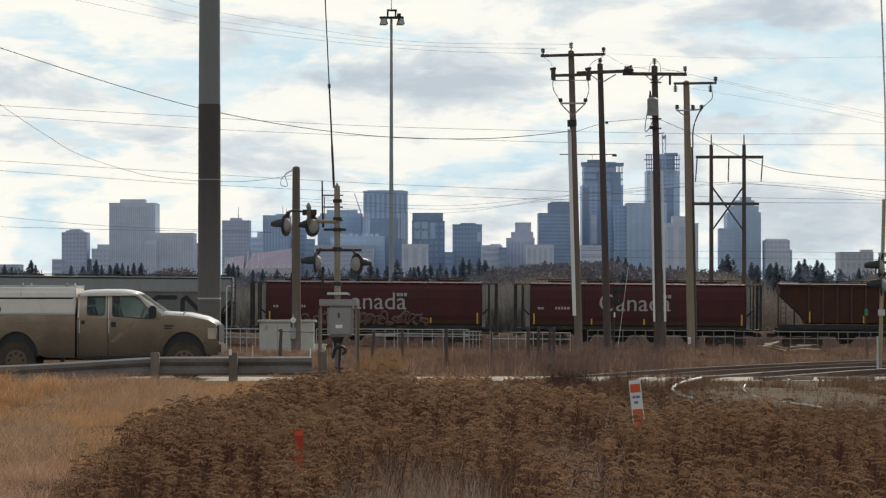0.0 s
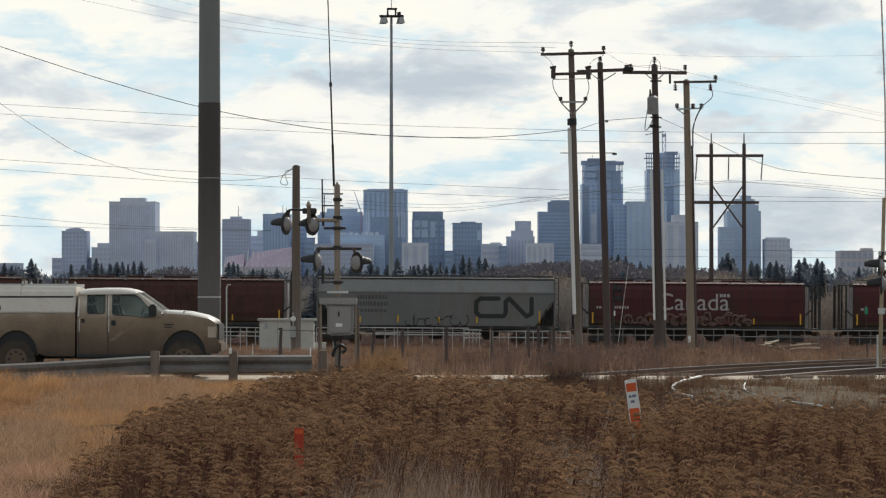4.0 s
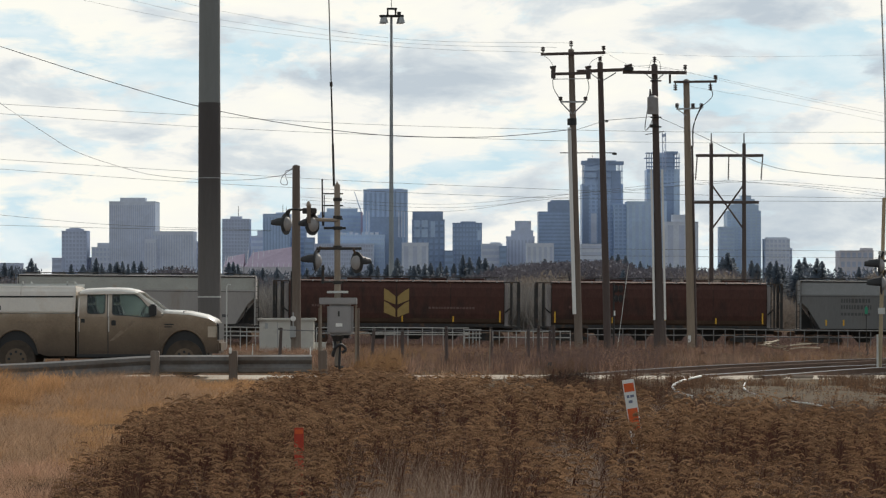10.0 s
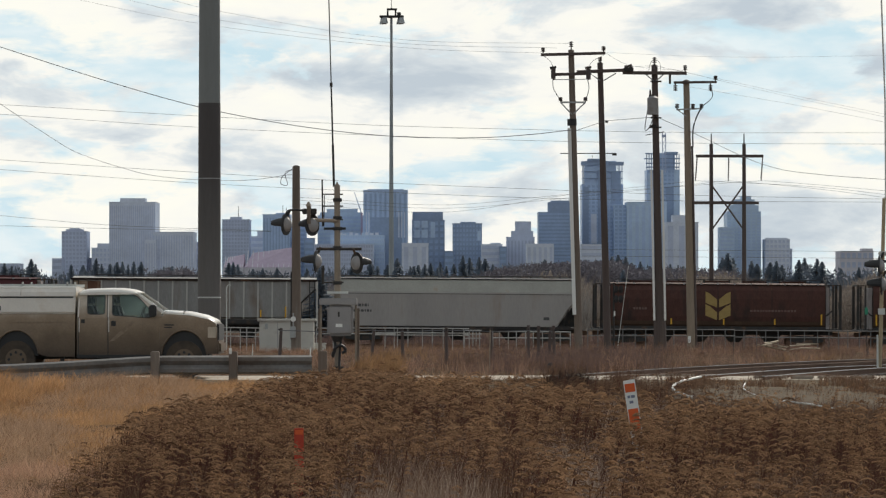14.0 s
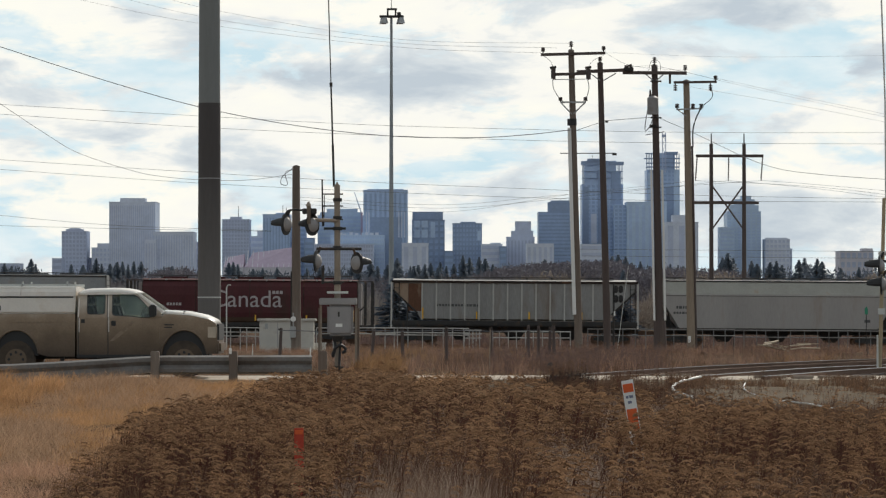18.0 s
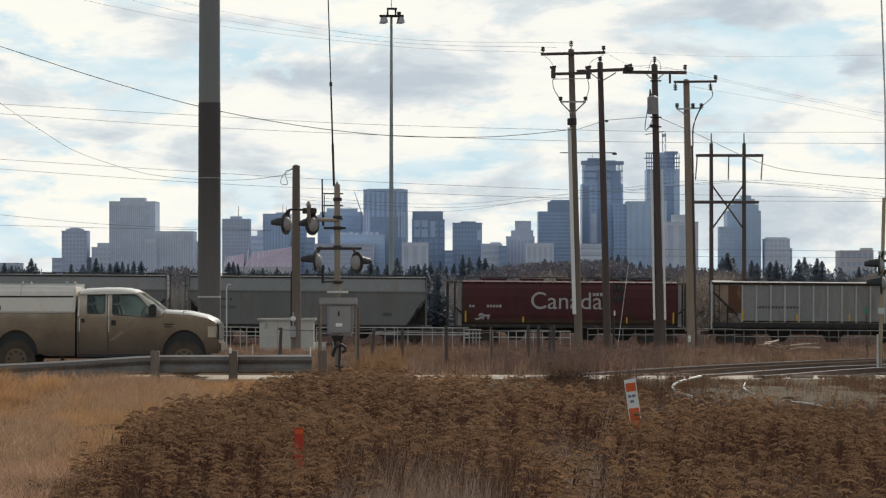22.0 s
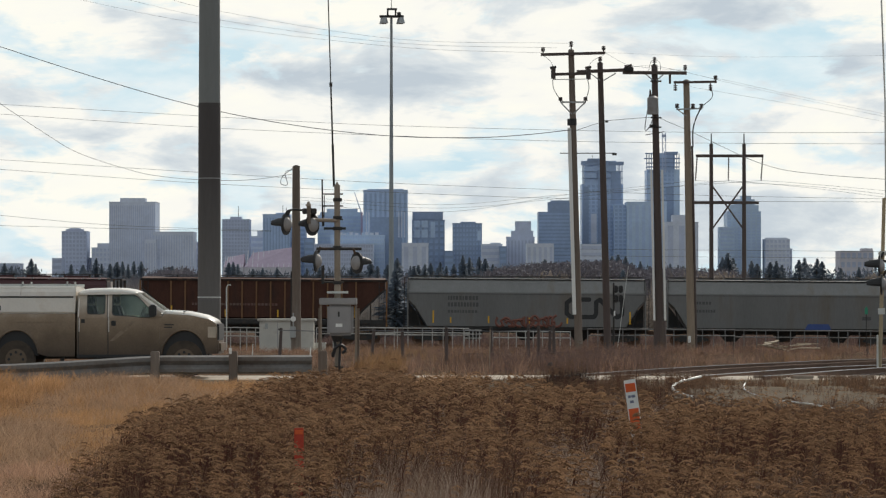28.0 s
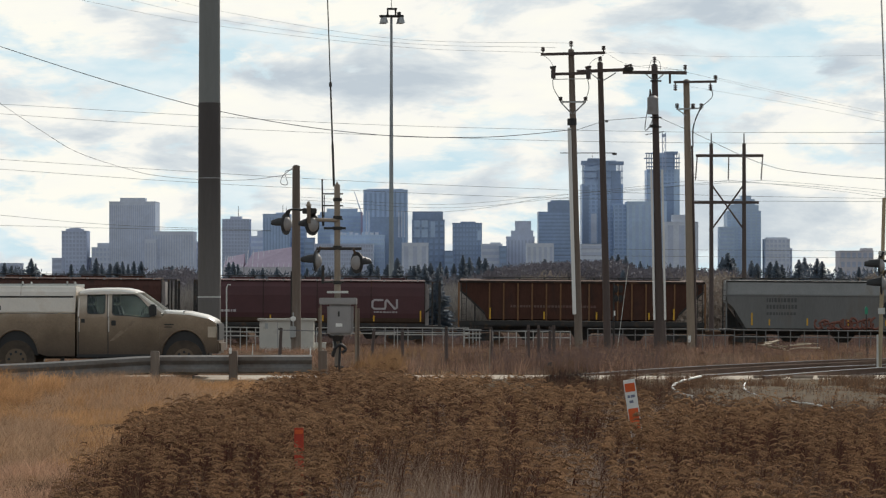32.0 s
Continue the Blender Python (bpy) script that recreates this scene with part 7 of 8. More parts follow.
def scatter(name, models, pts, scales, turns, mats, label, category, lean=None):
    """Many copies of small plant models joined in one mesh."""
    Vs, Ts, Ms = [], [], []
    off = 0
    which = np.random.default_rng(len(pts)).integers(0, len(models), len(pts))
    for m, (V, T, mi) in enumerate(models):
        sel = np.where(which == m)[0]
        if not len(sel):
            continue
        c, s = np.cos(turns[sel]), np.sin(turns[sel])
        sc = scales[sel]
        x = (V[None, :, 0] * c[:, None] - V[None, :, 1] * s[:, None]) * sc[:, None]
        y = (V[None, :, 0] * s[:, None] + V[None, :, 1] * c[:, None]) * sc[:, None]
        z = V[None, :, 2] * sc[:, None]
        if lean is not None:
            x = x + z * z * lean[sel][:, None]
        P = np.stack([x, y, z], -1) + pts[sel][:, None, :]
        Vs.append(P.reshape(-1, 3))
        idx = np.arange(len(sel))[:, None, None] * len(V) + T[None] + off
        Ts.append(idx.reshape(-1, 3))
        Ms.append(np.tile(mi, len(sel)))
        off += len(sel) * len(V)
    ob = tri_object(name, np.concatenate(Vs), np.concatenate(Ts), mats, np.concatenate(Ms))
    return tagged(ob, label, category, kind="stuff")


def bush_model(seed, n=190):
    """A bare thicket: thin rising twigs in a ragged fan."""
    rng = np.random.default_rng(seed)
    V, T = [], []
    for _ in range(n):
        a, r = rng.uniform(0, 6.283), rng.uniform(0, 0.9)
        p = np.array([r * math.cos(a), r * math.sin(a), 0])
        for k in range(3):
            d = np.array([math.cos(a) * rng.uniform(0, 0.5), math.sin(a) * rng.uniform(0, 0.5), rng.uniform(0.5, 1.0)])
            q = p + d * rng.uniform(0.4, 0.8)
            w = np.array([rng.normal(0, 0.004), rng.normal(0, 0.004), 0]) + [0.006, 0, 0]
            b = len(V)
            V += [p - w, p + w, q]
            T.append((b, b + 1, b + 2))
            p = p * 0.5 + q * 0.5
            a += rng.normal(0, 1.3)
    return np.array(V), np.array(T), np.zeros(len(T), int)


def leafy_clump_model(seed, n=620, upright=0.05):
    """A far thicket: a ragged dome of many small leaves or twig ends."""
    rng = np.random.default_rng(seed)
    V, T = [], []
    for _ in range(n):
        a, r, z = rng.uniform(0, 6.283), rng.uniform(0, 1) ** 0.5, rng.uniform(0, 1)
        w = math.sqrt(max(0.02, 1.05 - z * z))
        p = np.array([math.cos(a) * r * w, math.sin(a) * r * w, z * (0.85 + 0.15 * math.sin(3 * a + seed))])
        b = len(V)
        V += [p, p + rng.normal(0, 0.026, 3), p + rng.normal(0, 0.026, 3) + [0, 0, upright]]
        T.append((b, b + 1, b + 2))
    return np.array(V), np.array(T), np.zeros(len(T), int)


def make_far_woods():
    rng = np.random.default_rng(21)
    n = 900
    y = rng.uniform(760, 1000, n)
    u = rng.uniform(-40, 1620, n)
    x = (u - 784) * y / 6385.2
    h = rng.uniform(8.6, 11.4, n) * (0.92 + 0.1 * np.sin(u * 0.045))
    # Thicket colour is a lighter blue-grey, painted as haze.
    scatter("conifer_thicket", [leafy_clump_model(i) for i in range(4)], np.stack([x, y, np.full(n, -1.7)], 1), h, rng.uniform(0, 6.28, n), [leafy("hazy_far_needles", (0.11, 0.132, 0.165), (0.165, 0.188, 0.225), 0.1)], "belt of conifers in painted blue-grey haze behind the rail yard", "trees")
    n = 900
    u = np.concatenate([rng.uniform(880, 1290, 560), rng.uniform(1290, 1620, 240), rng.uniform(-40, 880, 100)])
    y = rng.uniform(420, 560, n)
    x = (u - 784) * y / 6385.2
    h = np.where(u > 880, rng.uniform(4.4, 6.4, n), rng.uniform(2.0, 3.4, n)) * (0.8 + 0.3 * np.sin(u * 0.021))
    scatter("bare_scrub", [leafy_clump_model(i + 60, 650, 0.05) for i in range(3)] + [bush_model(i, 150) for i in range(1)], np.stack([x, y, np.full(n, -1.6)], 1), h, rng.uniform(0, 6.28, n), [M_TWIG], "leafless brown scrub behind the train", "bushes")

    n = 620
    u = np.concatenate([rng.uniform(865, 1090, 380), rng.uniform(1120, 1290, 130), rng.uniform(290, 326, 26), rng.uniform(-40, 880, 84)])
    y = rng.uniform(600, 720, n)
    x = (u - 784) * y / 6385.2
    top = np.interp(u, [-40, 275, 289, 327, 345, 860, 890, 930, 1040, 1085, 1120, 1290], [484, 484, 470, 470, 484, 480, 470, 463, 459, 456, 468, 472]) + rng.uniform(0, 12, n)
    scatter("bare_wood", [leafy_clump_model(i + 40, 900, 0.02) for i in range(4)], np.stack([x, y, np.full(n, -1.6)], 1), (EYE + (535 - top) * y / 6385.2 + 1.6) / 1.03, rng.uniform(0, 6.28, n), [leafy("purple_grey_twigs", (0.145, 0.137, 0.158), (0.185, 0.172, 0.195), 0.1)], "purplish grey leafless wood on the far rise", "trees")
    n = 430
    u = np.where(np.arange(n) % 4 > 1, rng.uniform(-60, 640, n), rng.uniform(770, 1000, n))
    y = rng.uniform(400, 500, n)
    x = (u - 784) * y / 6385.2
    scatter("willow_scrub", [bush_model(i + 20, 150) for i in range(4)], np.stack([x, y, np.full(n, -1.6)], 1), rng.uniform(4.2, 5.4, n), rng.uniform(0, 6.28, n), [leafy("grey_willow_twigs", (0.17, 0.16, 0.155), (0.32, 0.295, 0.27), 0.15)], "grey leafless willow scrub behind the yard", "bushes")


make_far_woods()


# ---- dry grass and weeds ----
M_STEM = leafy("weed_stems", (0.042, 0.019, 0.014), (0.105, 0.046, 0.032), 0.3)
M_PLUME = leafy("weed_seed_heads", (0.095, 0.05, 0.029), (0.46, 0.275, 0.152), 0.4)
M_STRAW = leafy("tan_straw", (0.27, 0.165, 0.10), (0.56, 0.38, 0.25), 0.4)
M_GOLD = leafy("golden_straw", (0.2, 0.115, 0.06), (0.36, 0.22, 0.115), 0.4)
M_RUSSET = leafy("russet_grass", (0.095, 0.058, 0.04), (0.205, 0.128, 0.082), 0.4)
M_PURPLE = leafy("purplish_dead_stalks", (0.07, 0.049, 0.048), (0.22, 0.15, 0.132), 0.35)
M_MEADOW = leafy("meadow_straw", (0.135, 0.08, 0.06), (0.43, 0.272, 0.195), 0.4)
M_ORANGE_GRASS = leafy("orange_straw", (0.34, 0.185, 0.085), (0.60, 0.36, 0.185), 0.4)
M_PINKSTRAW = leafy("pinkish_straw", (0.34, 0.2, 0.13), (0.62, 0.4, 0.275), 0.4)
M_GREYSTRAW = leafy("grey_straw", (0.2, 0.15, 0.12), (0.46, 0.36, 0.285), 0.4)


def blade(V, T, M, p, q, r, w, m):
    b = len(V)
    s = np.array([w, w * 0.4, 0])
    V += [p - s, p + s, q - s * 0.7, q + s * 0.7, r]
    T += [(b, b + 1, b + 3), (b, b + 3, b + 2), (b + 2, b + 3, b + 4)]
    M += [m] * 3


def weed_model(seed, fine=True):
    """One dead goldenrod: upright stem, shrivelled leaves, a one-sided plume of short arched fluffy branches."""
    rng = np.random.default_rng(seed)
    V, T, M = [], [], []
    top = np.array([rng.normal(0.03, 0.04), rng.normal(0, 0.04), 0.86])
    blade(V, T, M, np.zeros(3), top * 0.55 + rng.normal(0, 0.006, 3), top, 0.0045 if fine else 0.006, 0)
    for k in range(12 if fine else 6):
        z = rng.uniform(0.2, 0.8)
        a = rng.uniform(0, 6.283)
        p = top * z / 0.86
        d = np.array([math.cos(a), math.sin(a), rng.uniform(-1.3, -0.2)]) * rng.uniform(0.02, 0.05)
        blade(V, T, M, p, p + d * 0.6, p + d + [0, 0, -0.02], 0.003, 0)
    for k in range(6 if fine else 3):
        q = np.array([rng.normal(0, 0.07), rng.normal(0, 0.07), 0])
        blade(V, T, M, q, q + [0.01, 0, 0.4], q * 1.3 + [rng.normal(0.03, 0.03), 0, rng.uniform(0.6, 0.9)], 0.0028 if fine else 0.004, 2 if k % 3 == 1 else 0)
    steps = 5 if fine else 4
    for k in range((2, 5, 7)[seed % 3] if fine else (1, 4, 5)[seed % 3]):
        a = rng.normal(0.0, 0.35)
        L = rng.uniform(0.045, 0.095) * (1 if fine else 1.2)
        p0 = top * (1 - 0.13 * rng.uniform(0, 1) ** 1.3)
        d = np.array([math.cos(a) * L, math.sin(a) * L, 0.005])
        side = np.array([-math.sin(a), math.cos(a), 0])
        arc = [p0 + d * f + [0, 0, L * (0.62 * f * (1 - f) - 0.12 * f * f)] for f in np.linspace(0, 1, steps)]
        w = 0.0045 if fine else 0.007
        b = len(V)
        for j, p in enumerate(arc):
            s = w * (0.35, 0.8, 1.1, 1.0, 0.4)[min(4, j + (5 - steps) * (j > 1))]
            V += [p + [0, 0, s] + side * s * 0.7, p - [0, 0, s * 0.7] - side * s * 0.7]
        for j in range(steps - 1):
            c = b + 2 * j
            T += [(c, c + 1, c + 3), (c, c + 3, c + 2)]
            M += [1, 1]
        for j in range(12 if fine else 5):
            g = arc[rng.integers(1, steps)] + rng.normal(0, 0.005, 3)
            h = rng.uniform(0.006, 0.012) * (1 if fine else 1.5)
            b = len(V)
            V += [g, g + [h, 0, rng.normal(0, 0.3) * h], g + [h * 0.4, rng.normal(0, 0.4) * h, h * rng.uniform(0.4, 0.9)]]
            T.append((b, b + 1, b + 2))
            M.append(1)
    return np.array(V), np.array(T), np.array(M)


def tuft_model(seed, n, spread, h, w, fan=0.16):
    """A tuft of dry grass blades."""
    rng = np.random.default_rng(seed)
    V, T, M = [], [], []
    for k in range(n):
        a, r = rng.uniform(0, 6.283), rng.uniform(0, spread)
        p = np.array([r * math.cos(a), r * math.sin(a), 0])
        L = h * rng.uniform(0.55, 1.1)
        d = np.array([rng.normal(0.05, fan), rng.normal(0, fan * 0.75), 1 - 0.3 * abs(rng.normal(0, fan))]) * L
        blade(V, T, M, p, p + d * 0.55, p + d + [rng.normal(0.08, 0.1) * L, 0, -0.1 * L], w, 0)
    return np.array(V), np.array(T), np.array(M)


def field(rng, n, x0, x1, y0, y1, inside):
    x, y = rng.uniform(x0, x1, n), rng.uniform(y0, y1, n)
    k = inside(x, y)
    return x[k], y[k]


def in_view(x, y, m=1.06):
    return np.abs(x) < y * 0.1228 * m + 0.6


def weed_patch(x, y):
    """Where the dead goldenrod stands: right of a straight edge, back to a ragged line."""
    left = np.interp(y, [14, 18.6, 25, 30, 40, 46, 52, 60], [-2.1, -2.3, -2.68, -2.92, -3.05, -2.9, -2.6, -2.0]) + 0.12 * np.sin(y * 0.9) + 0.08 * np.sin(y * 3.1 + x * 9)
    back = np.where(x < -0.6, 58.0 + 1.2 * np.sin(x * 2.1), np.where(x < 1.5, 47.5 + np.sin(x * 3), np.where(x < 2.35, 41.0 + 1.8 * np.sin(x * 2.3), 36.0 + 1.5 * np.sin(x * 4.3))))
    return (x > left) & (y < back)


def make_plants():
    rng = np.random.default_rng(77)

    def put(name, models, x, y, scale, mats, label, cat, lean):
        z = ground_z(x, y) - 0.03
        n = len(x)
        return scatter(name, models, np.stack([x, y, z], 1), scale, rng.uniform(0, 6.28, n), mats, label, cat, lean)

    # goldenrod in the foreground, thinner where grey stalks stand
    def thin(x, y):
        """0 where weeds are dense, 1 in the clearings of grey stalks."""
        a = np.clip(1.25 - np.hypot((x + 0.25) / 0.58, (y - 21.5) / 5.6), 0, 1)
        b = np.clip(1.2 - np.hypot((x - 1.05) / 0.33, (y - 27.5) / 4.5), 0, 1) * 0.85
        c = np.clip(1.1 - np.hypot((x - 2.0) / 0.5, (y - 39) / 5), 0, 1) * 0.9
        f = np.clip(1.1 - np.hypot((x - 1.95) / 0.5, (y - 19.5) / 3.2), 0, 1) * 0.5
        e = np.clip(1.1 - np.hypot((x - 0.75) / 0.3, (y - 18.5) / 3.5), 0, 1) * 0.6
        return np.clip(2.2 * np.maximum.reduce([a, b, c, e, f]) + 0.1, 0, 1)

    for y0, y1, count, fine in ((15.5, 30, 5000, True), (30, 60, 11800, False)):
        x, y = field(rng, count, -4, 7, y0, y1, lambda x, y: weed_patch(x, y) & in_view(x, y))
        keep = rng.uniform(0, 1, len(x)) > 0.93 * thin(x, y)
        x, y = x[keep], y[keep]
        n = len(x)
        tall = 0.97 + 0.11 * np.sin(x * 1.3 + y * 0.35) + 0.06 * np.sin(x * 5.1 + y * 1.3) + rng.normal(0, 0.11, n) - 0.12 * thin(x, y)
        z = ground_z(x, y) - 0.03
        scatter("dead_goldenrod", [weed_model(i, fine) for i in range(9)], np.stack([x, y, z], 1), np.clip(tall, 0.45, 1.22) * np.where(y > 46, np.interp(x, [-2.5, -1.7], [0.82, 0.98]), 1.0) * np.clip(0.82 + 0.35 * (x + 3.05 - 0.05 * np.clip(30 - y, 0, 12)), 0.76, 1.0), rng.normal(0.0, 0.4, n), [M_STEM, M_PLUME, M_RUSSET],
                "dense brown dead goldenrod with drooping seed heads", "weeds", rng.normal(0.10, 0.05, n))
    # Placed along the camera's sight lines to cover the markers' lower parts.
    x, y = field(rng, 1700, -1.4, 2.0, 21.5, 29.6, lambda x, y: (np.abs(x / y + 0.0406) < 0.011) & (y < 23.9) | (np.abs(x / y - 0.0548) < 0.011) & (y > 27))
    scatter("dead_goldenrod", [weed_model(i + 3, True) for i in range(6)], np.stack([x, y, ground_z(x, y) - 0.03], 1), rng.uniform(0.92, 1.16, len(x)), rng.normal(0, 0.4, len(x)), [M_STEM, M_PLUME, M_RUSSET], "dead goldenrod placed in the camera's line before the markers", "weeds", rng.normal(0.1, 0.05, len(x)))
    x, y = field(rng, 9000, -1.6, 2.8, 15.5, 44, lambda x, y: rng.uniform(0, 1, len(x)) < thin(x, y))
    put("grey_grass", [tuft_model(i + 70, 10, 0.10, 0.92, 0.0022) for i in range(6)], x, y, rng.uniform(0.62, 1.1, len(x)), [M_GREYSTRAW], "pale grey grass stalks rising among the weeds", "grass", rng.normal(0.03, 0.07, len(x)))
    x, y = field(rng, 13500, -3.5, 6, 15.5, 42, lambda x, y: weed_patch(x, y) & in_view(x, y) & (np.sin(x * 2.7 + 1) + np.sin(y * 0.8 + x) > -0.9))
    put("grey_grass", [tuft_model(i, 7, 0.10, 0.86, 0.0024) for i in range(4)], x, y, rng.uniform(0.75, 1.1, len(x)), [M_RUSSET], "reddish grass stalks between the weeds", "grass", rng.normal(0.06, 0.08, len(x)))
    # straw left of the weeds, up to the barrier: pale, orange and brownish patches
    x, y = field(rng, 34000, -10.5, 0.5, 15, 72, lambda x, y: (~weed_patch(x, y)) & in_view(x, y))
    tone = np.sin(x * 1.4 + 1.0) + np.sin(y * 0.33 + x * 0.8) + 0.8 * np.sin(y * 1.1 - x * 2.0) + 0.6 * np.sin(x * 4.7 + y * 0.5) + rng.normal(0, 0.35, len(x))
    tall = rng.uniform(0.55, 1.25, len(x)) * (0.85 + 0.25 * np.sin(x * 1.1 + y * 0.3)) * np.interp(y, [50, 64], [1.0, 1.4]) * (1 + 0.28 * np.sin(x * 3.7 + 0.8 * y) * np.sin(y * 0.9 - x))
    for sel, mat, label in ((tone < 0.35, M_STRAW, "pale tan dry grass before the crash barrier"), ((tone >= 0.35) & (y > 40), M_ORANGE_GRASS, "orange tufts of dry grass before the barrier"),
                            ((tone >= 0.35) & (y <= 40), M_PINKSTRAW, "pinkish patches in the dry grass")):
        put("straw_grass", [tuft_model(i + 9, 13, 0.16, 0.215, 0.0030, 0.6) for i in range(5)], x[sel], y[sel], tall[sel], [mat], label, "grass", rng.normal(0.2, 0.15, int(sel.sum())))
    x, y = field(rng, 900, -10, -2.2, 56, 71, lambda x, y: in_view(x, y) & (np.sin(x * 1.9) + np.sin(y * 0.7) > 0.5))
    put("orange_grass", [tuft_model(i + 19, 14, 0.16, 0.45, 0.004, 0.4) for i in range(4)], x, y, rng.uniform(0.6, 1.1, len(x)), [M_ORANGE_GRASS], "tufts of orange dry grass", "grass", rng.normal(0.25, 0.1, len(x)))
    x, y = field(rng, 420, -9.8, -7.2, 63, 71.5, lambda x, y: in_view(x, y) & (np.sin(x * 2.6) + np.sin(y * 1.7 + x) > -0.3))
    put("orange_grass", [tuft_model(i + 219, 16, 0.2, 0.5, 0.0045, 0.5) for i in range(4)], x, y, rng.uniform(0.7, 1.25, len(x)), [M_ORANGE_GRASS], "tangled orange grass against the crash barrier", "grass", rng.normal(0.25, 0.3, len(x)))
    x, y = field(rng, 900, -9, -2.2, 16, 70, lambda x, y: (~weed_patch(x, y)) & in_view(x, y) & (np.sin(x * 3.3 + y * 0.21) + np.sin(y * 0.47 - 1.1 * x) > 1.15))
    put("brown_stubble", [tuft_model(i + 229, 12, 0.18, 0.3, 0.0035, 0.5) for i in range(4)], x, y, rng.uniform(0.6, 1.1, len(x)), [M_RUSSET], "brown matted patches in the straw", "grass", rng.normal(0.2, 0.2, len(x)))
    x, y = field(rng, 120, -3.9, -2.0, 17, 46, lambda x, y: (~weed_patch(x, y)) & weed_patch(x + 0.45, y))
    put("stray_weeds", [weed_model(i + 200, True) for i in range(5)], x, y, rng.uniform(0.35, 0.7, len(x)), [M_STEM, M_PLUME, M_RUSSET], "stray dark weeds in the straw", "weeds", rng.normal(0.1, 0.05, len(x)))
    x, y = field(rng, 9000, -2.5, 10, 44, 69, lambda x, y: (~weed_patch(x, y)) & in_view(x, y) & ((x < 4.0) | (y < 58) | (np.sin(x * 5) + np.sin(y * 2.1) > 0.9)))
    x = np.where((y > 60) & (x > 0.2) & (x < 1.7), x + 1.8, x)
    put("russet_grass", [tuft_model(i + 29, 9, 0.12, 0.4, 0.005) for i in range(4)], x, y, rng.uniform(0.5, 1.1, len(x)), [M_RUSSET], "russet dry grass on the verge", "grass", rng.normal(0.2, 0.1, len(x)))
    x, y = field(rng, 1500, 1.4, 4.4, 50, 70.5, lambda x, y: (~weed_patch(x, y)) & (np.sin(x * 6) + np.sin(y * 0.9) > -0.9) & ((x > 2.0) | (y < 62)))
    put("dark_weeds", [weed_model(i + 50, False) for i in range(5)], x, y, rng.uniform(0.4, 0.72, len(x)), [M_STEM, M_RUSSET, M_RUSSET], "dark reddish weeds along the road verge", "weeds", rng.normal(0.1, 0.05, len(x)))
    x, y = field(rng, 3600, 3.6, 9.5, 57, 74, lambda x, y: in_view(x, y) & (np.sin(x * 3.1 + y) + np.sin(y * 1.1 - x) > 0.2 + 0.06 * (y - 57)))
    put("verge_grass", [tuft_model(i + 129, 9, 0.14, 0.3, 0.006) for i in range(4)], x, y, rng.uniform(0.5, 1.2, len(x)), [M_RUSSET], "sparse brown grass on the gravel shoulder", "grass", rng.normal(0.2, 0.1, len(x)))
    off_verge = lambda x, y: x < np.interp(y, [81, 86.8, 94.3, 100], [2.9, 4.8, 7.9, 10.4])
    x, y = field(rng, 1500, 3.6, 8.2, 52, 68, lambda x, y: in_view(x, y) & (np.sin(x * 5 + y * 0.6) + np.sin(y * 1.3) > -0.2 + 0.09 * (y - 58)))
    put("verge_weeds", [weed_model(i + 80, False) for i in range(6)], x, y, rng.uniform(0.3, 0.6, len(x)), [M_STEM, M_PLUME, M_RUSSET], "clump of brown weeds on the gravel shoulder", "weeds", rng.normal(0.1, 0.05, len(x)))
    x, y = field(rng, 3400, -0.9, 5.6, 83, 101, lambda x, y: off_verge(x, y) & (np.sin(x * 2.2 + y * 0.5) + 0.5 * np.sin(x * 5.3) > -0.6) & (x > rng.normal(1.1, 0.9, len(x))))
    put("dark_weeds", [weed_model(i + 110, False) for i in range(6)], x, y, rng.uniform(0.3, 0.62, len(x)), [M_PURPLE, M_PURPLE, M_RUSSET], "dark purplish weeds behind the road", "weeds", rng.normal(0.1, 0.05, len(x)))
    x, y = field(rng, 1500, -1.2, 9.6, 71.5, 76.8, lambda x, y: in_view(x, y) & (np.sin(x * 3.9) + np.sin(x * 1.7 + 2 + y * 0.3) + 0.6 * np.sin(x * 9.1) > 0.35))
    put("verge_grass", [tuft_model(i + 249, 12, 0.2, 0.24, 0.005, 0.6) for i in range(4)], x, y, rng.uniform(0.5, 1.2, len(x)), [M_RUSSET], "ragged brown grass creeping onto the road edge", "grass", rng.normal(0.2, 0.3, len(x)))
    # tall grass between the road and the yard
    off_track = lambda x, y: (y > 81.5) & (x < np.interp(y, [81, 86.8, 94.3, 100, 108, 122, 140], [3.1, 5.1, 8.2, 10.9, 15.5, 26, 42]))
    x, y = field(rng, 23000, -32, 32, 81.5, 245, lambda x, y: in_view(x, y) & off_track(x, y))
    patch = np.sin(x * 0.9 + 0.35 * y) + np.sin(x * 2.3 - 0.13 * y) + rng.normal(0, 0.5, len(x)) > 0.25 - 0.05 * np.clip(x, -8, 8)
    xd, yd = x[patch], y[patch]
    put("brown_grass", [tuft_model(i + 59, 13, 0.35, 0.62, 0.006, 0.5) for i in range(5)], xd, yd, rng.uniform(0.5, 1.1, len(xd)) * np.interp(yd, [84, 96, 112, 150, 195, 210, 245], [0.8, 0.7, 0.5, 0.5, 0.75, 1.1, 1.05]), [M_RUSSET], "patches of dark brown meadow grass", "grass", rng.normal(0.15, 0.4, len(xd)))
    x, y = x[~patch], y[~patch]
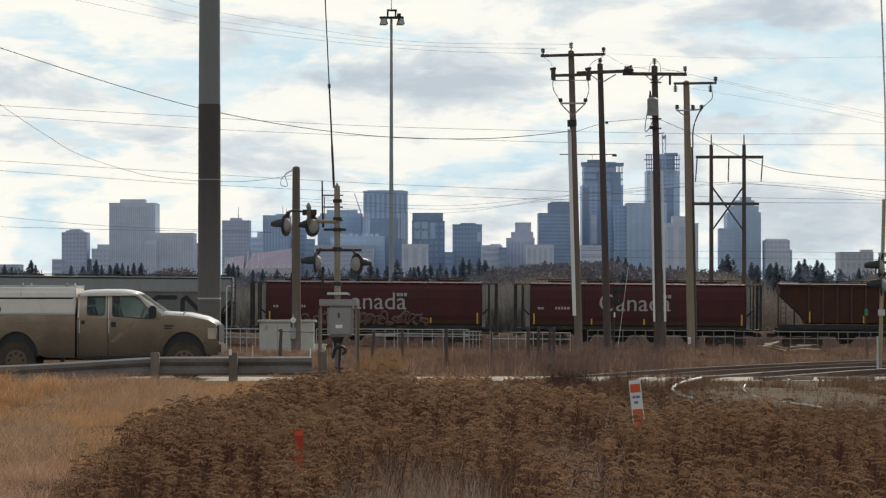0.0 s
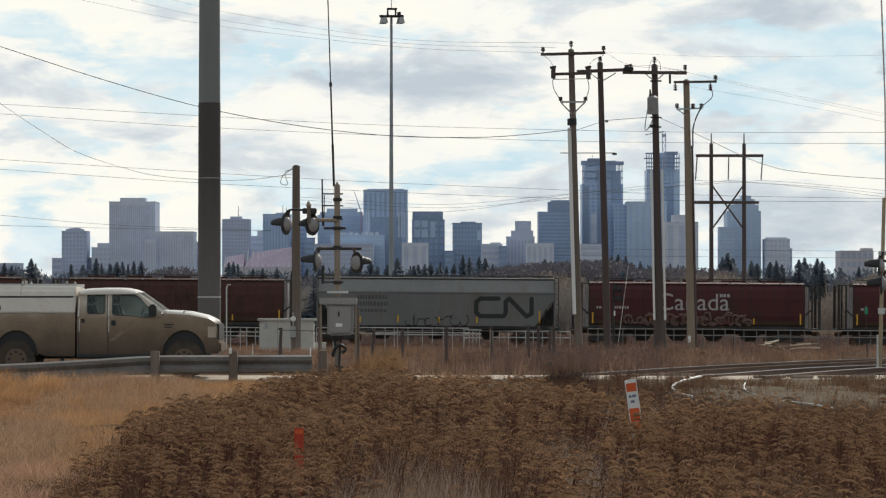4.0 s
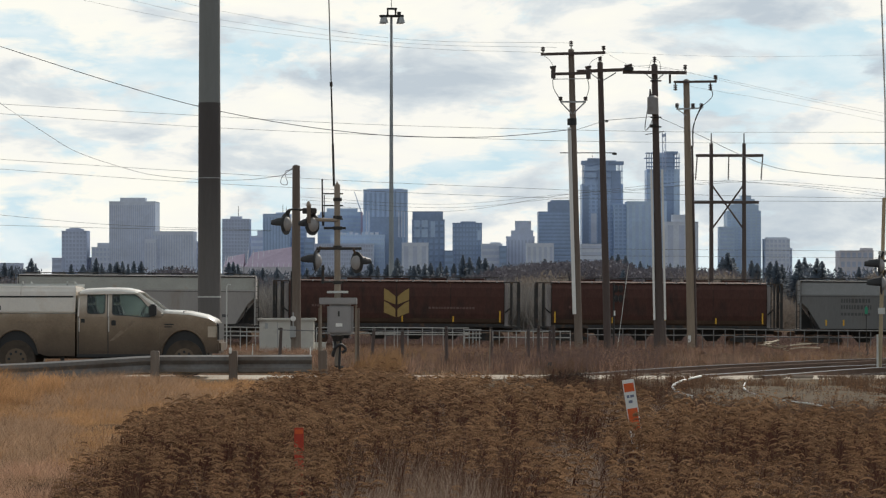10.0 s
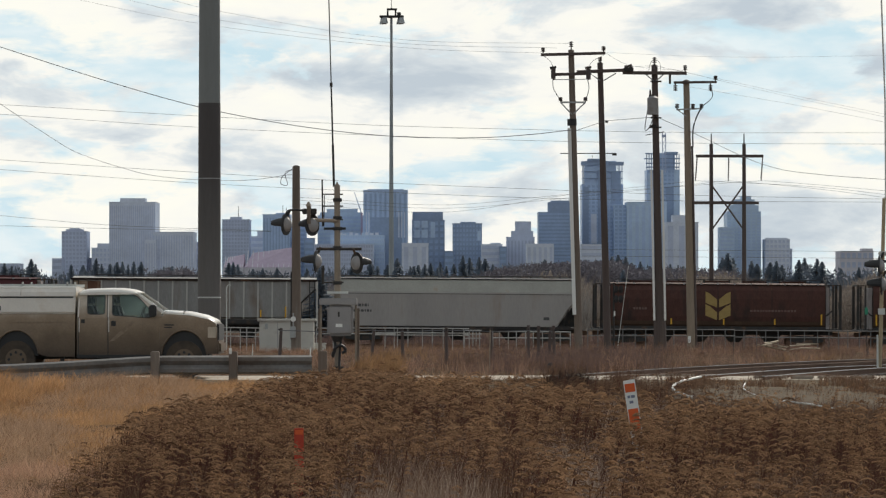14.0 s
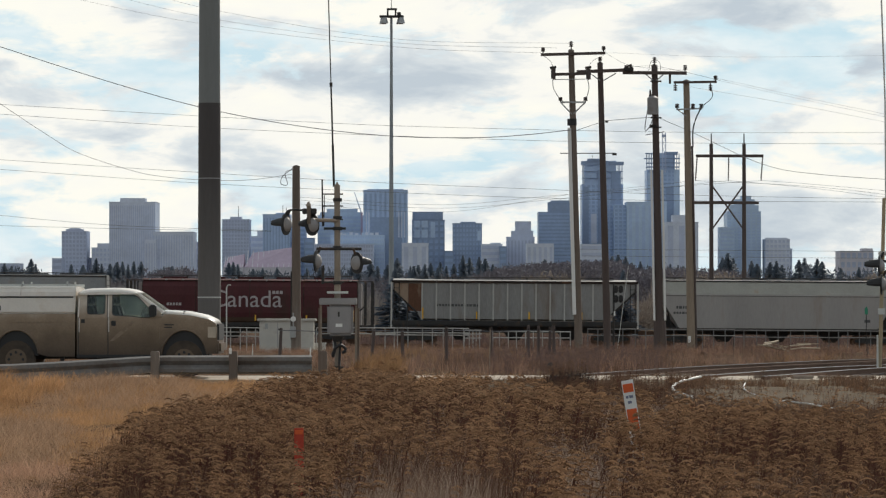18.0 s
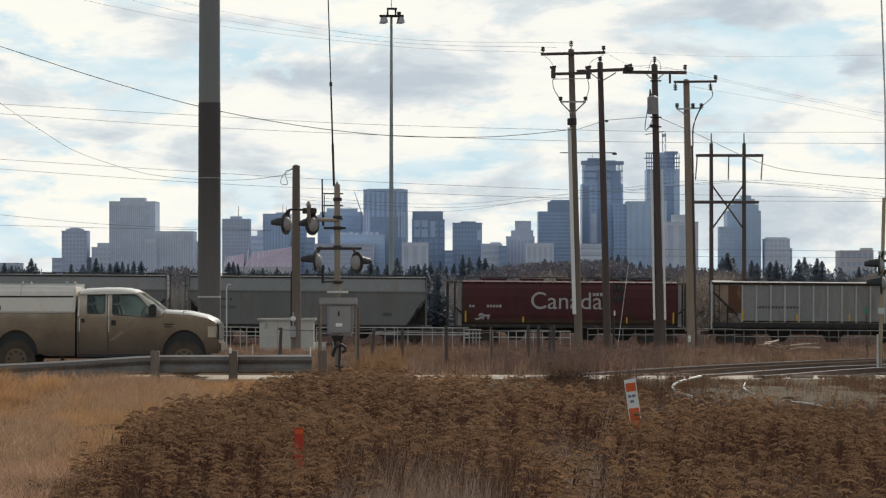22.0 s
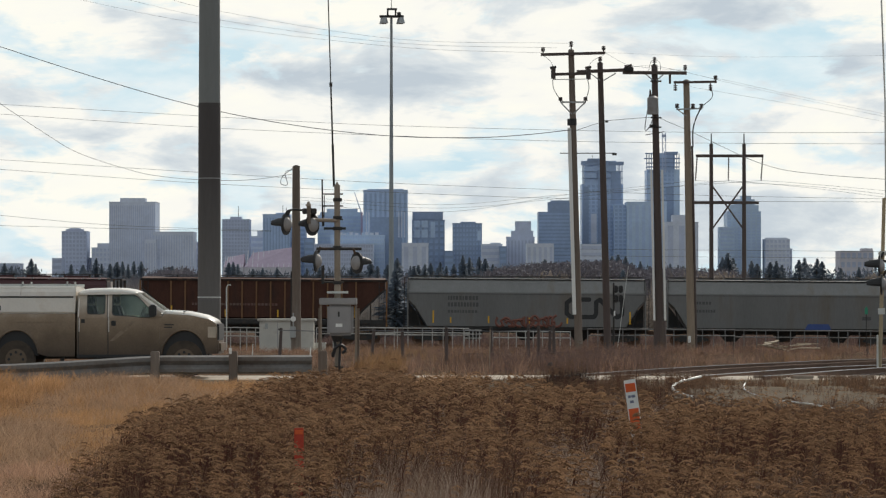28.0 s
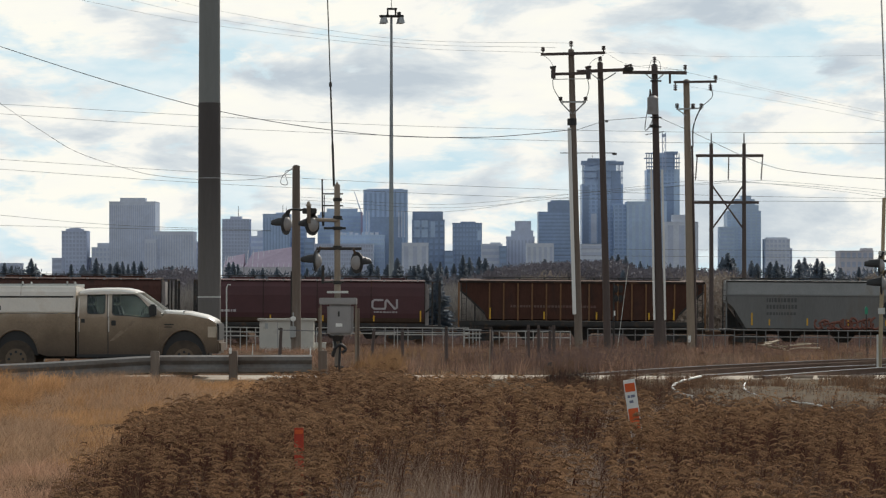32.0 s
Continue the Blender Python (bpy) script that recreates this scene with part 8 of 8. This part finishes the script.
    put("meadow_grass", [tuft_model(i + 39, 13, 0.35, 0.66, 0.005, 0.5) for i in range(5)], x, y, rng.uniform(0.55, 1.15, len(x)) * np.interp(y, [84, 96, 112, 150, 195, 210, 245], [0.8, 0.7, 0.5, 0.5, 0.75, 1.1, 1.05]), [M_MEADOW], "tall russet meadow grass behind the road", "grass", rng.normal(0.15, 0.35, len(x)))
    x, y = field(rng, 260, -2.1, -1.0, 81.8, 90, lambda x, y: np.sin(x * 4) + np.sin(y) > -0.2)
    put("orange_grass", [tuft_model(i + 88, 12, 0.18, 0.6, 0.006) for i in range(4)], x, y, rng.uniform(0.6, 1.1, len(x)), [M_GOLD], "tufts of orange dry grass behind the road", "grass", rng.normal(0.2, 0.1, len(x)))
    x, y = field(rng, 9000, -32, 12, 86, 245, lambda x, y: in_view(x, y) & off_track(x, y) & (np.sin(x * 0.55 + 2) + np.sin(y * 0.12 + x * 0.2) > 0.2 + 0.25 * np.clip(x, 0, 6)))
    put("golden_grass", [tuft_model(i + 49, 10, 0.25, 0.66, 0.007, 0.45) for i in range(5)], x, y, rng.uniform(0.55, 1.1, len(x)) * np.interp(y, [84, 96, 112, 150, 195, 210, 245], [0.8, 0.7, 0.5, 0.5, 0.75, 1.1, 1.05]), [M_GOLD], "golden streaks of meadow grass", "grass", rng.normal(0.12, 0.08, len(x)))
    x, y = field(rng, 5800, -12, 14, 82, 150, lambda x, y: in_view(x, y) & off_track(x, y) & (x > -3 + 1.0 * np.sin(y * 0.4)))
    put("dark_weeds", [weed_model(i + 30, False) for i in range(5)], x, y, rng.uniform(0.25, 0.55, len(x)), [M_PURPLE, M_RUSSET, M_MEADOW], "mottled reddish weeds beside the track", "weeds", rng.normal(0.1, 0.05, len(x)))
    x, y = field(rng, 4000, -42, 42, 253, 320, in_view)
    put("far_grass", [tuft_model(i + 95, 9, 0.3, 1.0, 0.012) for i in range(4)], x, y, rng.uniform(0.6, 1.1, len(x)), [M_PURPLE], "dull brown grass beyond the train", "grass", rng.normal(0.1, 0.1, len(x)))
    x, y = field(rng, 26, 2.2, 2.52, 67.5, 69.5, lambda x, y: x > 0)
    put("dark_shrub", [bush_model(i + 60, 60) for i in range(3)], x, y, rng.uniform(0.25, 0.5, len(x)), [leafy("dark_twigs", (0.022, 0.016, 0.013), (0.05, 0.035, 0.028), 0.1)], "small dark leafless shrub by the track", "bush", rng.normal(0.1, 0.1, len(x)))


make_plants()


# ---- the train, the sky, the antenna and the marker move ----
def motions():
    for car, x0 in TRAIN:
        rows = []
        for t in np.linspace(0, 32, 17):
            x = x0 + train_run(float(t))
            rows.append((float(t), pose(x, TRACK_Y, RAIL_Z + GRADE * x, 0, -math.degrees(math.atan(GRADE)), 0)))
        walk(car, rows)
    walk(cloud_backdrop, [(float(t), pose(0, 4960, 0) @ Matrix.Translation((-2.9 * float(t), 0, 0))) for t in (0, 8, 16, 24, 32)])
    sway = [(0, -2.7), (0.5, -2.4), (1, -2.0), (1.5, -2.4), (2, -2.1), (2.5, -1.9), (3, -2.1), (3.5, -1.9), (5.5, -1.9), (6, -1.6), (7, -1.8), (8, -1.8), (9, -1.5), (10, -1.6), (10.5, -1.9), (11, -1.8), (11.5, -1.3), (12, -1.4),
            (13, -1.2), (13.5, -1.5), (14, -1.6), (14.5, -1.4), (16.5, -1.4), (17, -1.5), (18, -1.7), (18.5, -1.8), (19, -1.6), (19.5, -1.8), (20, -1.6), (21, -1.6), (21.5, -1.4), (22, -1.8), (22.5, -0.9), (23, -1.1), (23.5, -1.3),
            (24, -0.9), (24.5, -1.3), (25, -1.1), (25.5, -1.3), (27.5, -1.6), (28, -1.8), (29, -1.9), (29.5, -2.1), (30, -1.8), (30.5, -1.8), (31, -1.3), (31.5, -1.3), (32, -2.0)]
    base = WHIP.matrix_basis.translation.copy()
    walk(WHIP, [(t, pose(base.x, base.y, base.z, 0, a, 0)) for t, a in sway])
    flex = [(0, 6), (0.5, 2.5), (1, 0), (1.5, 5), (2, 2), (2.5, 1.8), (3, -0.5), (3.5, 0), (5.5, 6), (6, 1), (6.5, 0.5), (7, 0), (7.5, 2.5), (8, 3), (8.5, 1.5), (9, -0.3), (9.5, 1), (10, -1), (10.5, 0), (11, -0.4), (11.5, -1), (12, 0), (12.5, 0.7),
            (13, 1), (13.5, 0.7), (14, 0), (14.5, 2), (16.5, 0), (17, 2), (17.5, 2.5), (18, -2), (18.5, 1.5), (19, 4), (19.5, 0), (20, 2), (21, 0.8), (21.5, 2), (22, 1), (23, 1.4), (23.5, -0.3), (24, 0), (24.5, 0.8), (25, -0.2), (27.5, -1),
            (28, 0.6), (28.5, -0.3), (29, 0), (30, -1), (31, -0.8), (32, 0)]
    walk(MARKER, [(t, pose(0, 0, 0, 0, -8.4 + a * 0.36, 0)) for t, a in flex])
    roll = [float(t) for t in np.arange(0, 32.01, 0.1)]
    for w, dx in WHEELSETS:
        walk(w, [(t, pose(dx, 0, 0.42, 0, math.degrees(train_run(t) / 0.42) % 360, 0)) for t in roll])


motions()
